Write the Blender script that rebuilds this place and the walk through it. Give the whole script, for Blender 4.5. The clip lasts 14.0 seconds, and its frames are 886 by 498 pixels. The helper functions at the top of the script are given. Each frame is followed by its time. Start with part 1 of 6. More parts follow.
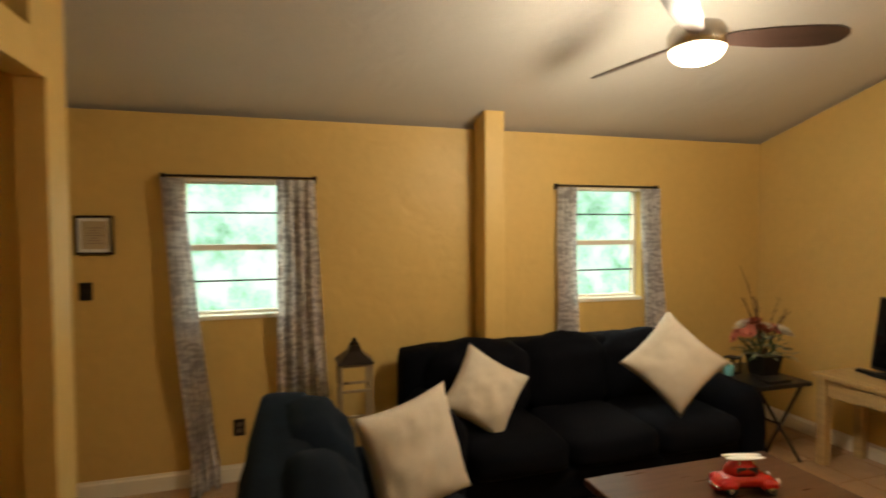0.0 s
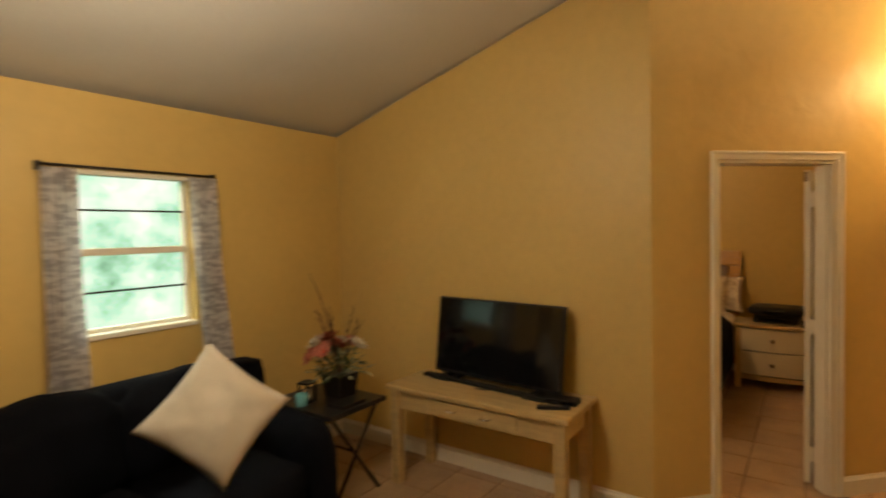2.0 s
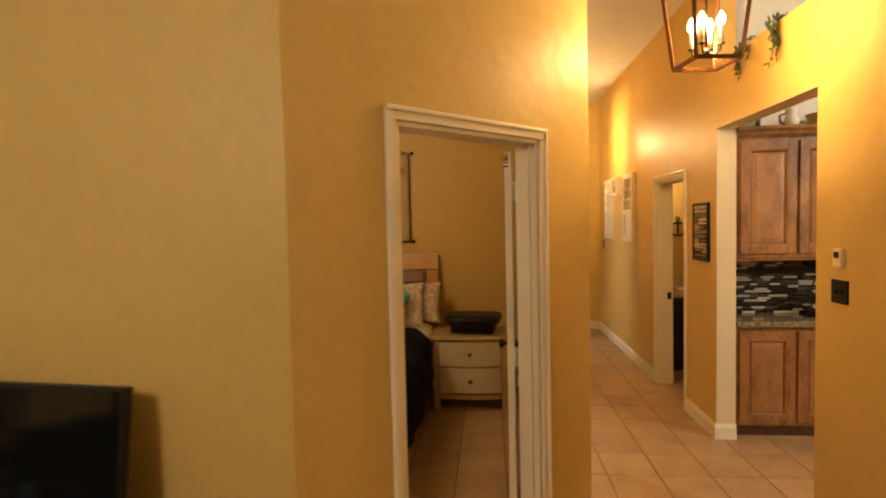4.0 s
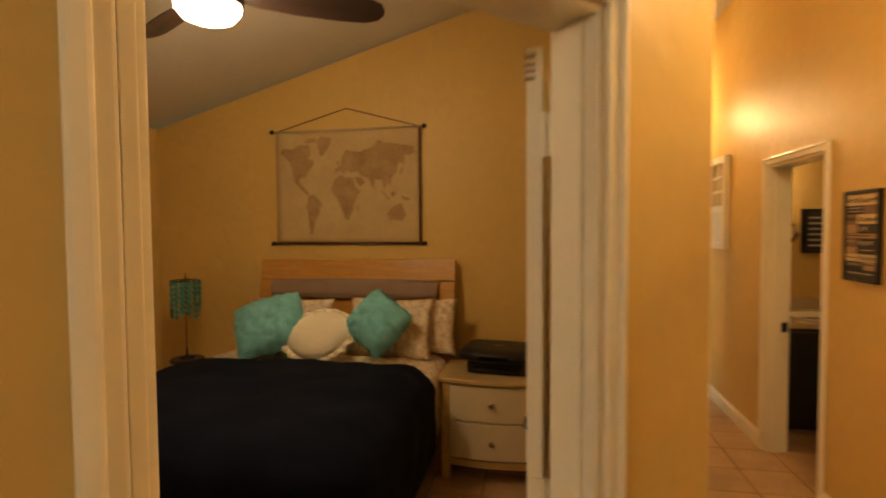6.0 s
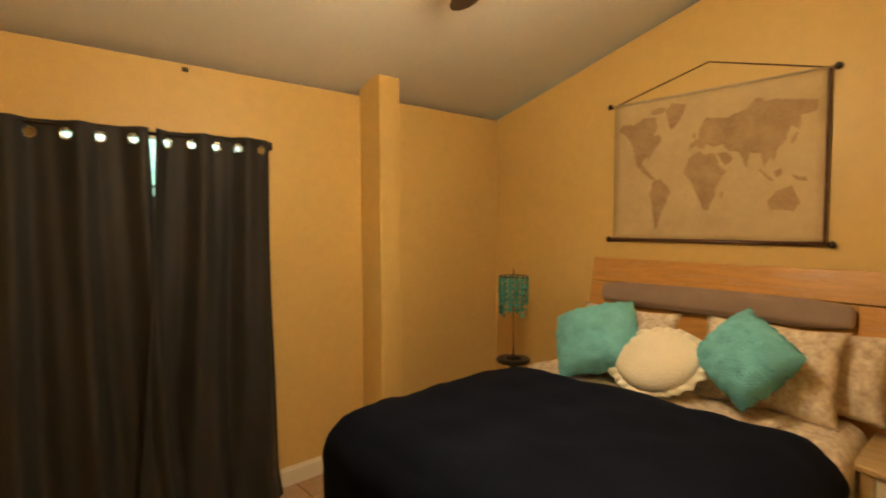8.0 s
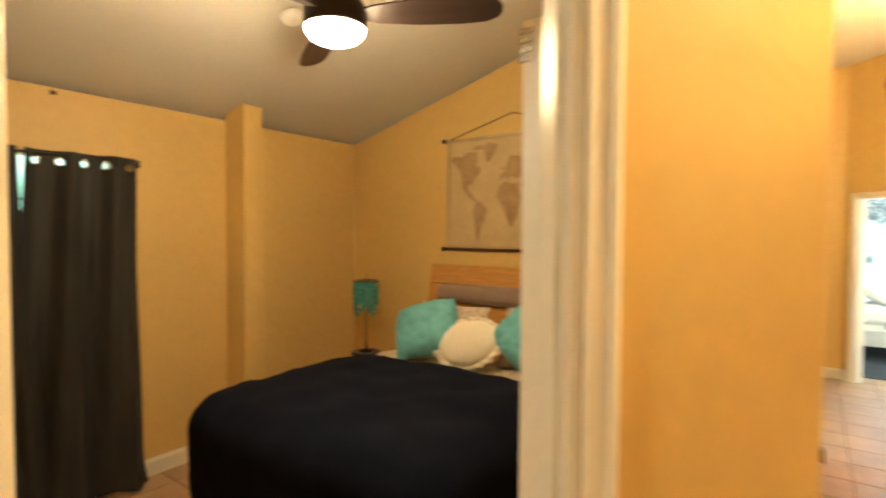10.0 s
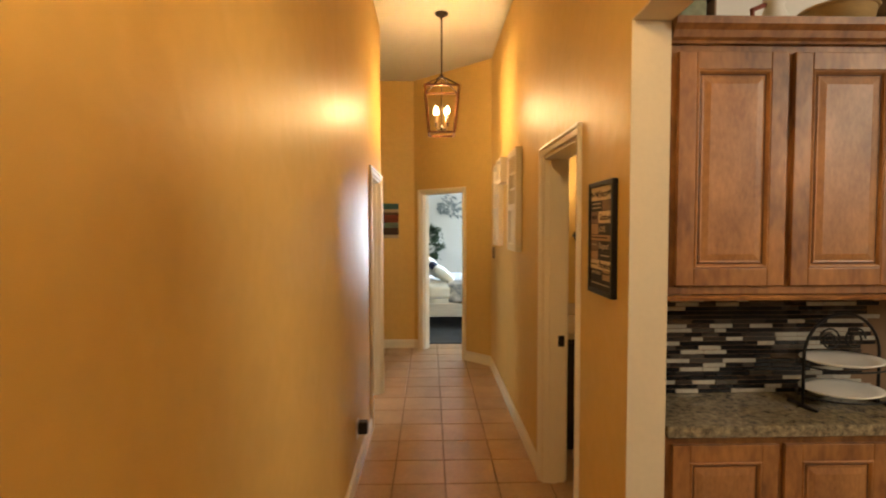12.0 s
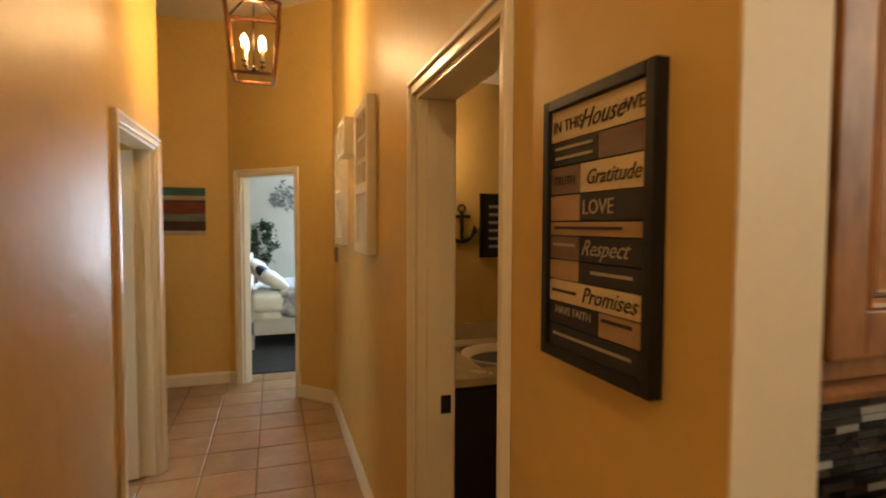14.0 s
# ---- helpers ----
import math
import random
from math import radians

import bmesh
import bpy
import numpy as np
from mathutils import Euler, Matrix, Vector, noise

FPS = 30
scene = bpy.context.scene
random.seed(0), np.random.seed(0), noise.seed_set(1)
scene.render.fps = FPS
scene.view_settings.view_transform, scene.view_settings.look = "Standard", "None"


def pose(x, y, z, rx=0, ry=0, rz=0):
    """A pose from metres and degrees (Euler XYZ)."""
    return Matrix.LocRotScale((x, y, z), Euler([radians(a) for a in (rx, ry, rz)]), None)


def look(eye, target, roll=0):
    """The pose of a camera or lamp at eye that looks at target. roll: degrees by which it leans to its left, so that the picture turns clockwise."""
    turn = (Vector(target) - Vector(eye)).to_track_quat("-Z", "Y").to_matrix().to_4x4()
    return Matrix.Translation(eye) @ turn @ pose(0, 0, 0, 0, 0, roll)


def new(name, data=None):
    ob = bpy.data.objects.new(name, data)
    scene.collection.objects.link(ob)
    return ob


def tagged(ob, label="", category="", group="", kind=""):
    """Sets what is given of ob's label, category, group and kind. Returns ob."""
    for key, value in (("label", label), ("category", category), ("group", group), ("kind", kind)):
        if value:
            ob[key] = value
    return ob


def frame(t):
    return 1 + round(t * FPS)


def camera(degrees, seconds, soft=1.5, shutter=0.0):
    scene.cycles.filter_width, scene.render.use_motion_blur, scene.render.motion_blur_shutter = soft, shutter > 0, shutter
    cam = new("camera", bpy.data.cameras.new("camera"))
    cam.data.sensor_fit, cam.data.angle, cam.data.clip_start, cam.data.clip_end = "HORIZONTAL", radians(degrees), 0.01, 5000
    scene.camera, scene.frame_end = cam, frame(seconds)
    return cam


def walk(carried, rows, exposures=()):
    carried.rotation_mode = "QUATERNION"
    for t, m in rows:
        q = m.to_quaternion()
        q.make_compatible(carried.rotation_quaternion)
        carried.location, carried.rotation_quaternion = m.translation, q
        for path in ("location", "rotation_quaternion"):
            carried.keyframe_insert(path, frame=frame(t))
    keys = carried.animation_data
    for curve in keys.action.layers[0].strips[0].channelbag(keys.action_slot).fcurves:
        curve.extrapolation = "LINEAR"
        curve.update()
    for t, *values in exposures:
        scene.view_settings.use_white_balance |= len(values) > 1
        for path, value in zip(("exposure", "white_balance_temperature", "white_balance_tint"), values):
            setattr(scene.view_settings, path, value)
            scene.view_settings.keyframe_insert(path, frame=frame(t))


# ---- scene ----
cam = camera(81.1, 14.0, soft=1.9, shutter=0.5)
PATH = [
    (0, (-0.153, -0.14, 1.697), (0.404, 1.779, 1.628), -0.3),
    (0.5, (0.052, 0.052, 1.673), (0.917, 1.854, 1.606), -0.7),
    (1, (0.285, 0.245, 1.68), (1.426, 1.882, 1.607), -0.6),
    (1.5, (0.572, 0.337, 1.652), (1.957, 1.778, 1.592), -0.8),
    (2, (0.899, 0.393, 1.667), (2.53, 1.548, 1.601), -1.2),
    (2.5, (1.253, 0.455, 1.673), (3.06, 1.31, 1.606), -1.4),
    (3, (1.649, 0.501, 1.683), (3.56, 1.083, 1.59), -1.3),
    (3.5, (2.027, 0.51, 1.683), (3.997, 0.842, 1.586), -1.4),
    (3.7, (2.169, 0.503, 1.666), (4.148, 0.77, 1.572), -1.4),
    (4.75, (2.93, 0.45, 1.67), (4.925, 0.52, 1.575), -1.1),
    (5.8, (3.633, 0.348, 1.665), (5.611, 0.626, 1.564), -0.8),
    (6, (3.753, 0.385, 1.622), (5.715, 0.76, 1.54), -0.4),
    (6.5, (4.043, 0.453, 1.552), (5.934, 1.101, 1.501), 0.3),
    (7, (4.238, 0.518, 1.619), (5.995, 1.469, 1.524), -0.0),
    (7.5, (4.373, 0.628, 1.614), (5.941, 1.866, 1.512), 0.4),
    (7.7, (4.417, 0.624, 1.625), (5.877, 1.987, 1.516), 0.0),
    (8.75, (4.42, 0.47, 1.64), (5.6, 2.08, 1.55), 0.3),
    (9.8, (4.126, 0.071, 1.642), (5.636, 1.38, 1.574), 0.5),
    (10, (4.095, 0.006, 1.649), (5.722, 1.168, 1.582), 0.3),
    (10.5, (4.054, -0.209, 1.65), (5.88, 0.605, 1.595), 0.0),
    (11, (4.199, -0.353, 1.642), (6.137, 0.137, 1.574), -0.0),
    (11.5, (4.379, -0.429, 1.624), (6.368, -0.234, 1.545), 0.1),
    (12, (4.6, -0.484, 1.612), (6.598, -0.535, 1.527), -0.1),
    (12.5, (4.901, -0.584, 1.596), (6.893, -0.733, 1.506), -0.2),
    (13, (5.243, -0.626, 1.576), (7.219, -0.921, 1.482), 0.2),
    (13.5, (5.615, -0.634, 1.577), (7.556, -1.105, 1.483), 0.2),
    (14, (5.963, -0.692, 1.572), (7.861, -1.315, 1.48), 0.2),
]
EXPOSURE = [(0.0, -0.18, 6900, 10), (0.6, -0.46, 6900, 10), (1.5, -0.58, 7100, 10), (2.5, -0.28, 7300, 10), (3.2, -0.14, 7250, 10), (3.7, -0.13, 7300, 10), (5.8, -0.18, 7400, 10), (6.5, 0.06, 6900, 8), (7.7, 0.68, 6350, 3), (10.3, 0.82, 6150, 1), (11.2, 0.12, 6500, 10), (12.0, -0.5, 6850, 10), (12.8, -0.82, 6950, 10), (14.0, -0.84, 6850, 10)]
walk(cam, [(t, look(eye, target, roll)) for t, eye, target, roll in PATH], EXPOSURE)

# ---- world and lights ----
world = bpy.data.worlds.new("world")
scene.world = world
world.use_nodes = True
wn = world.node_tree
sky = wn.nodes.new("ShaderNodeTexSky")
sky.sky_type = "NISHITA"
sky.sun_disc = False
sky.sun_elevation, sky.sun_rotation = radians(50), radians(140)
wn.links.new(sky.outputs[0], wn.nodes["Background"].inputs[0])
wn.nodes["Background"].inputs[1].default_value = 0.12


def lamp(name, kind, energy, color, m, size=0.05, size_y=None):
    data = bpy.data.lights.new(name, kind)
    data.energy, data.color = energy, color
    if kind == "AREA":
        data.size = size
        if size_y:
            data.shape, data.size_y = "RECTANGLE", size_y
    elif kind == "POINT":
        data.shadow_soft_size = size
    ob = new(name, data)
    ob.matrix_world = m
    return ob


WARM = (1.0, 0.65, 0.31)
BULB = (1.0, 0.70, 0.39)
SOFTWHITE = (1.0, 0.88, 0.68)
DAY = (0.85, 1.0, 0.95)

# ---- materials ----


def mat(name, color, rough=0.6, metal=0.0, vary=0.12, scale=3.0, fine=60.0, bump=0.15, color2=None, spec=0.5,
        stretch=(1, 1, 1), rand=0.0, coat=0.0, dist=0.004, world=False, island=False, trowel=0.0):
    """Surface with colour variation at two scales and fine relief."""
    m = bpy.data.materials.new(name)
    m.use_nodes = True
    nt = m.node_tree
    n, l = nt.nodes, nt.links
    b = n["Principled BSDF"]
    b.inputs["Roughness"].default_value = rough
    b.inputs["Metallic"].default_value = metal
    b.inputs["Specular IOR Level"].default_value = spec
    b.inputs["Coat Weight"].default_value = coat
    b.inputs["Coat Roughness"].default_value = 0.15
    tc = n.new("ShaderNodeTexCoord")
    mp = n.new("ShaderNodeMapping")
    mp.inputs["Scale"].default_value = stretch
    if world:
        l.new(n.new("ShaderNodeNewGeometry").outputs["Position"], mp.inputs[0])
    else:
        l.new(tc.outputs["Object"], mp.inputs[0])
    n1 = n.new("ShaderNodeTexNoise")
    n1.inputs["Scale"].default_value = scale
    n1.inputs["Detail"].default_value = 4
    n2 = n.new("ShaderNodeTexNoise")
    n2.inputs["Scale"].default_value = fine
    n2.inputs["Detail"].default_value = 3
    l.new(mp.outputs[0], n1.inputs[0])
    l.new(mp.outputs[0], n2.inputs[0])
    mix = n.new("ShaderNodeMix")
    mix.data_type = "RGBA"
    c2 = color2 or tuple(c * (1 - 2.2 * vary) for c in color)
    mix.inputs["A"].default_value = (*color, 1)
    mix.inputs["B"].default_value = (*c2, 1)
    add = n.new("ShaderNodeMath")
    add.operation = "MULTIPLY_ADD"
    add.inputs[1].default_value = 0.65
    l.new(n1.outputs[0], add.inputs[0])
    sc = n.new("ShaderNodeMath")
    sc.operation = "MULTIPLY"
    sc.inputs[1].default_value = 0.35
    l.new(n2.outputs[0], sc.inputs[0])
    l.new(sc.outputs[0], add.inputs[2])
    ramp = n.new("ShaderNodeMapRange")
    ramp.inputs["From Min"].default_value = 0.32
    ramp.inputs["From Max"].default_value = 0.68
    l.new(add.outputs[0], ramp.inputs["Value"])
    l.new(ramp.outputs[0], mix.inputs["Factor"])
    out = mix.outputs["Result"]
    if rand:
        oi = n.new("ShaderNodeNewGeometry" if island else "ShaderNodeObjectInfo")
        hsv = n.new("ShaderNodeHueSaturation")
        mr = n.new("ShaderNodeMapRange")
        mr.inputs["To Min"].default_value = 1 - rand
        mr.inputs["To Max"].default_value = 1 + rand
        l.new(oi.outputs["Random Per Island" if island else "Random"], mr.inputs["Value"])
        l.new(mr.outputs[0], hsv.inputs["Value"])
        l.new(out, hsv.inputs["Color"])
        out = hsv.outputs[0]
    l.new(out, b.inputs["Base Color"])
    if bump:
        bp = n.new("ShaderNodeBump")
        bp.inputs["Strength"].default_value = bump
        bp.inputs["Distance"].default_value = dist
        l.new(n2.outputs[0], bp.inputs["Height"])
        l.new(bp.outputs[0], b.inputs["Normal"])
        if trowel:
            # broad, flat strokes of hand-laid plaster under the fine grain
            n3 = n.new("ShaderNodeTexNoise")
            n3.inputs["Scale"].default_value = 4.5
            n3.inputs["Detail"].default_value = 2
            n3.inputs["Distortion"].default_value = 0.6
            l.new(mp.outputs[0], n3.inputs[0])
            b2 = n.new("ShaderNodeBump")
            b2.inputs["Strength"].default_value = trowel
            b2.inputs["Distance"].default_value = 0.03
            l.new(n3.outputs[0], b2.inputs["Height"])
            l.new(b2.outputs[0], bp.inputs["Normal"])
    rr = n.new("ShaderNodeMapRange")
    rr.inputs["To Min"].default_value = max(0.02, rough - 0.08)
    rr.inputs["To Max"].default_value = min(1, rough + 0.08)
    l.new(n1.outputs[0], rr.inputs["Value"])
    l.new(rr.outputs[0], b.inputs["Roughness"])
    return m


def glow(name, color, strength):
    m = bpy.data.materials.new(name)
    m.use_nodes = True
    b = m.node_tree.nodes["Principled BSDF"]
    b.inputs["Base Color"].default_value = (0.8, 0.8, 0.8, 1)
    b.inputs["Emission Color"].default_value = (*color, 1)
    b.inputs["Emission Strength"].default_value = strength
    return m


def glass(name, color=(1, 1, 1), rough=0.02):
    m = bpy.data.materials.new(name)
    m.use_nodes = True
    b = m.node_tree.nodes["Principled BSDF"]
    b.inputs["Base Color"].default_value = (*color, 1)
    b.inputs["Roughness"].default_value = rough
    b.inputs["Transmission Weight"].default_value = 1.0
    b.inputs["IOR"].default_value = 1.1
    return m


PAINT = mat("wall_paint", (0.66, 0.455, 0.155), 0.47, vary=0.06, scale=0.9, fine=15, bump=0.2, spec=0.35, dist=0.008, trowel=0.28)
PAINT2 = mat("cream_paint", (0.72, 0.62, 0.44), 0.5, vary=0.04, fine=50, bump=0.15)
CEIL = mat("ceiling_paint", (0.66, 0.64, 0.60), 0.6, vary=0.05, scale=1.2, fine=90, bump=0.35, trowel=0.3)
TRIM = mat("trim_paint", (0.82, 0.76, 0.62), 0.32, vary=0.03, scale=2, fine=40, bump=0.06)
WHITE = mat("white_paint", (0.82, 0.82, 0.8), 0.4, vary=0.03)
TILE = mat("floor_tile", (0.50, 0.32, 0.18), 0.32, vary=0.13, scale=5, fine=35, bump=0.12, rand=0.08, world=True)
TILE_REST = mat("floor_tile_joined", (0.50, 0.32, 0.18), 0.32, vary=0.13, scale=5, fine=35, bump=0.12, rand=0.08, world=True, island=True)
GROUT = mat("grout", (0.24, 0.15, 0.09), 0.9, vary=0.1, fine=80)
SOFA = mat("sofa_fabric", (0.0032, 0.0036, 0.006), 1.0, vary=0.2, scale=6, fine=220, bump=0.5, spec=0.1)
SOFA_BLUE = mat("sofa_blue_fabric", (0.008, 0.014, 0.024), 1.0, vary=0.2, scale=6, fine=220, bump=0.5, spec=0.1)
CUSHION = mat("cream_fabric", (0.60, 0.53, 0.42), 0.9, vary=0.06, scale=5, fine=180, bump=0.5)
BLACK = mat("black_plastic", (0.009, 0.009, 0.010), 0.45, vary=0.1, spec=0.3)
DARKMETAL = mat("dark_bronze", (0.03, 0.02, 0.014), 0.4, metal=0.7, vary=0.15)
CHROME = mat("brushed_nickel", (0.62, 0.58, 0.52), 0.25, metal=1.0, vary=0.05)
BRASS = mat("aged_brass", (0.45, 0.28, 0.10), 0.35, metal=1.0, vary=0.1)
SCREEN = mat("tv_screen", (0.006, 0.006, 0.007), 0.08, vary=0.0, bump=0)
PINE = mat("pale_wood", (0.56, 0.39, 0.17), 0.4, vary=0.14, scale=3, fine=30, stretch=(8, 1, 8), bump=0.08)
OAK = mat("orange_oak", (0.60, 0.31, 0.09), 0.26, vary=0.16, scale=3, fine=26, stretch=(6, 1, 10), bump=0.06)
CHERRY = mat("stained_maple", (0.44, 0.20, 0.062), 0.42, vary=0.2, scale=5, fine=22, stretch=(2, 2, 0.8), bump=0.06,
             color2=(0.13, 0.05, 0.02))
CHERRY_PALE = mat("stained_maple_panel", (0.44, 0.21, 0.075), 0.42, vary=0.2, scale=3.2, fine=34, stretch=(2.4, 2.4, 1.2), bump=0.05,
                  color2=(0.20, 0.085, 0.032))
DARKWOOD = mat("dark_wood", (0.10, 0.042, 0.022), 0.3, vary=0.2, scale=3, fine=25, stretch=(1, 9, 9), bump=0.06)
BLACKWOOD = mat("black_wood", (0.015, 0.012, 0.010), 0.35, vary=0.2)
BLANKET = mat("navy_blanket", (0.0045, 0.007, 0.018), 0.9, vary=0.15, scale=4, fine=150, bump=0.5, spec=0.1)
SHEET = mat("pale_bedding", (0.52, 0.46, 0.37), 0.9, vary=0.1, scale=14, fine=90, bump=0.3, color2=(0.36, 0.28, 0.20))
TEAL = mat("teal_plush", (0.22, 0.62, 0.68), 0.95, vary=0.15, scale=9, fine=120, bump=1.0, dist=0.012)
GREYFAB = mat("taupe_fabric", (0.30, 0.215, 0.165), 0.9, vary=0.1, fine=160)
CURTAIN_DARK = mat("charcoal_curtain", (0.021, 0.021, 0.022), 0.7, vary=0.15, scale=2, fine=140, bump=0.3)
PAPER = mat("aged_paper", (0.52, 0.42, 0.27), 0.8, vary=0.1, scale=4, fine=30, bump=0.05)
GRANITE = mat("granite", (0.36, 0.30, 0.19), 0.12, vary=0.35, scale=44, fine=150, bump=0.02, color2=(0.045, 0.04, 0.034))

# ---- mesh helpers ----


def add_box(bm, x0, x1, y0, y1, z0, z1, bevel=0.0, m=None):
    r = bmesh.ops.create_cube(bm, size=1.0)
    vs = r["verts"]
    bmesh.ops.scale(bm, vec=(abs(x1 - x0), abs(y1 - y0), abs(z1 - z0)), verts=vs)
    bmesh.ops.translate(bm, vec=((x0 + x1) / 2, (y0 + y1) / 2, (z0 + z1) / 2), verts=vs)
    if bevel:
        es = list({e for v in vs for e in v.link_edges})
        g = bmesh.ops.bevel(bm, geom=es, offset=bevel, segments=2, affect="EDGES", profile=0.6)
        vs = list({v for f in g["faces"] for v in f.verts} | {v for v in vs if v.is_valid})
    if m is not None:
        bmesh.ops.transform(bm, matrix=m, verts=vs)
    return vs


def add_cyl(bm, r0, r1, h, m, seg=20, caps=True):
    r = bmesh.ops.create_cone(bm, cap_ends=caps, segments=seg, radius1=r0, radius2=r1, depth=h)
    bmesh.ops.translate(bm, vec=(0, 0, h / 2), verts=r["verts"])
    bmesh.ops.transform(bm, matrix=m, verts=r["verts"])
    return r["verts"]


def add_tube(bm, pts, r, seg=8, r_end=None):
    """A round rod along a line of points."""
    rings = []
    k = len(pts)
    for i, p in enumerate(pts):
        p = Vector(p)
        d = (Vector(pts[min(i + 1, k - 1)]) - Vector(pts[max(i - 1, 0)])).normalized()
        a = d.orthogonal().normalized() if not rings else (ra - d * ra.dot(d)).normalized()
        ra = a
        b = d.cross(a)
        rr = r + ((r_end if r_end is not None else r) - r) * i / max(1, k - 1)
        rings.append([bm.verts.new(p + (a * math.cos(w) + b * math.sin(w)) * rr)
                      for w in (2 * math.pi * j / seg for j in range(seg))])
    for q0, q1 in zip(rings, rings[1:]):
        for j in range(seg):
            bm.faces.new((q0[j], q0[(j + 1) % seg], q1[(j + 1) % seg], q1[j]))
    bm.faces.new(rings[0][::-1])
    bm.faces.new(rings[-1])


def add_lathe(bm, profile, m=None, seg=24):
    rings = []
    for r, z in profile:
        rings.append([bm.verts.new((max(r, 1e-4) * math.cos(2 * math.pi * j / seg), max(r, 1e-4) * math.sin(2 * math.pi * j / seg), z)) for j in range(seg)])
    for q0, q1 in zip(rings, rings[1:]):
        for j in range(seg):
            bm.faces.new((q0[j], q0[(j + 1) % seg], q1[(j + 1) % seg], q1[j]))
    bm.faces.new(rings[0][::-1])
    bm.faces.new(rings[-1])
    if m is not None:
        bmesh.ops.transform(bm, matrix=m, verts=[v for q in rings for v in q])


def part(name, bm, material, parent=None, label="", smooth=False, m=None):
    me = bpy.data.meshes.new(name)
    if smooth is not None:
        bmesh.ops.recalc_face_normals(bm, faces=bm.faces)
    bm.to_mesh(me)
    bm.free()
    if smooth:
        for p in me.polygons:
            p.use_smooth = True
    me.materials.append(material)
    ob = new(name, me)
    if parent is not None:
        ob.parent = parent
    if m is not None:
        ob.matrix_local = m
    if label:
        ob["label"] = label
    return ob


def box(name, x0, x1, y0, y1, z0, z1, material, parent=None, bevel=0.004, label="", m=None):
    bm = bmesh.new()
    add_box(bm, x0, x1, y0, y1, z0, z1, bevel)
    return part(name, bm, material, parent, label, m=m)


def thing(name, label, category, m=None, group="", kind=""):
    ob = new(name)
    ob.empty_display_size = 0.1
    if m is not None:
        ob.matrix_world = m
    return tagged(ob, label, category, group, kind)


def struct(ob, label, category):
    return tagged(ob, label, category, kind="structure")


def slab(name, p0, p1, thick, top, material, openings=(), z0=0.0, label="", category="wall"):
    """Upright wall from p0 to p1, its thickness to the right of that way, with openings (s0, s1, z0, z1) and a top height that may depend on (x, y)."""
    a, b = Vector((*p0, 0)), Vector((*p1, 0))
    L = (b - a).length
    d = (b - a) / L
    nrm = Vector((d.y, -d.x, 0))
    tf = top if callable(top) else (lambda x, y: top)
    ss = sorted({0.0, L, *[v for o in openings for v in o[:2]]})
    zs = sorted({z0, *[v for o in openings for v in o[2:4]]})
    zs = [z for z in zs if z >= z0]
    bm = bmesh.new()
    grid = {}

    def vert(i, j, k):
        if (i, j, k) not in grid:
            p = a + d * ss[i] + nrm * (thick * k)
            z = zs[j] if j < len(zs) else tf(p.x, p.y)
            grid[i, j, k] = bm.verts.new((p.x, p.y, z))
        return grid[i, j, k]

    def solid(i, j):
        if not (0 <= i < len(ss) - 1 and 0 <= j < len(zs)):
            return False
        sc = (ss[i] + ss[i + 1]) / 2
        zc = (zs[j] + zs[j + 1]) / 2 if j + 1 < len(zs) else zs[j] + 0.05
        return not any(o[0] < sc < o[1] and o[2] < zc < o[3] for o in openings)

    for i in range(len(ss) - 1):
        for j in range(len(zs)):
            if not solid(i, j):
                continue
            q = [(i, j), (i + 1, j), (i + 1, j + 1), (i, j + 1)]
            bm.faces.new([vert(*p, 0) for p in q])
            bm.faces.new([vert(*p, 1) for p in q[::-1]])
            for (p, r), (ni, nj) in zip(zip(q, q[1:] + q[:1]), [(i, j - 1), (i + 1, j), (i, j + 1), (i - 1, j)]):
                if not solid(ni, nj):
                    bm.faces.new([vert(*p, 0), vert(*p, 1), vert(*r, 1), vert(*r, 0)])
    return struct(part(name, bm, material), label or "tan painted plaster wall", category)


# ---- plan ----
NORTH = 3.60            # inner face of the window wall
TVX = 3.93               # face of the television wall
HALL_N, HALL_S = -0.012, -1.19
EAVE, SLOPE = 2.47, 0.285
WEST = -1.65
D0, D1 = Vector((3.93, 1.112, 0)), Vector((5.088, -0.012, 0))   # ends of the diagonal doorway wall
BED_E = 7.66
HALL_H = 3.52
EXT = 0.16


def roof(x, y):
    return EAVE + SLOPE * (NORTH - y) if y < NORTH else EAVE + 0.02

# ---- large structure ----
# diagonal doorway wall frame: s runs from D0 to D1
DV = (D1 - D0).normalized()
DN = Vector((-DV.y, DV.x, 0))          # into the bedroom
DOOR_S0, DOOR_S1 = 0.416, 1.212
DOOR_H = 2.045
TH = 0.12

W1 = (-0.86, -0.20, 1.135, 2.05)       # window openings in the north wall
W2 = (1.98, 2.68, 1.135, 2.05)
W3 = (4.62, 5.58, 0.95, 2.10)
NX0 = WEST - EXT
slab("wall_north", (BED_E + 0.12, NORTH + EXT), (NX0, NORTH + EXT), -EXT, EAVE, PAINT,
     [(BED_E + 0.12 - w[1], BED_E + 0.12 - w[0], w[2], w[3]) for w in (W1, W2, W3)])
slab("wall_west", (WEST, NORTH), (WEST, -1.35), EXT, roof, PAINT)
slab("wall_television", (TVX, NORTH), (D0.x, D0.y), -TH, roof, PAINT)
slab("wall_diagonal", (D0.x, D0.y), (D1.x, D1.y), -TH, roof, PAINT, [(DOOR_S0, DOOR_S1, 0.0, DOOR_H)])
LH0, LH1 = 8.69, 9.56
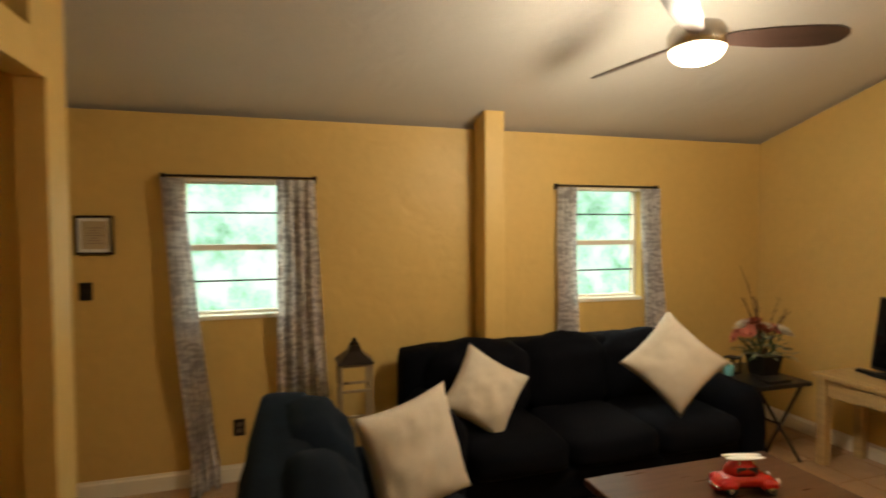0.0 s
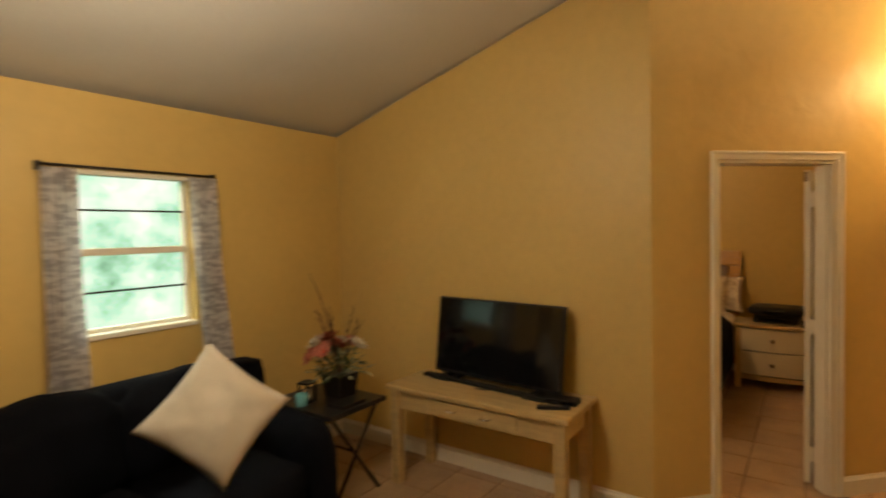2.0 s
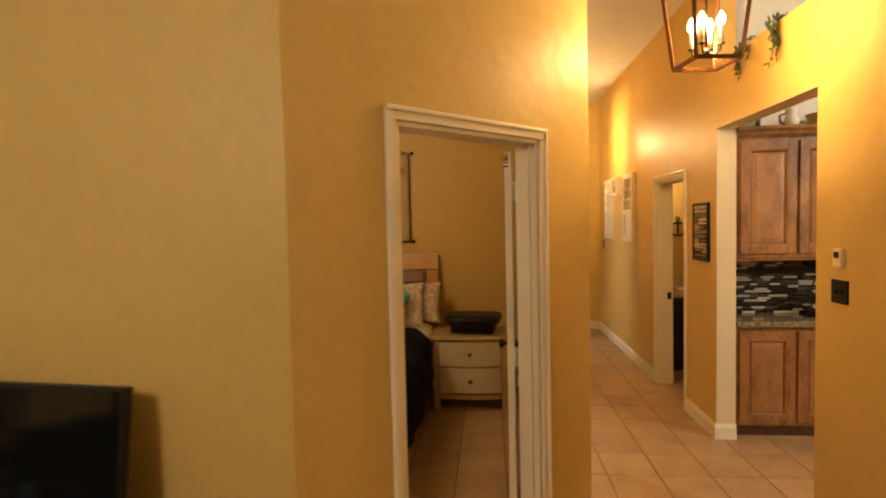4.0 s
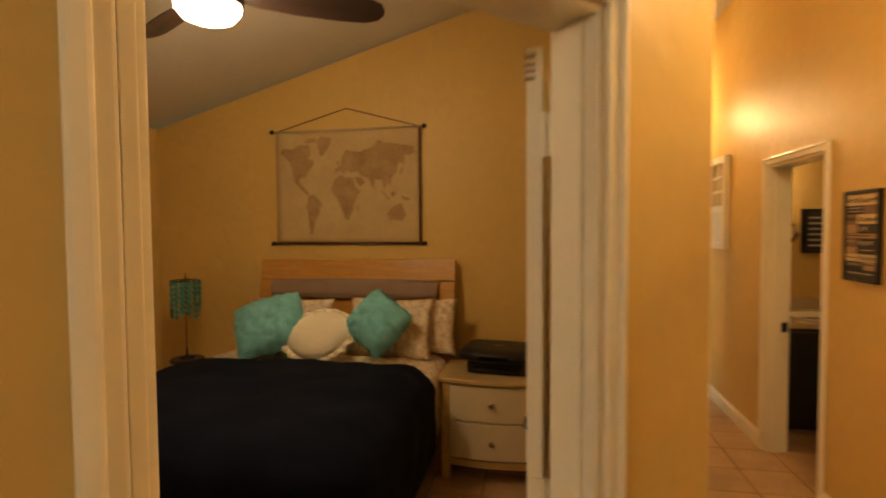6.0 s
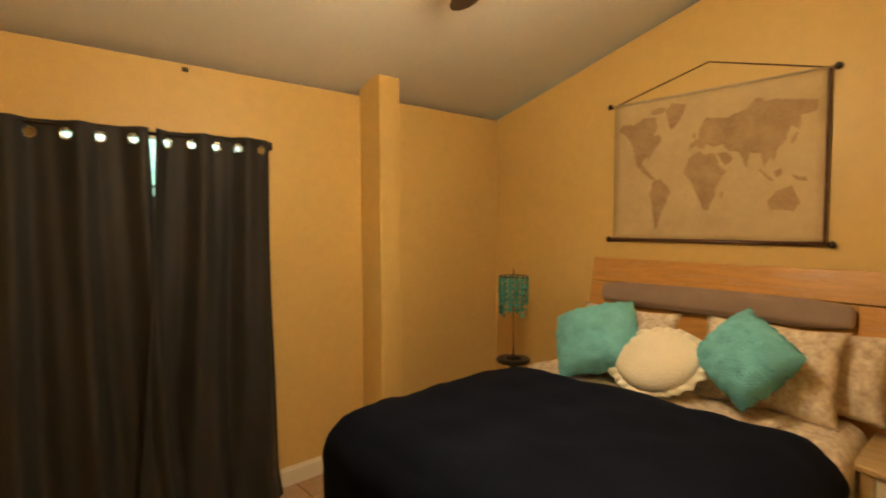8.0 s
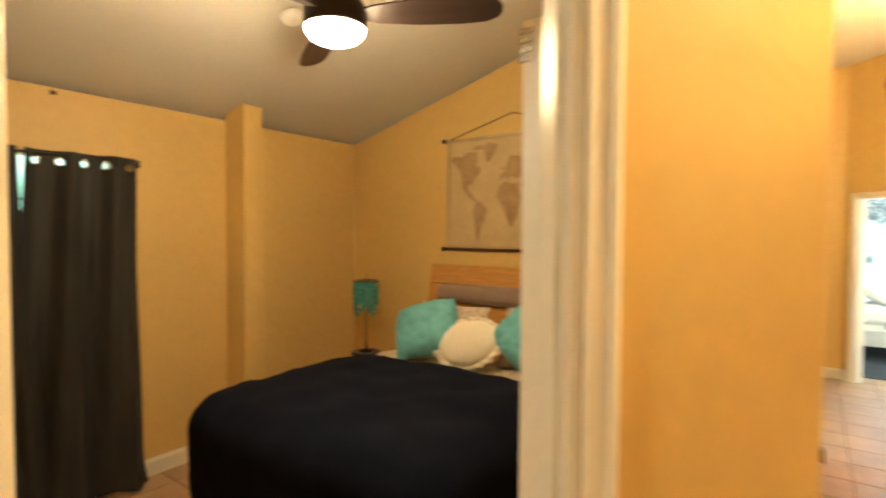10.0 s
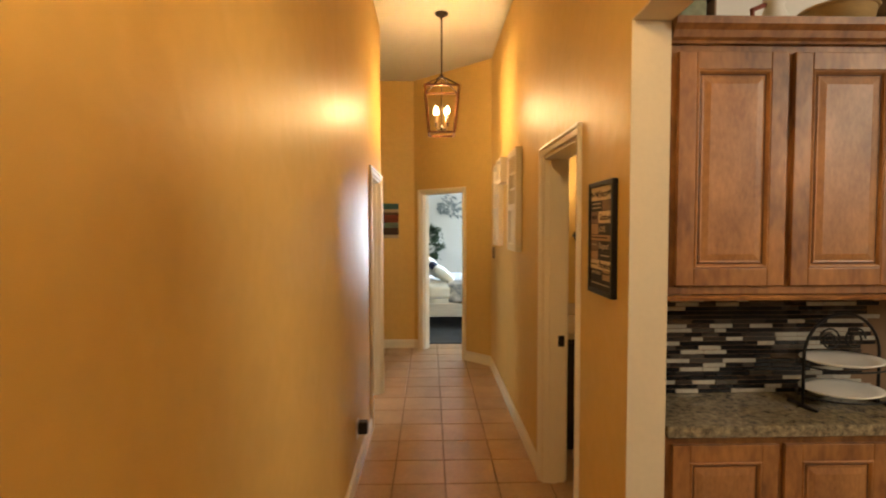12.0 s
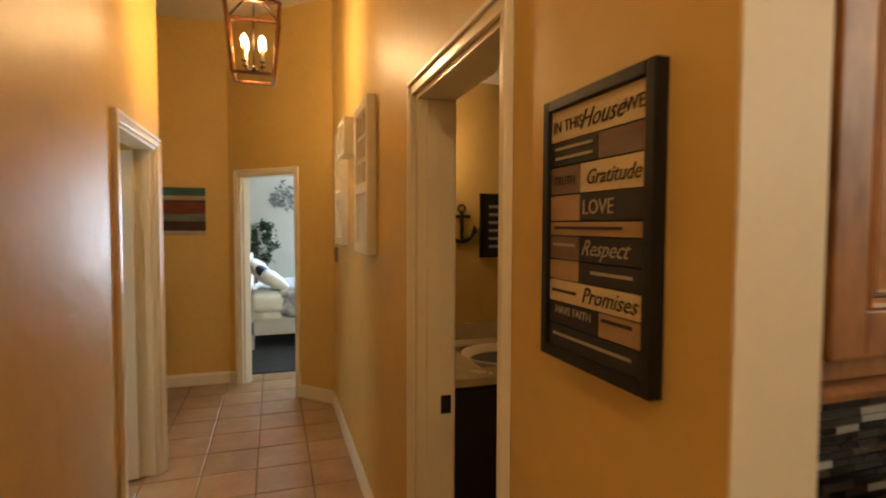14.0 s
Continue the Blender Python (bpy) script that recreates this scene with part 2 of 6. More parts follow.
slab("wall_hall_north", (D1.x, HALL_N), (9.66, HALL_N), -TH, HALL_H, PAINT, [(LH0 - D1.x, LH1 - D1.x, 0, DOOR_H)])
slab("wall_bedroom_east", (BED_E, NORTH), (BED_E, TH), -TH, roof, PAINT)
BATH0, BATH1 = 7.04, 7.80
OPEN0, OPEN1 = 5.23, 6.42
SX0 = WEST
LEDGE = 2.80
slab("wall_south_hall", (10.53, HALL_S), (OPEN1, HALL_S), -0.14, HALL_H, PAINT, [(10.53 - BATH1, 10.53 - BATH0, 0, DOOR_H)])
slab("wall_south_kitchen", (OPEN1, HALL_S), (SX0, HALL_S), -0.14, LEDGE, PAINT, [(0.0, OPEN1 - OPEN0, 0, 2.335)])
E0, E1 = Vector((10.53, -1.19, 0)), Vector((11.47, -0.28, 0))
EV = (E1 - E0).normalized()
FD0 = (Vector((10.80, -0.93, 0)) - E0).dot(EV) + 0.06
FD1 = (Vector((11.40, -0.335, 0)) - E0).dot(EV) - 0.05
slab("wall_hall_end_diagonal", (E1.x, E1.y), (E0.x, E0.y), -TH, HALL_H, PAINT,
     [((E1 - E0).length - FD1, (E1 - E0).length - FD0, 0, DOOR_H)])
slab("wall_hall_end", (E1.x, 1.5), (E1.x, E1.y), -TH, HALL_H, PAINT)
slab("wall_alcove_north", (9.66, 1.5), (E1.x + TH, 1.5), -TH, HALL_H, PAINT)
slab("wall_alcove_west", (9.66, TH), (9.66, 1.5), -TH, HALL_H, PAINT)
# room behind the hall's side door
# window opening invented as a place for the side room's fill lamp
slab("wall_side_room", (9.54, 1.9), (BED_E + TH, 1.9), TH, 2.7, PAINT2, [(0.49, 1.39, 1.0, 2.0)])
box("ceiling_side_room", BED_E + TH, 9.54, TH, 1.9, 2.7, 2.8, CEIL)
# bath
BX1 = 8.98
slab("wall_bath_east", (BX1, -1.33), (BX1, -3.2), -TH, 2.5, PAINT)
slab("wall_bath_west", (6.98, -3.2), (6.98, -1.33), -TH, 2.9, PAINT2)
slab("wall_bath_south", (BX1 + TH, -3.2), (6.86, -3.2), -TH, 2.5, PAINT)
# far bedroom
FX1 = 15.6
PALE = mat("pale_wall_paint", (0.70, 0.66, 0.58), 0.7, vary=0.04, fine=50)
slab("wall_far_east", (FX1, 3.0), (FX1, -4.2), -TH, 3.0, PALE, [(5.0, 6.3, 0.8, 2.3)])
slab("wall_far_south", (FX1 + TH, -4.2), (10.5, -4.2), -TH, 3.0, PALE)
slab("wall_far_north", (11.59, 3.0), (FX1 + TH, 3.0), -TH, 3.0, PALE)
slab("wall_far_west", (10.5, -4.2), (10.5, -1.33), TH, 3.0, PALE)
slab("wall_far_west_upper", (11.59, 1.62), (11.59, 3.0), -0.02, 3.0, PALE)
# kitchen shell
KX1 = 6.80
slab("wall_kitchen_east", (KX1, -1.33), (KX1, -4.6), -0.06, 4.2, WHITE, label="white painted kitchen wall")
# the high opening is added, unseen, to hold the kitchen fill lamp
slab("wall_kitchen_south", (KX1, -4.6), (WEST - EXT, -4.6), -TH, 4.2, WHITE, [(2.4, 4.0, 2.1, 3.3)], label="white painted kitchen wall")
slab("wall_kitchen_west", (WEST, -4.6), (WEST, -1.35), -EXT, 4.2, WHITE, label="white painted kitchen wall")


def ceil_poly(name, pts, thick=0.1, label="white textured plaster ceiling", material=None):
    bm = bmesh.new()
    lo = [bm.verts.new(p) for p in pts]
    hi = [bm.verts.new((p[0], p[1], p[2] + thick)) for p in pts]
    bm.faces.new(lo[::-1])
    bm.faces.new(hi)
    k = len(pts)
    for i in range(k):
        bm.faces.new((lo[i], lo[(i + 1) % k], hi[(i + 1) % k], hi[i]))
    return struct(part(name, bm, material or CEIL), label, "ceiling")


# thin skins paler than the wall: kitchen light on the reveal, painted as colour
struct(box("opening_pale_skin", OPEN1 - 0.005, OPEN1 - 0.0005, HALL_S - 0.1395, HALL_S - 0.0005, 0.0, 2.334, PAINT2, bevel=0), "added pale skin on the kitchen opening's side, kitchen light put into its colour", "trim")
struct(box("opening_pale_skin", OPEN0, OPEN1 - 0.005, HALL_S - 0.1395, HALL_S - 0.0005, 2.330, 2.3345, PAINT2, bevel=0), "added pale skin under the kitchen opening's head, kitchen light put into its colour", "trim")


def rz(y):
    return EAVE + SLOPE * (NORTH - y)


ceil_poly("ceiling_living", [(NX0, NORTH + EXT, rz(NORTH + EXT) + 0.045), (TVX + 0.06, NORTH + EXT, rz(NORTH + EXT) + 0.045), (TVX + 0.06, 1.05, rz(1.05)),
                             (5.17, 0.0, rz(0)), (5.17, -1.33, rz(-1.33)), (NX0, -1.33, rz(-1.33))])
ceil_poly("ceiling_bedroom", [(TVX + 0.06, NORTH + EXT, rz(NORTH + EXT) + 0.045), (BED_E + TH, NORTH + EXT, rz(NORTH + EXT) + 0.045), (BED_E + TH, 0.06, rz(0.06)),
                              (5.17, 0.06, rz(0.06)), (TVX + 0.06, 1.11, rz(1.11))])
ceil_poly("ceiling_hall", [(5.17, 0.12, HALL_H), (11.6, 0.12, HALL_H), (11.6, -1.33, HALL_H), (5.17, -1.33, HALL_H)])
ceil_poly("ceiling_alcove", [(9.54, 1.62, HALL_H), (11.6, 1.62, HALL_H), (11.6, 0.121, HALL_H), (9.54, 0.121, HALL_H)])
ceil_poly("ceiling_kitchen", [(NX0, -1.331, rz(-1.33)), (6.86, -1.331, rz(-1.33)), (6.86, -4.72, rz(-1.33)), (NX0, -4.72, rz(-1.33))])
ceil_poly("ceiling_bath", [(6.861, -1.33, 2.45), (9.1, -1.33, 2.45), (9.1, -3.32, 2.45), (6.861, -3.32, 2.45)])
ceil_poly("ceiling_far_room", [(11.595, 3.12, 3.0), (FX1 + TH, 3.12, 3.0), (FX1 + TH, -4.32, 3.0), (10.5, -4.32, 3.0), (10.5, -1.34, 3.0), (10.62, -1.26, 3.0), (11.595, -0.33, 3.0)])
slab("wall_gable_hall", (5.17, 0.06), (5.17, -1.33), -0.06, roof, PAINT, z0=HALL_H + 0.1, label="tan painted plaster gable above the hall")

floor = struct(box("floor", NX0, 16.0, -4.8, NORTH + EXT, -0.12, -0.006, GROUT, bevel=0), "square terracotta tiles with dark grout", "floor")
ground = struct(box("ground", -60, 60, NORTH + EXT, 120, -0.62, -0.5, mat("grass_ground", (0.08, 0.13, 0.04), 0.9), bevel=0), "grassy ground outside the windows", "ground")
FARFLOOR = mat("dark_carpet", (0.045, 0.05, 0.06), 0.9, vary=0.2, fine=120)


# columns on the window wall
def column(x0, x1, y0):
    bm = bmesh.new()
    add_box(bm, x0, x1, y0, NORTH + 0.01, 0, rz(y0) + 0.03, 0.008)
    return struct(part("column", bm, PAINT), "boxed tan painted column on the wall", "column")


column(1.183, 1.335, 3.37)
column(6.32, 6.48, 3.37)


# baseboards
def baseboard(p0, p1, h=0.115, d=0.016):
    a, b = Vector((*p0, 0)), Vector((*p1, 0))
    L = (b - a).length
    ang = math.degrees(math.atan2(b.y - a.y, b.x - a.x))
    bm = bmesh.new()
    prof = [(0, 0), (d, 0), (d, h * 0.8), (d * 0.55, h * 0.9), (d * 0.4, h), (0, h)]
    v0 = [bm.verts.new((0, -q, z)) for q, z in prof]
    v1 = [bm.verts.new((L, -q, z)) for q, z in prof]
    for i in range(len(prof)):
        bm.faces.new((v0[i], v0[(i + 1) % 6], v1[(i + 1) % 6], v1[i]))
    bm.faces.new(v0)
    bm.faces.new(v1[::-1])
    ob = part("baseboard", bm, TRIM)
    ob.matrix_world = pose(a.x, a.y, 0, 0, 0, ang)
    return struct(ob, "white painted moulded baseboard", "baseboard")


def on(p, d, s):
    q = p + d * s
    return (q.x, q.y)


CASE = 0.048
baseboard((WEST, NORTH), (1.165, NORTH))
baseboard((1.335, NORTH), (TVX, NORTH))
baseboard((TVX, NORTH - 0.016), (TVX, D0.y))
baseboard(on(D0, DV, 0.004), on(D0, DV, DOOR_S0 - CASE))
baseboard(on(D0, DV, DOOR_S1 + CASE), on(D1, DV, 0.006))
baseboard((D1.x + 0.01, HALL_N), (LH0 - CASE, HALL_N))
baseboard((BATH0 - CASE, HALL_S), (OPEN1, HALL_S))
baseboard((10.53, HALL_S), (BATH1 + CASE, HALL_S))
baseboard((OPEN1 - 0.005, HALL_S + 0.016), (OPEN1 - 0.005, HALL_S - 0.14))
baseboard((OPEN0, HALL_S), (WEST, HALL_S))
baseboard(on(E0, EV, FD0 - CASE), on(E0, EV, 0.0))
baseboard(on(E1, EV, 0.0), on(E0, EV, FD1 + CASE))
baseboard((E1.x, 1.5), (E1.x, E1.y))
baseboard((TVX + TH, NORTH), (6.32, NORTH))
baseboard((6.48, NORTH), (BED_E, NORTH))
baseboard((BED_E, NORTH), (BED_E, TH))


# door casings, jambs and leaves
def doorway(p, ang, width, h=DOOR_H, wall=TH, flip=1, label="cream painted door frame with moulded casing"):
    """Frame at the opening's near left foot; local x along the wall, y into the wall."""
    t = thing("door_frame", label, "door frame", pose(p[0], p[1], 0, 0, 0, ang), kind="structure")
    for side, y0, sg in (("front", 0, -1), ("back", wall, 1)):
        for x in (-CASE, width):
            bm = bmesh.new()
            add_box(bm, x, x + CASE, y0, y0 + sg * 0.014, 0, h, 0.004)
            add_box(bm, x + (0.0 if x < 0 else 0.032), x + (0.028 if x < 0 else CASE), y0 + sg * 0.006, y0 + sg * 0.024, 0, h + 0.03, 0.006)
            part("casing", bm, TRIM, t)
        bm = bmesh.new()
        add_box(bm, -CASE, width + CASE, y0, y0 + sg * 0.014, h, h + CASE, 0.004)
        add_box(bm, -CASE, width + CASE, y0 + sg * 0.006, y0 + sg * 0.024, h + 0.032, h + CASE + 0.002, 0.006)
        part("head_casing", bm, TRIM, t)
    for x in (0.001, width - 0.019):
        bm = bmesh.new()
        add_box(bm, x, x + 0.018, 0.0, wall, 0, h - 0.001, 0.002)
        xs = x + 0.018 if x < 0.1 else x - 0.012
        add_box(bm, xs, xs + 0.012, wall * 0.25, wall * 0.62, 0, h - 0.02, 0.002)
        part("jamb", bm, TRIM, t)
    box("head_jamb", 0.019, width - 0.019, 0, wall, h - 0.019, h - 0.001, TRIM, t, 0.002)
    return t


def knob(parent, x, y, z, sg, material=DARKMETAL):
    bm = bmesh.new()
    m = pose(x, y, z, 90 * sg, 0, 0)
    add_lathe(bm, [(0.026, 0), (0.026, 0.006), (0.012, 0.012), (0.011, 0.03), (0.024, 0.04), (0.028, 0.052), (0.022, 0.064), (0.004, 0.068)], m, 16)
    return part("door_knob", bm, material, parent, smooth=True)


def panel_door(m, width, label, h=2.01, material=TRIM, knobs=True):
    """Six-panel leaf; hinge at the origin, leaf along +x, thickness +y."""
    t = thing("door", label, "door", m, kind="structure")
    bm = bmesh.new()
    add_box(bm, 0.002, width, 0.006, 0.029, 0.012, h, 0.001)
    part("leaf", bm, material, t)
    st = 0.10
    mid = width / 2
    for y0, y1 in ((0.0, 0.0055), (0.0295, 0.035)):
        for x0, x1 in ((0.0, st), (mid - 0.045, mid + 0.045), (width - st, width)):
            box("stile", x0, x1, y0, y1, 0.012, h, material, t, 0.002)
        for z0, z1 in ((0.012, 0.24), (0.86, 1.03), (1.62, 1.72), (h - 0.12, h)):
            for x0, x1 in ((st, mid - 0.045), (mid + 0.045, width - st)):
                box("rail", x0, x1, y0, y1, z0, z1, material, t, 0.002)
        for z0, z1 in ((0.24, 0.86), (1.03, 1.62), (1.72, h - 0.12)):
            for x0, x1 in ((st, mid - 0.045), (mid + 0.045, width - st)):
                g = 0.028
                ya, yb = (0.003, 0.007) if y0 == 0 else (0.028, 0.032)
                box("panel", x0 + g, x1 - g, ya, yb, z0 + g, z1 - g, material, t, 0.003)
    box("edge", -0.004, 0.0015, 0.0, 0.035, 0.012, h, material, t, 0.001)
    for z in (0.2, 1.017, 1.822):
        bm = bmesh.new()
        add_box(bm, -0.0075, -0.0045, -0.031, 0.031, z - 0.047, z + 0.047, 0.001)
        add_cyl(bm, 0.0055, 0.0055, 0.098, pose(-0.008, -0.004, z - 0.049), 10)
        hinge = part("hinge", bm, material, t, "painted butt hinge")
        for y in (-0.022, 0.016):
            for k in (-0.03, 0.0, 0.03):
                bm = bmesh.new()
                add_lathe(bm, [(0.0045, 0), (0.0042, 0.0008), (0.001, 0.0012)], pose(-0.0076, y, z + k, 0, -90, 0), 8)
                part("screw", bm, material, hinge)
    if knobs:
        knob(t, width - 0.07, 0.0, 0.92, 1)
        knob(t, width - 0.07, 0.035, 0.92, -1)
    return t


dp = D0 + DV * DOOR_S0
doorway((dp.x, dp.y), math.degrees(math.atan2(DV.y, DV.x)), DOOR_S1 - DOOR_S0)
bedroom_door = panel_door(pose(4.908, 0.383, 0, 0, 0, -3), DOOR_S1 - DOOR_S0 - 0.03, "cream six-panel door standing open into the bedroom")
spring = bmesh.new()
for k in range(4):
    add_box(spring, -0.010, -0.0045, 0.016, 0.040, 1.938 + 0.016 * k, 1.948 + 0.016 * k, 0.002)
part("latch_plate", spring, CHROME, bedroom_door, "ribbed chrome plate")
doorway((LH0, HALL_N), 0, LH1 - LH0)
panel_door(pose(LH1 - 0.03, TH - 0.01, 0, 0, 0, 96), LH1 - LH0 - 0.04, "cream six-panel door standing open into a side room")
doorway((BATH1, HALL_S), 180, BATH1 - BATH0, wall=0.14, label="cream painted bathroom door frame")
panel_door(pose(BATH0 + 0.03, -1.30, 0, 0, 0, -92), BATH1 - BATH0 - 0.04, "cream six-panel bathroom door standing open")
fp = E0 + EV * FD1
doorway((fp.x, fp.y), math.degrees(math.atan2(-EV.y, -EV.x)), FD1 - FD0, label="white painted door frame at the hall's end")

# ---- light sources ----
lamp("far_window_daylight", "AREA", 720, (0.62, 0.80, 1.0), look((FX1 + 0.05, -2.65, 1.55), (11.0, -0.6, 0.9)), 1.3, 1.5)
for x in (-0.53, 2.33):
    lamp("sky_light", "AREA", 90, DAY, look((x, NORTH + 1.0, 3.1), (x, 1.8, 0.4)), 1.2, 0.9)
# added warm fill from an unseen spot, brightens cabinets and opening
lamp("kitchen_fill_light", "AREA", 122, (1.0, 0.88, 0.70), look((3.6, -4.62, 2.75), (6.3, -1.4, 1.5)), 1.6, 1.1)
# added fill for the side room, its source is not seen
lamp("side_room_fill_light", "AREA", 25, (0.85, 0.93, 1.0), look((8.6, 1.93, 1.5), (9.2, 0, 1.0)), 0.9, 1.0)
# added fill that warms the bathroom wall, no lamp is known there
lamp("bath_fill_light", "POINT", 9, BULB, pose(8.80, -1.52, 2.02), 0.05)

# ---- lamps ----
BULBMAT = glow("lit_bulb", (1.0, 0.62, 0.25), 60)
DOME = glow("lit_dome", (1.0, 0.80, 0.55), 14)
CANDLE = mat("ivory_sleeve", (0.65, 0.55, 0.38), 0.5)
COPPER = mat("copper_brown_frame", (0.14, 0.052, 0.018), 0.35, metal=0.6, vary=0.2)
LANTERN_GLASS = glass("clear_glass")


def lantern(x, y, z0, top, watts, turn=0):
    """Open tapered cage on a rod with four candle lights; z0 is the foot of the cage."""
    t = thing("pendant_lantern", "bronze cage lantern with four lit candle bulbs hung from the ceiling", "pendant lamp", pose(x, y, 0, 0, 0, turn), group="hall lanterns")
    a, b, h = 0.112, 0.15, 0.40
    lo = [(sx * a, sy * a, z0) for sx, sy in ((-1, -1), (1, -1), (1, 1), (-1, 1))]
    hi = [(sx * b, sy * b, z0 + h) for sx, sy in ((-1, -1), (1, -1), (1, 1), (-1, 1))]
    apex = (0, 0, z0 + h + 0.115)

    def bar(name, p, q, w=0.009, material=COPPER):
        bm = bmesh.new()
        p, q = Vector(p), Vector(q)
        d = q - p
        add_box(bm, -w, w, -w, w, 0, d.length, 0.002, Matrix.Translation(p) @ d.to_track_quat("Z", "Y").to_matrix().to_4x4())
        part(name, bm, material, t)
    for i in range(4):
        bar("post", lo[i], hi[i])
        bar("bottom_rail", lo[i], lo[(i + 1) % 4])
        bar("top_rail", hi[i], hi[(i + 1) % 4])
        bar("roof_bar", hi[i], apex, 0.006, DARKMETAL)
    bm = bmesh.new()
    add_tube(bm, [(0, 0, z0 + h + 0.1), (0, 0, top - 0.02)], 0.006)
    part("rod", bm, DARKMETAL, t, smooth=True)
    bm = bmesh.new()
    add_lathe(bm, [(0.06, top), (0.06, top - 0.012), (0.03, top - 0.03), (0.008, top - 0.04)][::-1])
    part("canopy", bm, DARKMETAL, t, smooth=True)
    bm = bmesh.new()
    add_lathe(bm, [(0.004, z0 + h + 0.09), (0.02, z0 + h + 0.10), (0.02, z0 + h + 0.12), (0.006, z0 + h + 0.14)], seg=12)
    part("finial", bm, DARKMETAL, t, smooth=True)
    bm = bmesh.new()
    add_tube(bm, [(0, 0, z0 + h + 0.1), (0, 0, z0 + 0.05)], 0.005)
    add_lathe(bm, [(0.004, z0 + 0.03), (0.018, z0 + 0.045), (0.018, z0 + 0.06), (0.005, z0 + 0.075)], seg=12)
    part("stem", bm, DARKMETAL, t, smooth=True)
    for i in range(4):
        w = math.pi / 4 + i * math.pi / 2
        c, s = math.cos(w), math.sin(w)
        r = 0.07
        bm = bmesh.new()
        add_tube(bm, [(0, 0, z0 + 0.06), (c * r * 0.5, s * r * 0.5, z0 + 0.035), (c * r * 0.9, s * r * 0.9, z0 + 0.05), (c * r, s * r, z0 + 0.08)], 0.004)
        add_cyl(bm, 0.017, 0.017, 0.006, pose(c * r, s * r, z0 + 0.08), 12)
        part("arm", bm, DARKMETAL, t, smooth=True)
        bm = bmesh.new()
        add_cyl(bm, 0.010, 0.010, 0.085, pose(c * r, s * r, z0 + 0.086), 12)
        part("candle_sleeve", bm, CANDLE, t, smooth=True)
        bm = bmesh.new()
        zb = z0 + 0.172
        add_lathe(bm, [(0.006, zb), (0.014, zb + 0.01), (0.020, zb + 0.026), (0.017, zb + 0.042), (0.007, zb + 0.062), (0.001, zb + 0.07)], pose(c * r, s * r, 0), 12)
        bulb = part("bulb", bm, BULBMAT, t, smooth=True)
        bulb.visible_shadow = False
    lamp("lantern_light", "POINT", watts, WARM, pose(x, y, z0 + 0.20), 0.035)
    return t


lantern(5.15, -0.61, 2.45, rz(-0.61), 74, 8)
lantern(9.313, -0.594, 2.45, HALL_H, 74, 0)


def ceiling_fan(x, y, zlamp, top, turn, watts, label, blade_mat, body_mat, color=BULB, size=1.0):
    """Fan with a lit dome under the motor; zlamp is the foot of the dome."""
    t = thing("ceiling_fan", label, "ceiling fan", pose(x, y, zlamp, 0, 0, turn) @ Matrix.Diagonal((size, size, size, 1)), group="ceiling fans")
    top = zlamp + (top - zlamp) / size
    bm = bmesh.new()
    add_lathe(bm, [(0.002, 0.0), (0.05, 0.004), (0.085, 0.018), (0.105, 0.042), (0.108, 0.06)])
    d = part("light_dome", bm, DOME, t, "frosted lit glass dome", True)
    d.visible_shadow = False
    bm = bmesh.new()
    add_lathe(bm, [(0.109, 0.058), (0.114, 0.07), (0.114, 0.125), (0.10, 0.15), (0.06, 0.165), (0.02, 0.17)])
    part("motor_housing", bm, body_mat, t, smooth=True)
    bm = bmesh.new()
    add_tube(bm, [(0, 0, 0.165), (0, 0, top - zlamp - 0.03)], 0.013)
    part("down_rod", bm, body_mat, t, smooth=True)
    bm = bmesh.new()
    add_lathe(bm, [(0.012, top - zlamp - 0.10), (0.045, top - zlamp - 0.08), (0.065, top - zlamp - 0.03), (0.07, top - zlamp + 0.03)])
    part("canopy", bm, body_mat, t, smooth=True)
    for i in range(3):
        a = i * 120
        bm = bmesh.new()
        prof = [(0.10, 0.028), (0.16, 0.045), (0.30, 0.062), (0.45, 0.066), (0.54, 0.06), (0.585, 0.04), (0.60, 0.012)]
        up = [bm.verts.new((r, w, 0.10 - 0.02 * (w / 0.066))) for r, w in prof]
        dn = [bm.verts.new((r, -w * 0.9, 0.10 + 0.02 * (w / 0.066))) for r, w in prof]
        for j in range(len(prof) - 1):
            bm.faces.new((up[j], dn[j], dn[j + 1], up[j + 1]))
        g = bmesh.ops.extrude_face_region(bm, geom=bm.faces[:])
        bmesh.ops.translate(bm, vec=(0, 0, 0.007), verts=[v for v in g["geom"] if isinstance(v, bmesh.types.BMVert)])
        b = part("blade", bm, blade_mat, t)
        b.matrix_local = pose(0, 0, 0, 0, 0, a)
    lamp("fan_light", "POINT", watts, color, pose(x, y, zlamp - 0.05), 0.18)
    return t


FANWOOD = mat("dark_walnut_blade", (0.03, 0.015, 0.011), 0.4, vary=0.25, stretch=(1, 8, 8))
ceiling_fan(1.60, 1.80, 2.44, rz(1.80), -20, 92, "brushed nickel ceiling fan with dark walnut blades and a lit dome", FANWOOD, CHROME, SOFTWHITE, 1.08)
ceiling_fan(5.67, 1.71, 2.455, rz(1.71), -62, 50, "bronze ceiling fan with dark blades and a lit dome", FANWOOD, DARKMETAL, BULB, 1.2)

# ---- windows ----


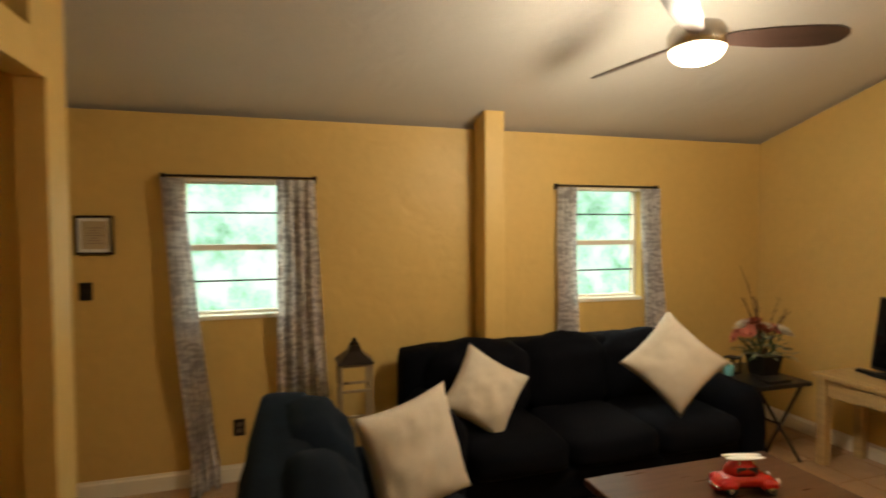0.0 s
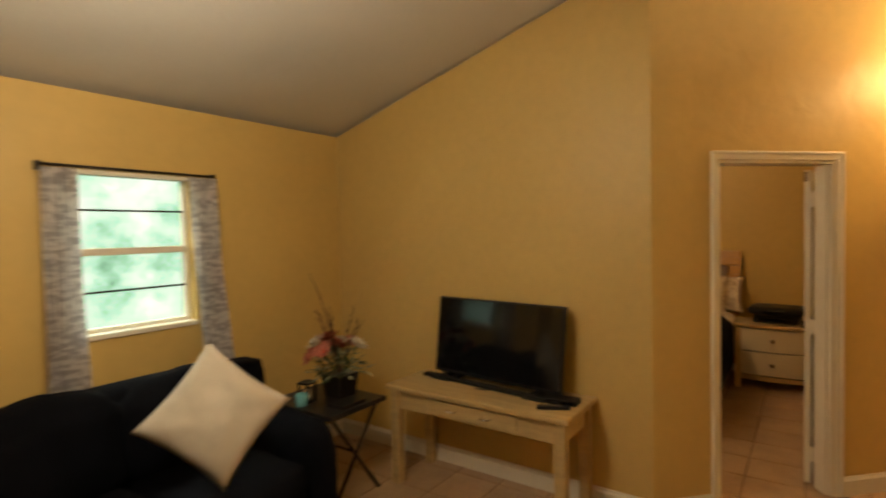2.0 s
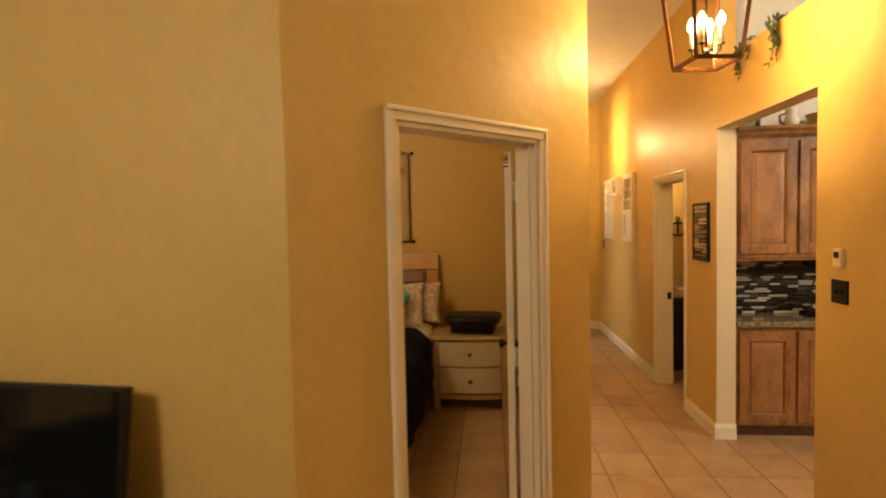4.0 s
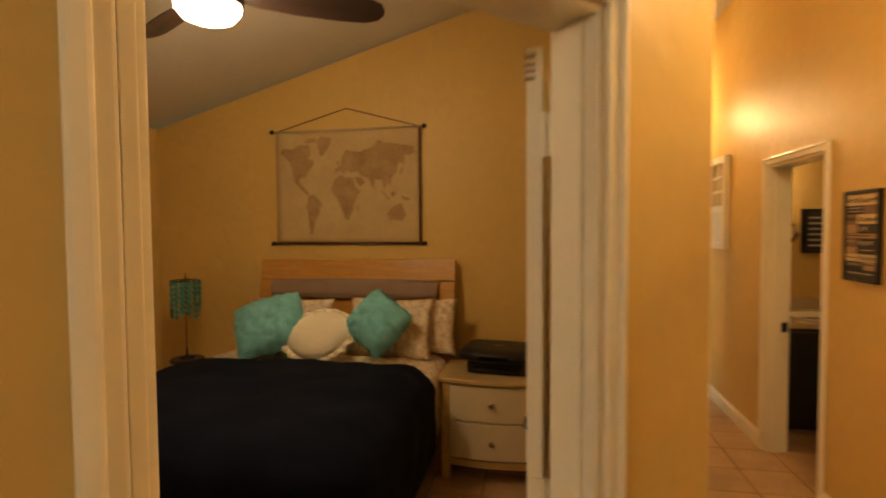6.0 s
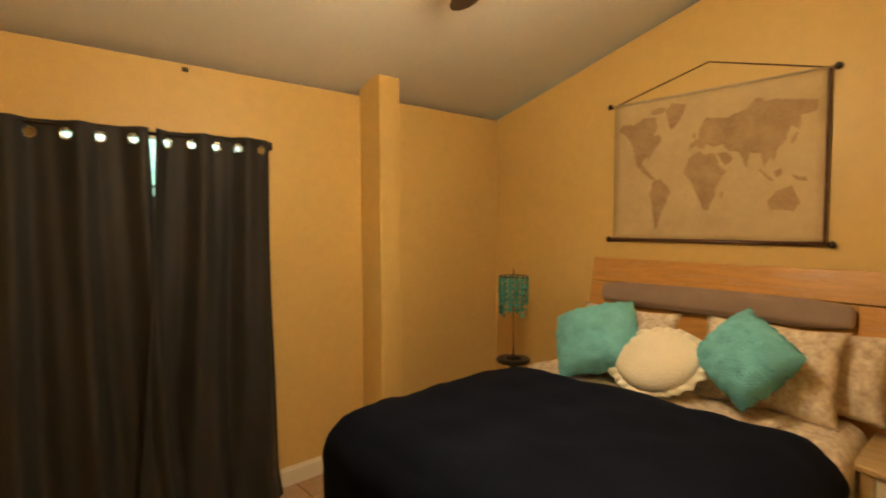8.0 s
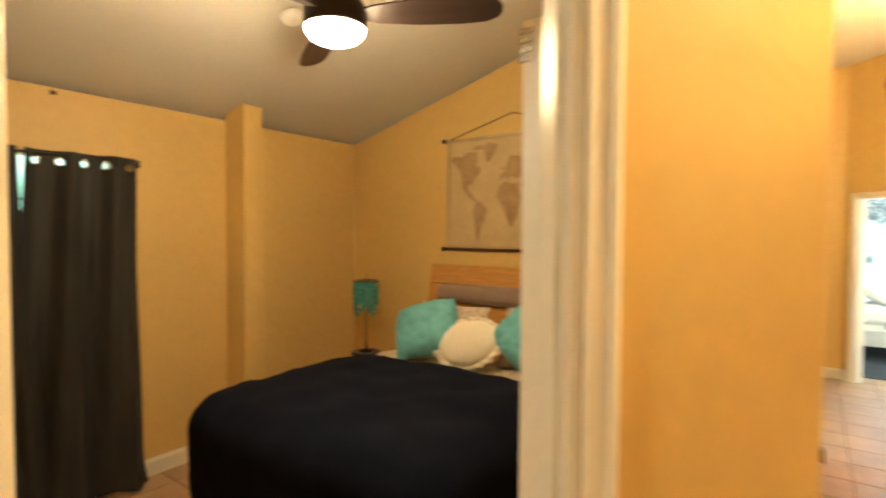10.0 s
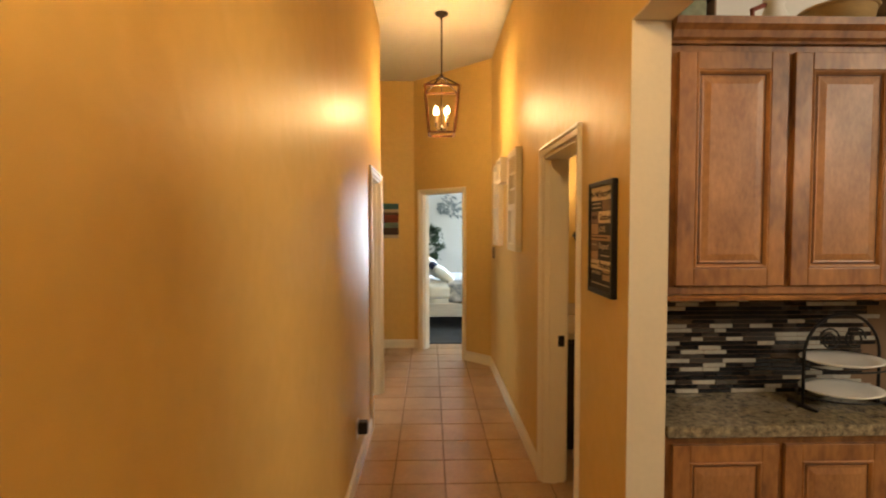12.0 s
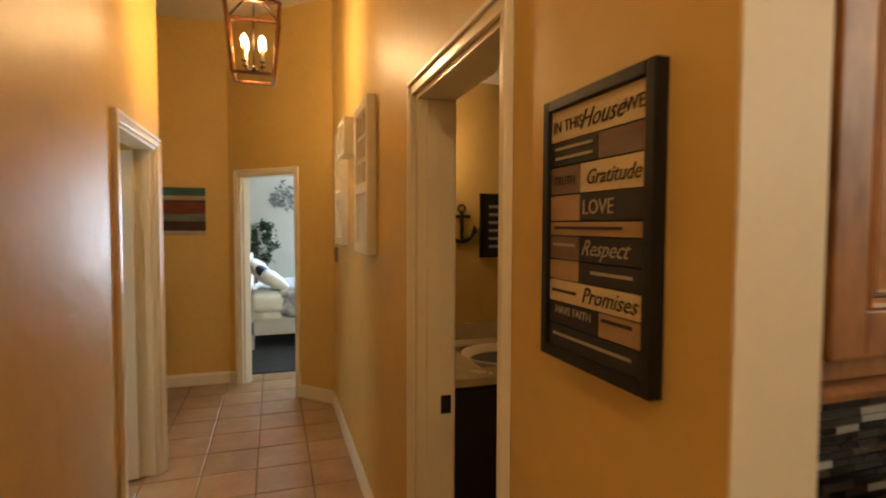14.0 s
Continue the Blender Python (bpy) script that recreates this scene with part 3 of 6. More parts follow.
def backdrop_foliage():
    m = bpy.data.materials.new("glowing_foliage")
    m.use_nodes = True
    n, l = m.node_tree.nodes, m.node_tree.links
    b = n["Principled BSDF"]
    tc = n.new("ShaderNodeTexCoord")
    n1 = n.new("ShaderNodeTexNoise")
    n1.inputs["Scale"].default_value = 0.55
    n1.inputs["Detail"].default_value = 8
    n1.inputs["Roughness"].default_value = 0.72
    l.new(tc.outputs["Object"], n1.inputs[0])
    # leaf colours carry the daylight themselves and are emitted, not lit
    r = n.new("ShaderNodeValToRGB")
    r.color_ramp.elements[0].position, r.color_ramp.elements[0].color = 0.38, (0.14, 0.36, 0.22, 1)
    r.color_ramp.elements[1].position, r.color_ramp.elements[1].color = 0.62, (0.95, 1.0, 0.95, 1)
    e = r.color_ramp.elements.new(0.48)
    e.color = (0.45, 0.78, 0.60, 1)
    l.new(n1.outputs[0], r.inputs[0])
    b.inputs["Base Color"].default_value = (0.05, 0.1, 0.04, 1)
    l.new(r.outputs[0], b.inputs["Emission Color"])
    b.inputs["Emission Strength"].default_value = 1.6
    return m


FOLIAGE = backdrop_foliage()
# self-glowing sheet standing in for daylit greenery
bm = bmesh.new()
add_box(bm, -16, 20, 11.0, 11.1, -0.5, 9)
struct(part("backdrop", bm, FOLIAGE), "glowing green foliage backdrop outside the windows, daylight put into its colour", "backdrop")


def window(name, w, bars):
    x0, x1, z0, z1 = w
    y = NORTH + 0.07
    t = thing(name, "cream aluminium sash window with horizontal panes set deep in the wall", "window", pose(x0, y, z0), kind="structure")
    W, H = x1 - x0, z1 - z0
    f = 0.025
    box("window_frame", 0, f, 0, 0.05, 0, H, TRIM, t)
    box("window_frame", W - f, W, 0, 0.05, 0, H, TRIM, t)
    box("window_frame", f, W - f, 0, 0.05, H - f, H, TRIM, t)
    box("window_frame", f, W - f, 0, 0.05, 0, f, TRIM, t)
    box("meeting_rail", f, W - f, -0.006, 0.045, H * 0.5 - 0.02, H * 0.5 + 0.022, TRIM, t)
    for k in bars:
        box("glazing_bar", f, W - f, 0.01, 0.03, H * k - 0.006, H * k + 0.006, DARKMETAL, t, 0.002)
    edges = [f, *[H * k for k in sorted([*bars, 0.5])], H - f]
    for q0, q1 in zip(edges, edges[1:]):
        p = box("pane", f, W - f, 0.020, 0.023, q0 + 0.006, q1 - 0.006, LANTERN_GLASS, t, 0)
        p.visible_shadow = False
    bm = bmesh.new()
    add_box(bm, -0.0, W, -0.085, -0.001, -0.025, 0.004, 0.005)
    part("window_sill", bm, TRIM, t)
    return t


window("window_1", W1, (0.25, 0.76))
window("window_2", W2, (0.25, 0.76))
window("window_3", W3, (0.25, 0.76))


def curtain_material():
    m = mat("grey_print_fabric", (0.42, 0.39, 0.38), 0.9, vary=0.1, fine=140, bump=0.3)
    n, l = m.node_tree.nodes, m.node_tree.links
    b = n["Principled BSDF"]
    tc = n.new("ShaderNodeTexCoord")
    mp = n.new("ShaderNodeMapping")
    mp.inputs["Scale"].default_value = (0.7, 0.7, 1.9)
    l.new(tc.outputs["Object"], mp.inputs[0])
    v = n.new("ShaderNodeTexNoise")
    v.inputs["Scale"].default_value = 22
    v.inputs["Detail"].default_value = 3
    l.new(mp.outputs[0], v.inputs[0])
    r = n.new("ShaderNodeValToRGB")
    r.color_ramp.elements[0].position, r.color_ramp.elements[0].color = 0.42, (0.56, 0.53, 0.53, 1)
    r.color_ramp.elements[1].position, r.color_ramp.elements[1].color = 0.56, (0.90, 0.88, 0.86, 1)
    l.new(v.outputs[0], r.inputs[0])
    l.new(r.outputs[0], b.inputs["Base Color"])
    # thin cloth lets light through
    tr = n.new("ShaderNodeBsdfTranslucent")
    l.new(r.outputs[0], tr.inputs["Color"])
    mx = n.new("ShaderNodeMixShader")
    mx.inputs[0].default_value = 0.62
    l.new(b.outputs[0], mx.inputs[1])
    l.new(tr.outputs[0], mx.inputs[2])
    l.new(mx.outputs[0], n["Material Output"].inputs[0])
    return m


PRINT = curtain_material()


def cloth_sheet(bm, x0a, x1a, x0b, x1b, ztop, zbot, y, folds, amp, seed, nx=60, nz=26, puddle=0.0, mid=None, holes=()):
    """Hanging cloth: width runs from (x0a, x1a) at the top to (x0b, x1b) at the foot."""
    rnd = random.Random(seed)
    ph = rnd.uniform(0, 6.28)
    rows = []
    for j in range(nz + 1):
        v = j / nz
        z = ztop + (zbot - ztop) * v
        row = []
        e = v ** 1.2
        for i in range(nx + 1):
            u = i / nx
            xa, xb = x0a + (x0b - x0a) * e, x1a + (x1b - x1a) * e
            if mid:
                bul = math.sin(math.pi * min(1, v * 1.0)) * mid
                xa -= bul
                xb += bul
            x = xa + (xb - xa) * u
            f = math.sin(u * folds * 2 * math.pi + ph + 0.8 * math.sin(v * 3 + ph)) + 0.35 * math.sin(u * folds * 4.3 * math.pi + 1.3 + 2 * v)
            yy = y - amp * (0.55 + 0.45 * v) * f + 0.01 * math.sin(v * 9 + u * 5)
            if puddle and v > 0.93:
                yy -= puddle * (v - 0.93) / 0.07 * (0.6 + 0.4 * math.sin(u * 7))
            row.append(bm.verts.new((x, yy, z)))
        rows.append(row)
    for r0, r1 in zip(rows, rows[1:]):
        for i in range(nx):
            c = (r0[i].co + r1[i + 1].co) / 2
            if any((c.x - hx) ** 2 + (c.z - hz) ** 2 < 0.021 ** 2 for hx, hz in holes):
                continue
            bm.faces.new((r0[i], r0[i + 1], r1[i + 1], r1[i]))


def curtain(x0a, x1a, x0b, x1b, ztop, zbot, y, folds, amp, seed, material, label, puddle=0.0, group="", holes=()):
    bm = bmesh.new()
    cloth_sheet(bm, x0a, x1a, x0b, x1b, ztop, zbot, y, folds, amp, seed, 90 if holes else 60, 130 if holes else 26, puddle=puddle, holes=holes)
    ob = part("curtain", bm, material, smooth=True)
    sol = ob.modifiers.new("thick", "SOLIDIFY")
    sol.thickness = 0.003
    return tagged(ob, label, "curtain", group)


def rod(x0, x1, z, label, y=NORTH - 0.045, double=True):
    t = thing("curtain_rod", label, "curtain rod", pose(0, y, z))
    bm = bmesh.new()
    add_tube(bm, [(x0, 0.03, 0), (x0, 0, 0), (x1, 0, 0), (x1, 0.03, 0)], 0.008)
    part("rod", bm, DARKMETAL, t, smooth=True)
    if double:
        bm = bmesh.new()
        add_box(bm, x0, x1, 0.02, 0.035, -0.035, -0.012, 0.003)
        part("track", bm, TRIM, t)
    for x in (x0, x1):
        box("bracket", x - 0.012, x + 0.012, 0.0, 0.043, -0.03, 0.016, DARKMETAL, t)
    return t


rod(-0.95, 0.0, 2.065, "dark curtain rod above the living room window")
rod(1.865, 2.80, 2.055, "dark curtain rod above the living room window")
LC = "grey and white printed cotton curtain hanging to the floor"
curtain(-0.95, -0.82, -0.80, -0.62, 2.05, 0.02, NORTH - 0.06, 4, 0.028, 1, PRINT, LC, 0.14, "printed curtains")
curtain(-0.25, 0.0, -0.27, 0.08, 2.05, 0.45, NORTH - 0.06, 4, 0.03, 2, PRINT, LC, 0, "printed curtains")
curtain(1.86, 2.02, 1.84, 2.05, 2.04, 0.30, NORTH - 0.06, 4, 0.028, 3, PRINT, LC, 0, "printed curtains")
curtain(2.63, 2.80, 2.70, 2.92, 2.04, 0.30, NORTH - 0.06, 4, 0.028, 4, PRINT, LC, 0, "printed curtains")

# ---- soft things ----


def soft_box(bm, x0, x1, y0, y1, z0, z1, puff=0.03, n=8, r=0.06, seed=0, crease=0.0, m=None):
    """Upholstered block with rounded edges and swollen faces."""
    rnd = random.Random(seed)
    ox = rnd.uniform(0, 50)
    bmesh.ops.create_cube(bm, size=2.0)
    bmesh.ops.subdivide_edges(bm, edges=bm.edges[:], cuts=n, use_grid_fill=True)
    vs = bm.verts[:]
    h = Vector(((x1 - x0) / 2, (y1 - y0) / 2, (z1 - z0) / 2))
    c = Vector(((x0 + x1) / 2, (y0 + y1) / 2, (z0 + z1) / 2))
    for v in vs:
        u = v.co.copy()
        p = Vector([math.copysign(min(abs(a), 1), a) for a in u])
        inner = Vector([max(-1 + r / hh, min(1 - r / hh, a)) * hh if hh > r else 0 for a, hh in zip(p, h)])
        full = Vector([a * hh for a, hh in zip(p, h)])
        dd = full - inner
        if dd.length > 1e-6:
            full = inner + dd.normalized() * min(r, dd.length)
        w = Vector([(1 - p[(i + 1) % 3] ** 2) * (1 - p[(i + 2) % 3] ** 2) for i in range(3)])
        for i in range(3):
            if abs(p[i]) > 0.999:
                full[i] += math.copysign(puff * w[i], p[i])
        nz = noise.noise(full * 5 + Vector((ox, 0, 0))) * crease + noise.noise(full * 13 + Vector((0, ox, 0))) * crease * 0.4
        if full.length > 1e-6:
            full += dd.normalized() * nz if dd.length > 1e-6 else full.normalized() * nz
        v.co = c + full
    if m is not None:
        bmesh.ops.transform(bm, matrix=m, verts=vs)
    return vs


def soft(name, x0, x1, y0, y1, z0, z1, material, parent, puff=0.03, r=0.06, seed=0, crease=0.012, label="", m=None):
    bm = bmesh.new()
    soft_box(bm, x0, x1, y0, y1, z0, z1, puff, 9, r, seed, crease)
    return part(name, bm, material, parent, label, True, m)


def sofa(m, width, seats, label, material, depth=0.95, back=0.90, seed=0):
    """Overstuffed sofa: x along its width, back at +y, front at y=0."""
    t = thing("sofa", label, "sofa", m, group="living room sofas")
    soft("base", 0.06, width - 0.06, 0.06, depth - 0.05, 0.05, 0.30, material, t, 0.01, 0.04, seed)
    arm = 0.24
    for i, x in enumerate((0.0, width - arm)):
        soft("arm", x, x + arm, 0.02, depth - 0.12, 0.04, 0.63, material, t, 0.03, 0.11, seed + i + 1, 0.02)
    sw = (width - 2 * arm) / seats
    for i in range(seats):
        x = arm + i * sw
        soft("seat_cushion", x + 0.004, x + sw - 0.004, 0.0, depth - 0.28, 0.27, 0.47, material, t, 0.025, 0.07, seed + 5 + i, 0.012)
        soft("back_cushion", x - 0.06 if i == 0 else x + 0.004, x + sw + 0.06 if i == seats - 1 else x + sw - 0.004, depth - 0.38, depth - 0.10, 0.40, back + 0.01 * (i % 2), material, t, 0.05, 0.11, seed + 9 + i, 0.025)
    soft("back", -0.01, width + 0.01, depth - 0.26, depth, 0.05, back, material, t, 0.01, 0.07, seed + 20, 0.012)
    for x in (0.1, width - 0.15):
        for y in (0.1, depth - 0.15):
            box("foot", x, x + 0.05, y, y + 0.05, 0, 0.06, BLACKWOOD, t)
    return t


def pillow(m, w, h, d, material, label, seed=0, name="cushion", cat="cushion", group="", fluff=0.0, point=1.0, roll=0.0, soft_corner=0.0):
    """Stuffed square pillow standing in its x-z plane, foot at z=0, pinched corners."""
    rnd = random.Random(seed)
    o = rnd.uniform(0, 40)
    bm = bmesh.new()
    n = 22
    sides = []
    for sg in (-1, 1):
        rows = []
        for j in range(n + 1):
            row = []
            for i in range(n + 1):
                u, v = 2 * i / n - 1, 2 * j / n - 1
                e = max(0.0, (1 - u * u) * (1 - v * v)) ** 0.42
                pin = 1 - 0.10 * point * (1 - abs(u) ** 2) * abs(v) ** 3
                pin2 = 1 - 0.10 * point * (1 - abs(v) ** 2) * abs(u) ** 3
                un, vn = u * math.sqrt(1 - soft_corner * v * v / 2), v * math.sqrt(1 - soft_corner * u * u / 2)
                p = Vector((un * w / 2 * pin2, sg * d / 2 * e, vn * h / 2 * pin + h / 2))
                k = noise.noise(Vector((u * 2.2 + o, v * 2.2, sg * 2))) * 0.018 * e + noise.noise(Vector((u * 6 + o, v * 6, sg))) * (0.007 + fluff) * min(1, e + 0.2)
                p.y += k
                if fluff:
                    p.x += noise.noise(Vector((u * 8, v * 8 + o, 3 + sg))) * fluff
                    p.z += noise.noise(Vector((u * 8, v * 8 + o, 9 + sg))) * fluff
                row.append(bm.verts.new(p))
            rows.append(row)
        sides.append(rows)
        for r0, r1 in zip(rows, rows[1:]):
            for i in range(n):
                bm.faces.new((r0[i], r0[i + 1], r1[i + 1], r1[i]))
    bmesh.ops.remove_doubles(bm, verts=bm.verts, dist=0.0015)
    ob = part(name, bm, material, None, "", True)
    ob.matrix_world = m @ pose(0, 0, 0, 0, roll, 0) @ Matrix.Translation((0, 0, -h / 2))
    return tagged(ob, label, cat, group)

# ---- living room ----
sofa(pose(0.55, 2.52, 0), 2.36, 3, "black plush three-seat sofa against the window wall", SOFA, seed=3)
sofa(pose(0.62, 0.95, 0, 0, 0, 90), 1.5, 2, "dark blue-black plush loveseat beside the coffee table", SOFA_BLUE, seed=40, back=0.95)
PC = "large cream throw cushion leaning on the dark sofa"
pillow(pose(0.98, 2.84, 0.70, -20, 0, 0), 0.45, 0.45, 0.17, CUSHION, PC, 1, group="cream cushions", roll=33)
pillow(pose(2.26, 2.70, 0.82, -16, 0, -24), 0.50, 0.50, 0.18, CUSHION, PC, 2, group="cream cushions", roll=43)
pillow(pose(0.37, 2.13, 0.68, -14, 0, 22), 0.52, 0.52, 0.17, CUSHION, PC, 3, group="cream cushions", roll=-8)


def coffee_table():
    t = thing("coffee_table", "dark red-brown wooden coffee table with a polished top", "table", pose(1.24, 1.48, 0))
    box("tabletop", 0, 1.14, 0, 0.65, 0.41, 0.45, DARKWOOD, t, 0.008)
    box("apron", 0.05, 1.09, 0.05, 0.60, 0.33, 0.41, DARKWOOD, t, 0.004)
    for x in (0.05, 1.03):
        for y in (0.05, 0.54):
            box("leg", x, x + 0.06, y, y + 0.06, 0, 0.33, DARKWOOD, t, 0.006)


coffee_table()


def tv_table():
    t = thing("console_table", "pale washed-pine console table with one drawer", "table", pose(3.47, 1.44, 0))
    D, L, H = 0.45, 1.24, 0.665
    box("tabletop", -0.02, D, -0.02, L + 0.02, H - 0.035, H, PINE, t, 0.012)
    box("apron", 0.02, D - 0.02, 0.03, L - 0.03, H - 0.16, H - 0.035, PINE, t, 0.004)
    for y in (0.01, L - 0.075):
        for x in (0.0, D - 0.085):
            box("leg", x, x + 0.065, y, y + 0.065, 0, H - 0.035, PINE, t, 0.007)
    d = box("drawer", 0.006, 0.022, 0.30, L - 0.30, H - 0.145, H - 0.05, PINE, t, 0.004)
    for y in (0.5, L - 0.5):
        bm = bmesh.new()
        add_tube(bm, [(0.008, y - 0.03, H - 0.095), (-0.012, y - 0.025, H - 0.10), (-0.012, y + 0.025, H - 0.10), (0.008, y + 0.03, H - 0.095)], 0.005)
        part("handle", bm, CHROME, d, smooth=True)


tv_table()


def television():
    t = thing("television", "black flat-screen television standing on the console table", "television", pose(3.775, 2.065, 0.665, 0, 0, -90 - 6))
    W, H = 0.985, 0.52
    lean = pose(0, 0, 0.03, -8, 0, 0) @ Matrix.Translation((0, 0, -0.03))
    z0 = 0.03
    box("casing", -W / 2, W / 2, 0.0, 0.035, z0, z0 + H, BLACK, t, 0.006, m=lean)
    box("back_cover", -W / 3, W / 3, 0.035, 0.07, z0 + 0.05, z0 + H - 0.12, BLACK, t, 0.012, m=lean)
    box("screen", -W / 2 + 0.012, W / 2 - 0.012, -0.002, 0.001, z0 + 0.022, z0 + H - 0.012, SCREEN, t, 0, m=lean)
    box("base_bar", -0.53, 0.53, -0.085, -0.03, 0.001, 0.022, BLACK, t, 0.006)
    for x in (-0.36, 0.36):
        bm = bmesh.new()
        add_box(bm, x - 0.075, x + 0.075, -0.10, 0.12, 0.0, 0.012, 0.005)
        add_box(bm, x - 0.02, x + 0.02, 0.0, 0.03, 0.01, 0.05, 0.004)
        part("foot", bm, BLACK, t)


television()


def side_table():
    t = thing("side_table", "dark wooden side table on black crossed metal legs", "table", pose(2.94, 2.66, 0))
    W, D, H = 0.48, 0.60, 0.60
    box("tabletop", 0, W, 0, D, H - 0.03, H, BLACKWOOD, t, 0.005)
    for y in (0.05, D - 0.05):
        for xa, xb in ((0.04, W - 0.04), (W - 0.04, 0.04)):
            bm = bmesh.new()
            add_tube(bm, [(xa, y, H - 0.03), (xb, y, 0.0)], 0.011)
            part("leg", bm, DARKMETAL, t, smooth=True)
    bm = bmesh.new()
    add_tube(bm, [(W / 2, 0.05, H / 2), (W / 2, D - 0.05, H / 2)], 0.008)
    part("stretcher", bm, DARKMETAL, t, smooth=True)


side_table()

# ---- bedroom ----


def bed():
    t = thing("bed", "double bed with an orange oak headboard and navy blanket", "bed", pose(5.50, 1.02, 0))
    L, W = 1.98, 1.58
    box("bed_frame", 0.06, L - 0.14, 0.06, W - 0.06, 0.12, 0.30, OAK, t, 0.01)
    for x in (0.1, L - 0.2):
        for y in (0.1, W - 0.16):
            box("leg", x, x + 0.06, y, y + 0.06, 0, 0.12, OAK, t)
    soft("mattress", 0.03, L - 0.10, 0.05, W - 0.05, 0.30, 0.68, SHEET, t, 0.005, 0.05, 1, 0.0)
    # headboard leaning back
    hm = pose(L - 0.155, W / 2, 0.112, 0, 11, 0)
    box("headboard_rail", 0.0, 0.04, -0.79, 0.79, 1.135, 1.295, OAK, t, 0.006, m=hm)
    for q in (-1, 1):
        box("headboard_post", 0.002, 0.038, q * 0.73 - 0.06, q * 0.73 + 0.06, 0.05, 1.130, OAK, t, 0.004, m=hm)
    box("headboard_panel", 0.008, 0.034, -0.668, 0.668, 0.2, 1.132, OAK, t, 0.002, m=hm)
    bm = bmesh.new()
    soft_box(bm, -0.065, -0.01, -0.66, 0.66, 1.0, 1.13, 0.012, 8, 0.03)
    part("headboard_cushion", bm, GREYFAB, t, "taupe padded roll", True, hm)
    return t


bed()
bm = bmesh.new()
soft_box(bm, -0.03, 1.34, 0.0, 1.68, 0.14, 0.797, 0.03, 26, 0.17, 5, 0.018)
for v in bm.verts:
    if v.co.x > 0.9:
        v.co.x += 0.07 * max(0.0, 1 - v.co.y / 1.2) * (v.co.x - 0.9) / 0.44
bl = part("blanket", bm, BLANKET, None, "", True)
bl.matrix_world = pose(5.50, 1.02, 0)
tagged(bl, "plain navy blanket spread over the bed and hanging down", "blanket")


def nightstand():
    t = thing("nightstand", "cream two-drawer nightstand with pale wooden top beside the bed", "nightstand", pose(6.98, 0.36, 0))
    D, W, H = 0.44, 0.66, 0.665
    bow = 0.045

    def bowed(name, y0, y1, z0, z1, x, depth, material, parent, bevel):
        """A board whose front swells forward in the middle."""
        bm = bmesh.new()
        n = 16
        rows = []
        for i in range(n + 1):
            y = y0 + (y1 - y0) * i / n
            f = x - bow * (1 - ((y - W / 2) / (W / 2)) ** 2)
            rows.append([bm.verts.new(p) for p in ((x + depth, y, z0), (f + bevel, y, z0), (f, y, z0 + bevel), (f, y, z1 - bevel), (f + bevel, y, z1), (x + depth, y, z1))])
        for q0, q1 in zip(rows, rows[1:]):
            for k in range(6):
                bm.faces.new((q0[k], q0[(k + 1) % 6], q1[(k + 1) % 6], q1[k]))
        bm.faces.new(rows[0])
        bm.faces.new(rows[-1][::-1])
        return part(name, bm, material, parent)
    box("body", 0.025, D, 0.03, W - 0.03, 0.10, H - 0.031, PINE, t, 0.004)
    bowed("top", -0.02, W + 0.02, H - 0.03, H, -0.015, D + 0.02, PINE, t, 0.007)
    bowed("apron", 0.06, W - 0.06, 0.10, 0.145, 0.012, 0.012, PINE, t, 0.003)
    CREAM = mat("cream_lacquer", (0.66, 0.57, 0.40), 0.35, vary=0.04)
    for z0, z1 in ((0.155, 0.388), (0.398, 0.628)):
        d = bowed("drawer", 0.055, W - 0.055, z0, z1, 0.004, 0.02, CREAM, t, 0.005)
        bm = bmesh.new()
        add_lathe(bm, [(0.008, 0), (0.008, 0.012), (0.018, 0.018), (0.018, 0.026), (0.004, 0.03)], pose(-0.041, W / 2, (z0 + z1) / 2, 0, -90, 0), 12)
        part("knob", bm, CHROME, d, smooth=True)
    for y in (0.0, W - 0.05):
        for x in (0.0, D - 0.05):
            box("leg", x, x + 0.05, y, y + 0.05, 0, H - 0.031, PINE, t, 0.006)


nightstand()

# ---- living room, smaller things ----


def built_in():
    """Partition with a tall alcove and an upper niche beside the window wall."""
    x = -1.02
    ob = slab("wall_alcove_unit", (x, -1.19), (x, 2.30), -0.10, roof, PAINT, [(1.9, 3.31, 0.0, 2.27), (1.9, 3.2, 2.42, 3.0)], label="tan built-in partition with a tall alcove and upper niche")
    struct(box("wall_alcove_return", WEST, x - 0.10, 2.20, 2.30, 0, 2.83, PAINT, bevel=0), "tan painted alcove side wall", "wall")
    struct(box("niche_shelf", WEST, x - 0.10, 0.6, 2.20, 2.30, 2.40, PAINT, bevel=0), "tan painted niche shelf", "shelf")
    # dark box standing in the upper niche
    t = thing("storage_box", "dark storage box in the upper niche", "box", pose(-1.42, 1.45, 2.40))
    box("body", 0, 0.26, 0, 0.4, 0, 0.26, BLACKWOOD, t, 0.01)
    box("lid", -0.006, 0.266, -0.006, 0.406, 0.262, 0.30, BLACK, t, 0.006)


built_in()


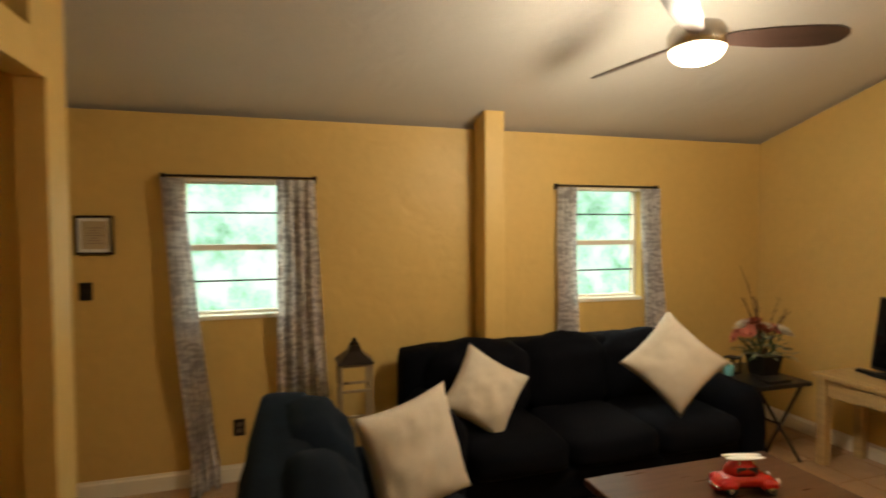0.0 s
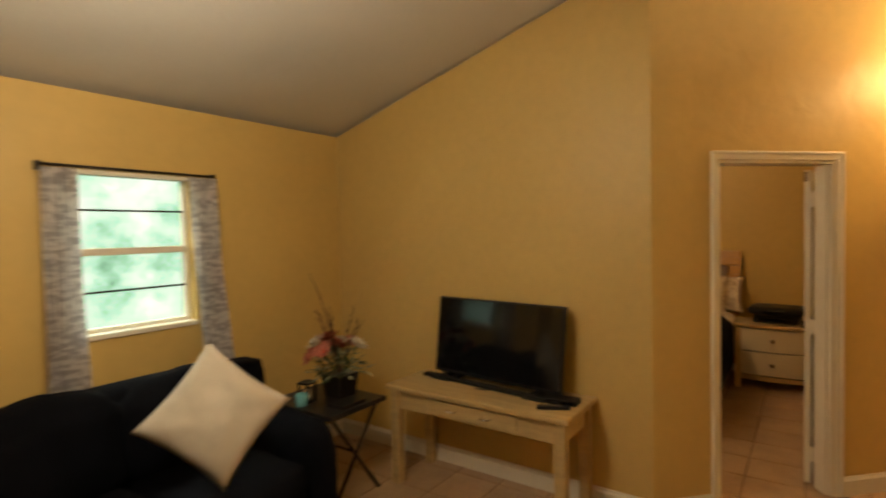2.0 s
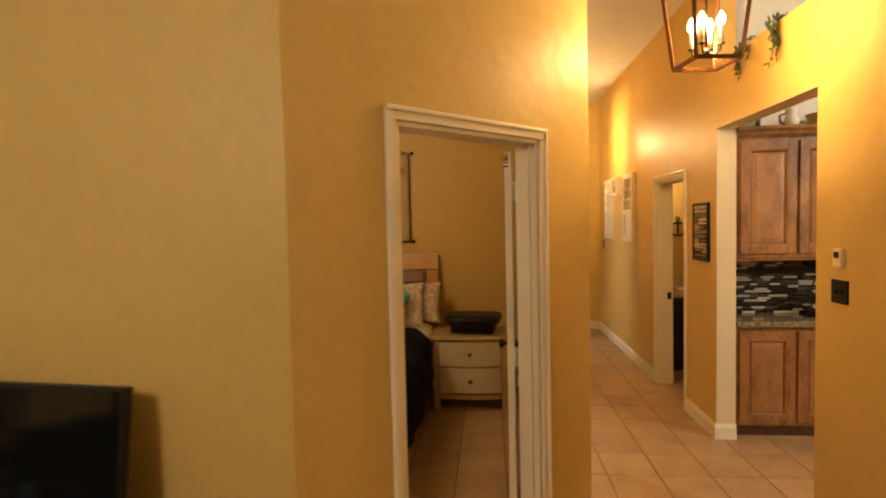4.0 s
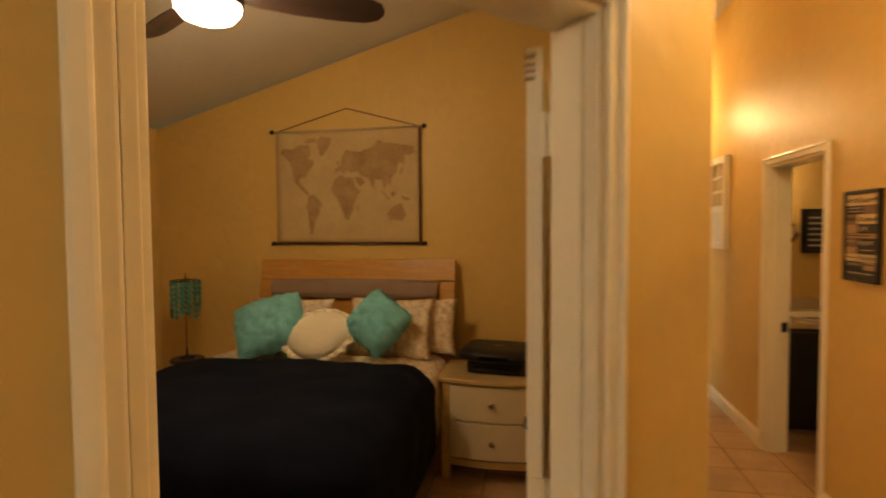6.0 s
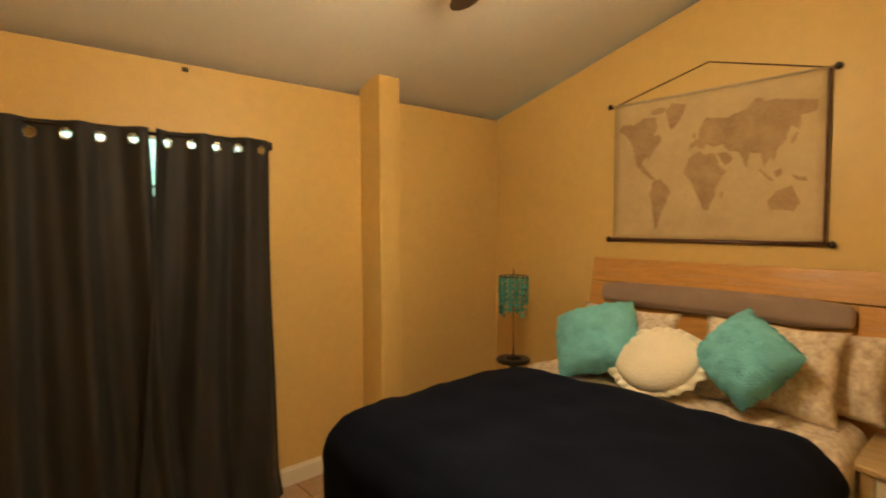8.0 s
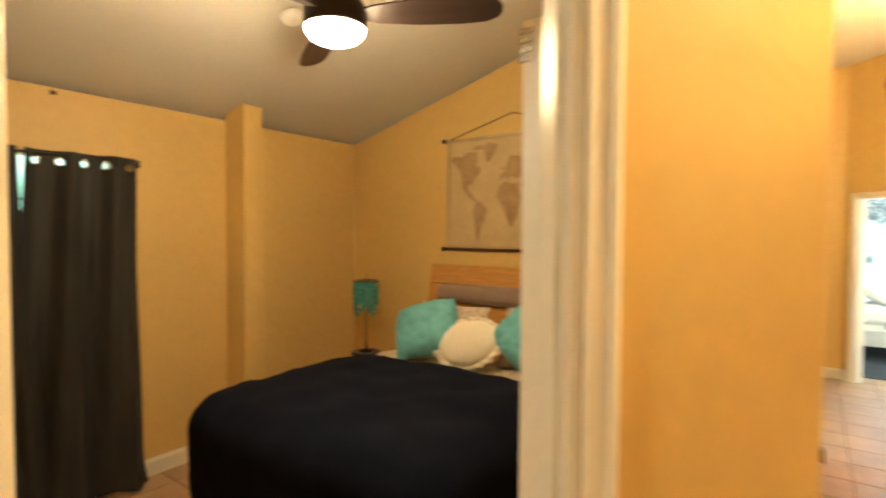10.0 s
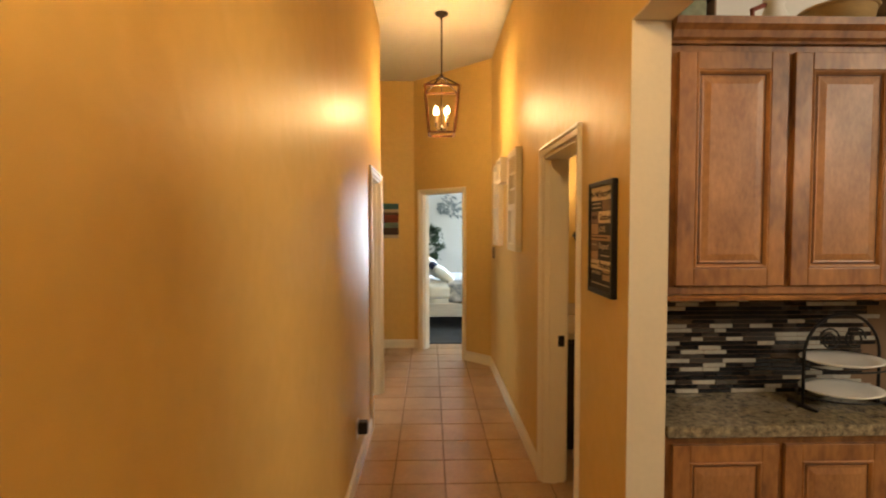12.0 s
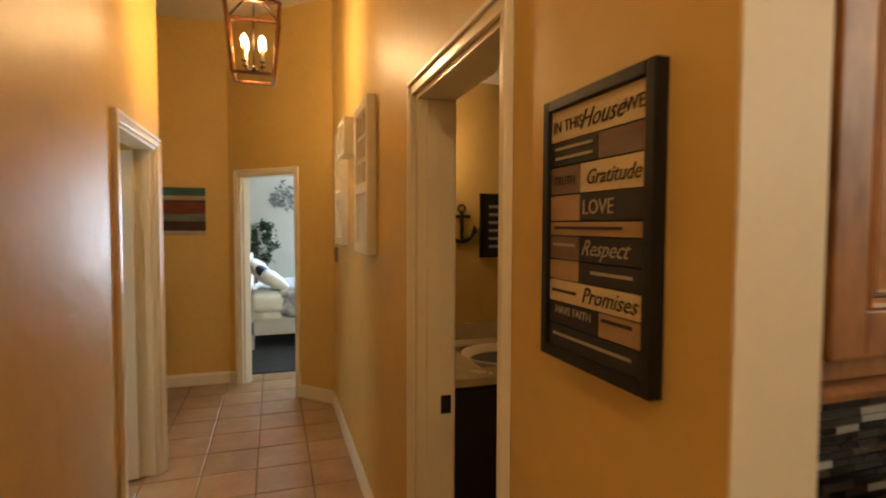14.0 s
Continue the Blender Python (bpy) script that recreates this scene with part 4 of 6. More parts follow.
def plate(x, y, z, ang, label, cat, w=0.075, h=0.115, sockets=0, toggles=1, material=BLACK):
    t = thing("wall_plate", label, cat, pose(x, y, z, 0, 0, ang))
    box("cover", -w / 2, w / 2, -0.007, 0, -h / 2, h / 2, material, t, 0.003)
    for k in range(sockets):
        zc = -0.021 + 0.042 * k
        box("socket", -0.017, 0.017, -0.010, -0.0065, zc - 0.014, zc + 0.014, mat("dark_socket", (0.10, 0.08, 0.06), 0.4), t, 0.003)
    for k in range(toggles):
        xc = (k - (toggles - 1) / 2) * 0.046
        box("toggle", xc - 0.005, xc + 0.005, -0.018, -0.0065, -0.012, 0.012, BLACK, t, 0.002)
    return t


plate(-1.405, NORTH, 1.329, 0, "black light switch plate on the tan wall", "switch")
plate(-0.52, NORTH, 0.367, 0, "black double socket plate low on the tan wall", "socket", sockets=2, toggles=0)
plate(5.04, HALL_S, 1.30, 180, "black double switch plate on the tan wall", "switch", w=0.12, toggles=2)
tt = thing("thermostat", "small beige thermostat above the switch plate", "thermostat", pose(5.035, HALL_S, 1.465, 0, 0, 180))
box("body", -0.03, 0.03, -0.025, 0, -0.045, 0.045, PAINT2, tt, 0.006)
box("display", -0.018, 0.018, -0.027, -0.0245, 0.0, 0.03, BLACK, tt, 0.001)
tt = thing("thermostat", "small dark sensor on the hall wall", "sensor", pose(10.22, HALL_S, 1.33, 0, 0, 180))
box("body", -0.035, 0.035, -0.022, 0, -0.06, 0.06, GREYFAB, tt, 0.005)
box("display", -0.02, 0.02, -0.024, -0.0215, 0.0, 0.03, BLACK, tt, 0.001)

tt = plate(7.90, HALL_N, 0.315, 0, "socket low on the hall wall with a black plug-in device", "socket", sockets=1, toggles=0, material=WHITE)
bm = bmesh.new()
add_box(bm, -0.032, 0.032, -0.07, -0.008, -0.03, 0.05, 0.010)
part("plug_in", bm, BLACK, tt)


def framed(x, y, z, ang, w, h, label, border=0.02, frame_mat=DARKMETAL, mat_w=0.03, art=PAPER):
    t = thing("picture_frame", label, "picture", pose(x, y, z, 0, 0, ang))
    for x0, x1, z0, z1 in ((0, border, 0, h), (w - border, w, 0, h), (border, w - border, 0, border), (border, w - border, h - border, h)):
        box("frame", x0, x1, -0.025, 0, z0, z1, frame_mat, t, 0.004)
    box("mount", border, w - border, -0.012, -0.002, border, h - border, WHITE, t, 0)
    box("print", border + mat_w, w - border - mat_w, -0.0145, -0.0125, border + mat_w, h - border - mat_w, art, t, 0)
    return t


tf = framed(-1.453, NORTH, 1.56, 0, 0.213, 0.247, "small dark frame with a pale printed verse on the wall", 0.016, mat_w=0.02)
for k in range(7):
    w = 0.09 - 0.02 * (k % 3)
    box("text_bar", 0.1065 - w / 2, 0.1065 + w / 2, -0.0158, -0.0148, 0.07 + k * 0.016, 0.075 + k * 0.016, GREYFAB, tf, 0)


def candle_lantern():
    t = thing("candle_lantern", "tall whitewashed wooden candle lantern with dark metal roof on the floor", "lantern", pose(0.22, 3.22, 0))
    WOOD = mat("washed_wood", (0.40, 0.30, 0.17), 0.6, vary=0.2)
    a = 0.095
    for sx in (-1, 1):
        for sy in (-1, 1):
            box("post", sx * a - 0.011, sx * a + 0.011, sy * a - 0.011, sy * a + 0.011, 0.03, 0.86, WOOD, t)
    box("base", -a - 0.02, a + 0.02, -a - 0.02, a + 0.02, 0, 0.03, WOOD, t)
    for z in (0.45, 0.68, 0.84):
        for s in (-1, 1):
            box("rail", -a + 0.011, a - 0.011, s * a - 0.008, s * a + 0.008, z, z + 0.018, WOOD, t)
            box("rail", s * a - 0.008, s * a + 0.008, -a + 0.011, a - 0.011, z, z + 0.018, WOOD, t)
    bm = bmesh.new()
    add_cyl(bm, 0.165, 0.06, 0.07, pose(0, 0, 0.86, 0, 0, 45), 4)
    add_cyl(bm, 0.06, 0.045, 0.035, pose(0, 0, 0.93, 0, 0, 45), 4)
    add_lathe(bm, [(0.03, 0.965), (0.03, 0.98), (0.012, 0.99), (0.016, 1.0), (0.004, 1.015)], seg=12)
    part("roof", bm, DARKMETAL, t)
    bm = bmesh.new()
    add_cyl(bm, 0.04, 0.04, 0.2, pose(0, 0, 0.03), 16)
    part("candle", bm, CANDLE, t, smooth=True)


candle_lantern()


def toy_car():
    RED = mat("red_car_paint", (0.42, 0.010, 0.008), 0.2, vary=0.08, coat=0.5)
    t = thing("toy_car", "red tin model car with white surfboards on its roof", "toy car", pose(1.90, 1.80, 0.45, 0, 0, -14))
    bm = bmesh.new()
    soft_box(bm, -0.15, 0.15, -0.052, 0.052, 0.024, 0.098, 0.006, 10, 0.035)
    for v in bm.verts:
        f = abs(v.co.x) / 0.15
        if v.co.z > 0.05:
            v.co.z -= 0.034 * f ** 2.2
    part("body", bm, RED, t, smooth=True)
    bm = bmesh.new()
    soft_box(bm, -0.10, 0.07, -0.045, 0.045, 0.07, 0.148, 0.008, 10, 0.04)
    for v in bm.verts:
        k = (v.co.z - 0.07) / 0.062
        v.co.x = -0.01 + (v.co.x + 0.01) * (1 - 0.2 * k)
        v.co.y *= 1 - 0.12 * k
    part("cabin", bm, RED, t, smooth=True)
    for sy in (-1, 1):
        box("side_window", -0.06, -0.012, sy * 0.0435 - 0.003, sy * 0.0435 + 0.003, 0.100, 0.130, BLACK, t, 0.003)
        box("side_window", -0.004, 0.04, sy * 0.0435 - 0.003, sy * 0.0435 + 0.003, 0.100, 0.130, BLACK, t, 0.003)
        for sx in (-0.095, 0.095):
            bm = bmesh.new()
            soft_box(bm, sx - 0.042, sx + 0.042, sy * 0.048 - 0.016, sy * 0.048 + 0.016, 0.025, 0.068, 0.004, 6, 0.016)
            part("fender", bm, RED, t, smooth=True)
            bm = bmesh.new()
            add_lathe(bm, [(0.008, -0.010), (0.027, -0.010), (0.029, 0), (0.027, 0.010), (0.008, 0.010)], pose(sx, sy * 0.056, 0.029, 90, 0, 0), 16)
            wheel = part("wheel", bm, BLACK, t, smooth=True)
            bm = bmesh.new()
            add_lathe(bm, [(0.002, -0.012), (0.015, -0.011), (0.015, 0.011), (0.002, 0.012)], pose(sx, sy * 0.056, 0.029, 90, 0, 0), 14)
            part("hub_cap", bm, CHROME, wheel, smooth=True)
        bm = bmesh.new()
        add_lathe(bm, [(0.001, 0), (0.010, 0.002), (0.012, 0.008), (0.001, 0.012)], pose(0.140, sy * 0.035, 0.06, 0, 80, 0), 12)
        part("headlight", bm, WHITE, t, smooth=True)
    for x in (-0.152, 0.152):
        bm = bmesh.new()
        add_tube(bm, [(x * 0.97, -0.05, 0.038), (x, -0.03, 0.038), (x, 0.03, 0.038), (x * 0.97, 0.05, 0.038)], 0.004)
        part("bumper", bm, CHROME, t, smooth=True)
    bm = bmesh.new()
    for x in (-0.045, 0.03):
        add_tube(bm, [(x, -0.036, 0.138), (x, -0.034, 0.158), (x, 0.034, 0.158), (x, 0.036, 0.138)], 0.0025, 6)
    part("roof_rack", bm, CHROME, t)
    for y in (-0.018, 0.016):
        bm = bmesh.new()
        soft_box(bm, -0.10, 0.09, y - 0.015, y + 0.015, 0.160, 0.169, 0.001, 8, 0.0045)
        for v in bm.verts:
            f = abs((v.co.x + 0.005) / 0.096)
            v.co.y = y + (v.co.y - y) * math.sqrt(max(0.05, 1 - f ** 2.6))
        part("surfboard", bm, WHITE, t, "white model surfboard", True)


toy_car()


def leaf_mesh(bm, p, d, up, L, W):
    """A pointed leaf folded along its rib."""
    d = d.normalized()
    s = d.cross(up)
    s = s.normalized() if s.length > 1e-4 else d.orthogonal().normalized()
    n = s.cross(d)
    pts = [p, p + d * L * 0.45 + s * W / 2 + n * W * 0.15, p + d * L, p + d * L * 0.45 - s * W / 2 + n * W * 0.15, p + d * L * 0.5 - n * W * 0.05]
    v = [bm.verts.new(q) for q in pts]
    for tri in ((0, 1, 4), (1, 2, 4), (2, 3, 4), (3, 0, 4)):
        bm.faces.new([v[i] for i in tri])


def rnd_dir(r):
    return Vector((r.gauss(0, 1), r.gauss(0, 1), r.gauss(0, 1))).normalized()


GREEN = mat("leaf_green", (0.05, 0.10, 0.035), 0.55, vary=0.3, scale=20)
PALEGREEN = mat("leaf_pale_green", (0.32, 0.36, 0.24), 0.6, vary=0.2, scale=20)
CORAL = mat("coral_petal", (0.74, 0.25, 0.18), 0.7, vary=0.15, scale=20)
RUST = mat("rust_petal", (0.30, 0.06, 0.03), 0.7, vary=0.2, scale=20)
IVORYP = mat("ivory_petal", (0.76, 0.70, 0.58), 0.7, vary=0.1, scale=20)
TWIG = mat("brown_twig", (0.09, 0.045, 0.022), 0.8, vary=0.2, scale=20)


def bloom(bm, c, axis, r, rings, rg):
    """A flower of overlapping curved petals."""
    a = axis.orthogonal().normalized()
    b = axis.cross(a)
    for k in range(rings):
        m = 6 + 2 * k
        for i in range(m):
            w = 2 * math.pi * (i + 0.5 * (k % 2)) / m + rg.uniform(-0.1, 0.1)
            tilt = 0.25 + 0.42 * k
            out = (a * math.cos(w) + b * math.sin(w)) * math.sin(tilt) + axis * math.cos(tilt)
            leaf_mesh(bm, c + out * r * 0.12, out, axis, r * (0.7 + 0.2 * k), r * 0.55)


def flowers():
    rg = random.Random(7)
    t = thing("flower_arrangement", "coral and ivory silk flowers with twigs in a dark square vase", "flowers", pose(3.27, 2.93, 0.60))
    bm = bmesh.new()
    add_cyl(bm, 0.095, 0.125, 0.15, pose(0, 0, 0, 0, 0, 45), 4)
    part("vase", bm, BLACKWOOD, t)
    for i in range(15):
        w = rg.uniform(0, 6.28)
        e = rg.uniform(0.2, 1.3)
        axis = Vector((math.cos(w) * math.sin(e), math.sin(w) * math.sin(e), math.cos(e) + 0.15)).normalized()
        c = Vector((0, 0, 0.13)) + axis * rg.uniform(0.13, 0.22)
        c.z += 0.04
        bm = bmesh.new()
        bloom(bm, c, axis, rg.uniform(0.058, 0.078), 3, rg)
        part("bloom", bm, (CORAL, RUST, CORAL, IVORYP)[i % 4], t)
        bm = bmesh.new()
        add_tube(bm, [(0, 0, 0.08), tuple(c)], 0.003, 5)
        part("stem", bm, GREEN, t)
    bm = bmesh.new()
    bm2 = bmesh.new()
    for i in range(150):
        d = rnd_dir(rg)
        d.z = abs(d.z) * 0.8 - 0.25
        p = Vector((0, 0, 0.17)) + d * rg.uniform(0.06, 0.2)
        leaf_mesh(bm if i % 2 else bm2, p, d + rnd_dir(rg) * 0.5, Vector((0, 0, 1)), rg.uniform(0.05, 0.09), rg.uniform(0.02, 0.035))
    part("foliage", bm, GREEN, t)
    part("pale_foliage", bm2, PALEGREEN, t)
    for i in range(9):
        w = rg.uniform(0, 6.28)
        lean = rg.uniform(0.08, 0.24)
        L = rg.uniform(0.38, 0.52)
        if i == 0:
            w, lean, L = math.pi * 0.95, 0.20, 0.72
        if i in (1, 2):
            L = 0.48
        pts = []
        for k in range(7):
            s = k / 6
            pts.append((math.cos(w) * lean * s ** 1.4 + rg.uniform(-0.008, 0.008), math.sin(w) * lean * s ** 1.4, 0.1 + L * s))
        bm = bmesh.new()
        add_tube(bm, pts, 0.0035, 5, 0.0015)
        for k in range(26):
            s = rg.uniform(0.35, 1.0)
            j = min(5, int(s * 6))
            p = Vector(pts[j]).lerp(Vector(pts[j + 1]), s * 6 - j)
            leaf_mesh(bm, p, rnd_dir(rg) + Vector((0, 0, 0.6)), Vector((0, 0, 1)), rg.uniform(0.018, 0.03), 0.012)
        part("twig", bm, TWIG, t)


flowers()


def candle_holder():
    t = thing("candle_holder", "small black square candle holder on the side table", "candle holder", pose(3.07, 3.02, 0.60, 0, 0, 10))
    for z0, z1 in ((0.0, 0.012), (0.115, 0.127)):
        box("plate", -0.045, 0.045, -0.045, 0.045, z0, z1, BLACK, t, 0.002)
    for sx in (-1, 1):
        for sy in (-1, 1):
            box("post", sx * 0.036 - 0.006, sx * 0.036 + 0.006, sy * 0.036 - 0.006, sy * 0.036 + 0.006, 0.012, 0.115, BLACK, t, 0.001)
    bm = bmesh.new()
    add_cyl(bm, 0.024, 0.024, 0.06, pose(0, 0, 0.012), 14)
    part("candle", bm, CANDLE, t, smooth=True)


candle_holder()
tagged(box("book", 3.06, 3.26, 2.69, 2.82, 0.60, 0.622, BLACKWOOD, bevel=0.003), "dark closed book lying on the side table", "book")
bm = bmesh.new()
add_lathe(bm, [(0.03, 0), (0.034, 0.005), (0.04, 0.07), (0.037, 0.075), (0.03, 0.012)], seg=18)
ob = part("cup", bm, TEAL, smooth=True)
ob.matrix_world = pose(2.99, 2.98, 0.60)
tagged(ob, "small teal cup at the side table's edge", "cup")


def cable(name, pts, r, label):
    bm = bmesh.new()
    add_tube(bm, pts, r, 6)
    return tagged(part(name, bm, BLACK, smooth=True), label, "cable")


def wiggle(x, y, z, L, seed, n=26):
    rg = random.Random(seed)
    out = []
    a = math.pi / 2 * -1
    for i in range(n):
        out.append((x, y, z))
        a += rg.uniform(-0.55, 0.55)
        x += math.cos(a) * L / n * 0.5
        x = max(3.53, min(3.70, x))
        y += math.sin(-abs(math.sin(a)) - 0.4) * L / n
    return out


cable("cable", wiggle(3.66, 2.12, 0.6699999999999999, 0.62, 5), 0.004, "black cable lying loose on the console table")
cable("cable", wiggle(3.70, 1.80, 0.6709999999999999, 0.36, 9), 0.004, "black cable lying loose on the console table")
tt = thing("remote_control", "black remote control on the console table", "remote", pose(3.58, 1.56, 0.665, 0, 0, -62))
box("body", -0.09, 0.09, -0.022, 0.022, 0, 0.018, BLACK, tt, 0.005)
for i in range(5):
    for j in (-1, 1):
        box("button", -0.07 + 0.026 * i, -0.058 + 0.026 * i, j * 0.01 - 0.004, j * 0.01 + 0.004, 0.018, 0.0205, GREYFAB, tt, 0.001)
tt = thing("media_box", "flat black media box beside the television", "media player", pose(3.70, 1.55, 0.665, 0, 0, -85))
box("body", -0.09, 0.09, -0.05, 0.05, 0.003, 0.032, BLACK, tt, 0.005)
box("front", -0.08, 0.08, -0.052, -0.0495, 0.008, 0.026, SCREEN, tt, 0)

# ---- bedroom, smaller things ----
tt = thing("wall_hook", "small dark metal hook on the tan wall above the curtain", "hook", pose(5.24, NORTH, 2.44))
box("plate", -0.016, 0.016, -0.004, 0, -0.012, 0.012, DARKMETAL, tt, 0.002)
bm = bmesh.new()
add_tube(bm, [(0, -0.002, 0.004), (0, -0.022, 0.0), (0, -0.026, 0.008)], 0.004, 8)
part("peg", bm, DARKMETAL, tt, smooth=True)
rod(4.36, 5.665, 2.075, "dark curtain rod above the bedroom window", NORTH - 0.08, False)
DC = "charcoal blackout curtain with eyelets hanging to the floor"
for k, (xa, xb, ya, yb) in enumerate(((4.38, 5.03, 4.38, 5.18), (5.06, 5.65, 4.91, 5.68))):
    spots = [(xa + (xb - xa) * (i + 0.5) / 5, 2.035) for i in range(5)]
    c = curtain(xa, xb, ya, yb, 2.095, 0.02, NORTH - 0.105, 2.5, 0.05, 20 + k, CURTAIN_DARK, DC, 0.06, "blackout curtains", spots)
    for hx, hz in spots:
        near = min(c.data.vertices, key=lambda v: (v.co.x - hx) ** 2 + (v.co.z - hz) ** 2).co
        bm = bmesh.new()
        add_tube(bm, [(0.024 * math.cos(w), 0, 0.024 * math.sin(w)) for w in [2 * math.pi * q / 16 for q in range(17)]], 0.005, 6)
        e = part("eyelet", bm, CHROME, c, smooth=True)
        e.location = (hx, near.y, hz)

MAPINK = mat("map_brown_ink", (0.29, 0.18, 0.085), 0.85, vary=0.22, scale=9, color2=(0.43, 0.30, 0.15))


def tapestry():
    y0, y1, z0, z1 = 1.30, 2.50, 1.505, 2.40
    t = thing("map_tapestry", "aged paper world map hung from a cord by wooden rods", "wall hanging", pose(BED_E, y1, z0, 0, 0, -90))
    W, H = y1 - y0, z1 - z0
    bm = bmesh.new()
    n = 20
    rows = [[bm.verts.new((W * i / n, -0.016 - 0.006 * math.sin(i / n * 3.1) * math.sin(j / n * 3.1), H * j / n)) for i in range(n + 1)] for j in range(n + 1)]
    for r0, r1 in zip(rows, rows[1:]):
        for i in range(n):
            bm.faces.new((r0[i], r0[i + 1], r1[i + 1], r1[i]))
    sh = part("sheet", bm, mat("tan_map_paper", (0.56, 0.42, 0.22), 0.85, vary=0.08, scale=5, fine=30, bump=0.05), t, "aged cream map paper", True)
    sh.modifiers.new("thick", "SOLIDIFY").thickness = 0.002
    shapes = {
        "north_america": [(.03, .81), (.05, .85), (.12, .84), (.18, .88), (.24, .87), (.25, .80), (.235, .74), (.26, .75), (.28, .70), (.25, .66), (.225, .62), (.205, .575), (.195, .60), (.17, .57), (.175, .52), (.20, .50), (.21, .46), (.245, .42), (.20, .46), (.15, .52), (.125, .60), (.11, .70), (.08, .76)],
        "arctic_isles": [(.20, .90), (.24, .93), (.29, .93), (.285, .90), (.24, .885)],
        "greenland": [(.29, .91), (.33, .945), (.40, .935), (.385, .86), (.35, .79), (.325, .77), (.315, .83)],
        "south_america": [(.235, .42), (.27, .435), (.315, .37), (.33, .335), (.305, .26), (.275, .19), (.26, .08), (.245, .09), (.245, .22), (.215, .33)],
        "africa": [(.42, .565), (.47, .60), (.50, .575), (.545, .58), (.565, .50), (.60, .455), (.56, .38), (.545, .29), (.515, .205), (.495, .21), (.485, .31), (.475, .40), (.43, .415), (.395, .46)],
        "europe": [(.42, .61), (.425, .66), (.465, .68), (.47, .74), (.50, .82), (.54, .81), (.60, .72), (.58, .63), (.535, .62), (.50, .65), (.49, .61), (.455, .64)],
        "asia": [(.54, .81), (.60, .80), (.68, .84), (.72, .90), (.76, .87), (.86, .855), (.96, .83), (.955, .77), (.90, .75), (.895, .67), (.865, .70), (.84, .62), (.815, .57), (.80, .50), (.775, .545), (.765, .45), (.745, .55), (.70, .56), (.685, .47), (.655, .57), (.60, .59), (.575, .65)],
        "arabia": [(.555, .58), (.60, .575), (.625, .53), (.59, .485)],
        "australia": [(.78, .26), (.81, .315), (.85, .33), (.87, .345), (.905, .26), (.88, .185), (.83, .21), (.785, .20)],
        "sumatra": [(.735, .45), (.75, .45), (.80, .385), (.785, .38)],
        "borneo": [(.80, .43), (.825, .455), (.835, .41), (.81, .395)],
        "new_guinea": [(.87, .41), (.92, .39), (.93, .365), (.885, .375)],
        "japan": [(.875, .655), (.89, .665), (.88, .60), (.86, .59)],
        "britain": [(.435, .70), (.448, .735), (.455, .69), (.44, .685)],
        "madagascar": [(.575, .30), (.588, .34), (.582, .27)],
    }
    for k, pts in enumerate(shapes.values()):
        bm = bmesh.new()
        ring = []
        for (u0, v0), (u1, v1) in zip(pts, pts[1:] + pts[:1]):
            for s in range(9):
                u, v = u0 + (u1 - u0) * s / 9, v0 + (v1 - v0) * s / 9
                q = Vector((u * 14, v * 14, k))
                u += noise.noise(q) * 0.006 + noise.noise(q * 4) * 0.007
                v += noise.noise(q + Vector((9, 0, 0))) * 0.007 + noise.noise(q * 4 + Vector((9, 0, 0))) * 0.008
                ring.append(bm.verts.new((W * u, -0.0178 - 0.006 * math.sin(u * 3.1) * math.sin(v * 3.1) - 0.002, H * v)))
        f = bm.faces.new(ring)
        bmesh.ops.triangulate(bm, faces=[f])
        part("printed_land", bm, MAPINK, t)
    for z in (0.0, H):
        bm = bmesh.new()
        add_tube(bm, [(-0.02, -0.018, z), (W + 0.02, -0.018, z)], 0.012 if z < 0.1 else 0.007, 10)
        part("rod", bm, DARKWOOD if z < 0.1 else PAPER, t, smooth=True)
        for x in (-0.03, W + 0.03):
            bm = bmesh.new()
            bmesh.ops.create_uvsphere(bm, u_segments=12, v_segments=8, radius=0.019, matrix=pose(x, -0.02, z))
            part("rod_end", bm, BLACKWOOD, t, smooth=True)
    box("edge_band", W - 0.012, W + 0.006, -0.026, -0.013, 0.01, H - 0.005, TWIG, t, 0.003, "dark curled edge")
    for xa, xb in ((0.0, W / 2), (W, W / 2)):
        bm = bmesh.new()
        add_tube(bm, [(xa, -0.01, H), (xb, -0.006, H + 0.165)], 0.004, 6)
        part("cord", bm, TWIG, t)


tapestry()

FLORAL = mat("floral_cotton", (0.82, 0.74, 0.60), 0.9, vary=0.1, scale=24, fine=60, bump=0.3, color2=(0.42, 0.30, 0.20))
IVORY = mat("ivory_plush", (0.82, 0.75, 0.60), 0.95, vary=0.05, scale=8, fine=120, bump=0.8, dist=0.008)
bm = bmesh.new()
soft_box(bm, 1.34, 1.86, -0.06, 1.66, 0.22, 0.735, 0.012, 26, 0.09, 8, 0.02)
for v in bm.verts:
    if v.co.y < 0.2:
        v.co.y += 0.085 * max(0.0, min(1.0, (v.co.x - 1.2) / 0.2))
ob = part("bedspread", bm, FLORAL, None, "", True)
ob.matrix_world = pose(5.50, 1.02, 0)
tagged(ob, "cream floral bedspread under the navy blanket", "bedspread")
FS = "cream floral pillow propped against the headboard"
pillow(pose(7.22, 2.18, 0.92, -24, 0, -90), 0.62, 0.42, 0.18, FLORAL, FS, 11, "pillow", "pillow", "bed pillows")
pillow(pose(7.19, 1.42, 0.93, -24, 0, -90), 0.62, 0.44, 0.18, FLORAL, FS, 12, "pillow", "pillow", "bed pillows")
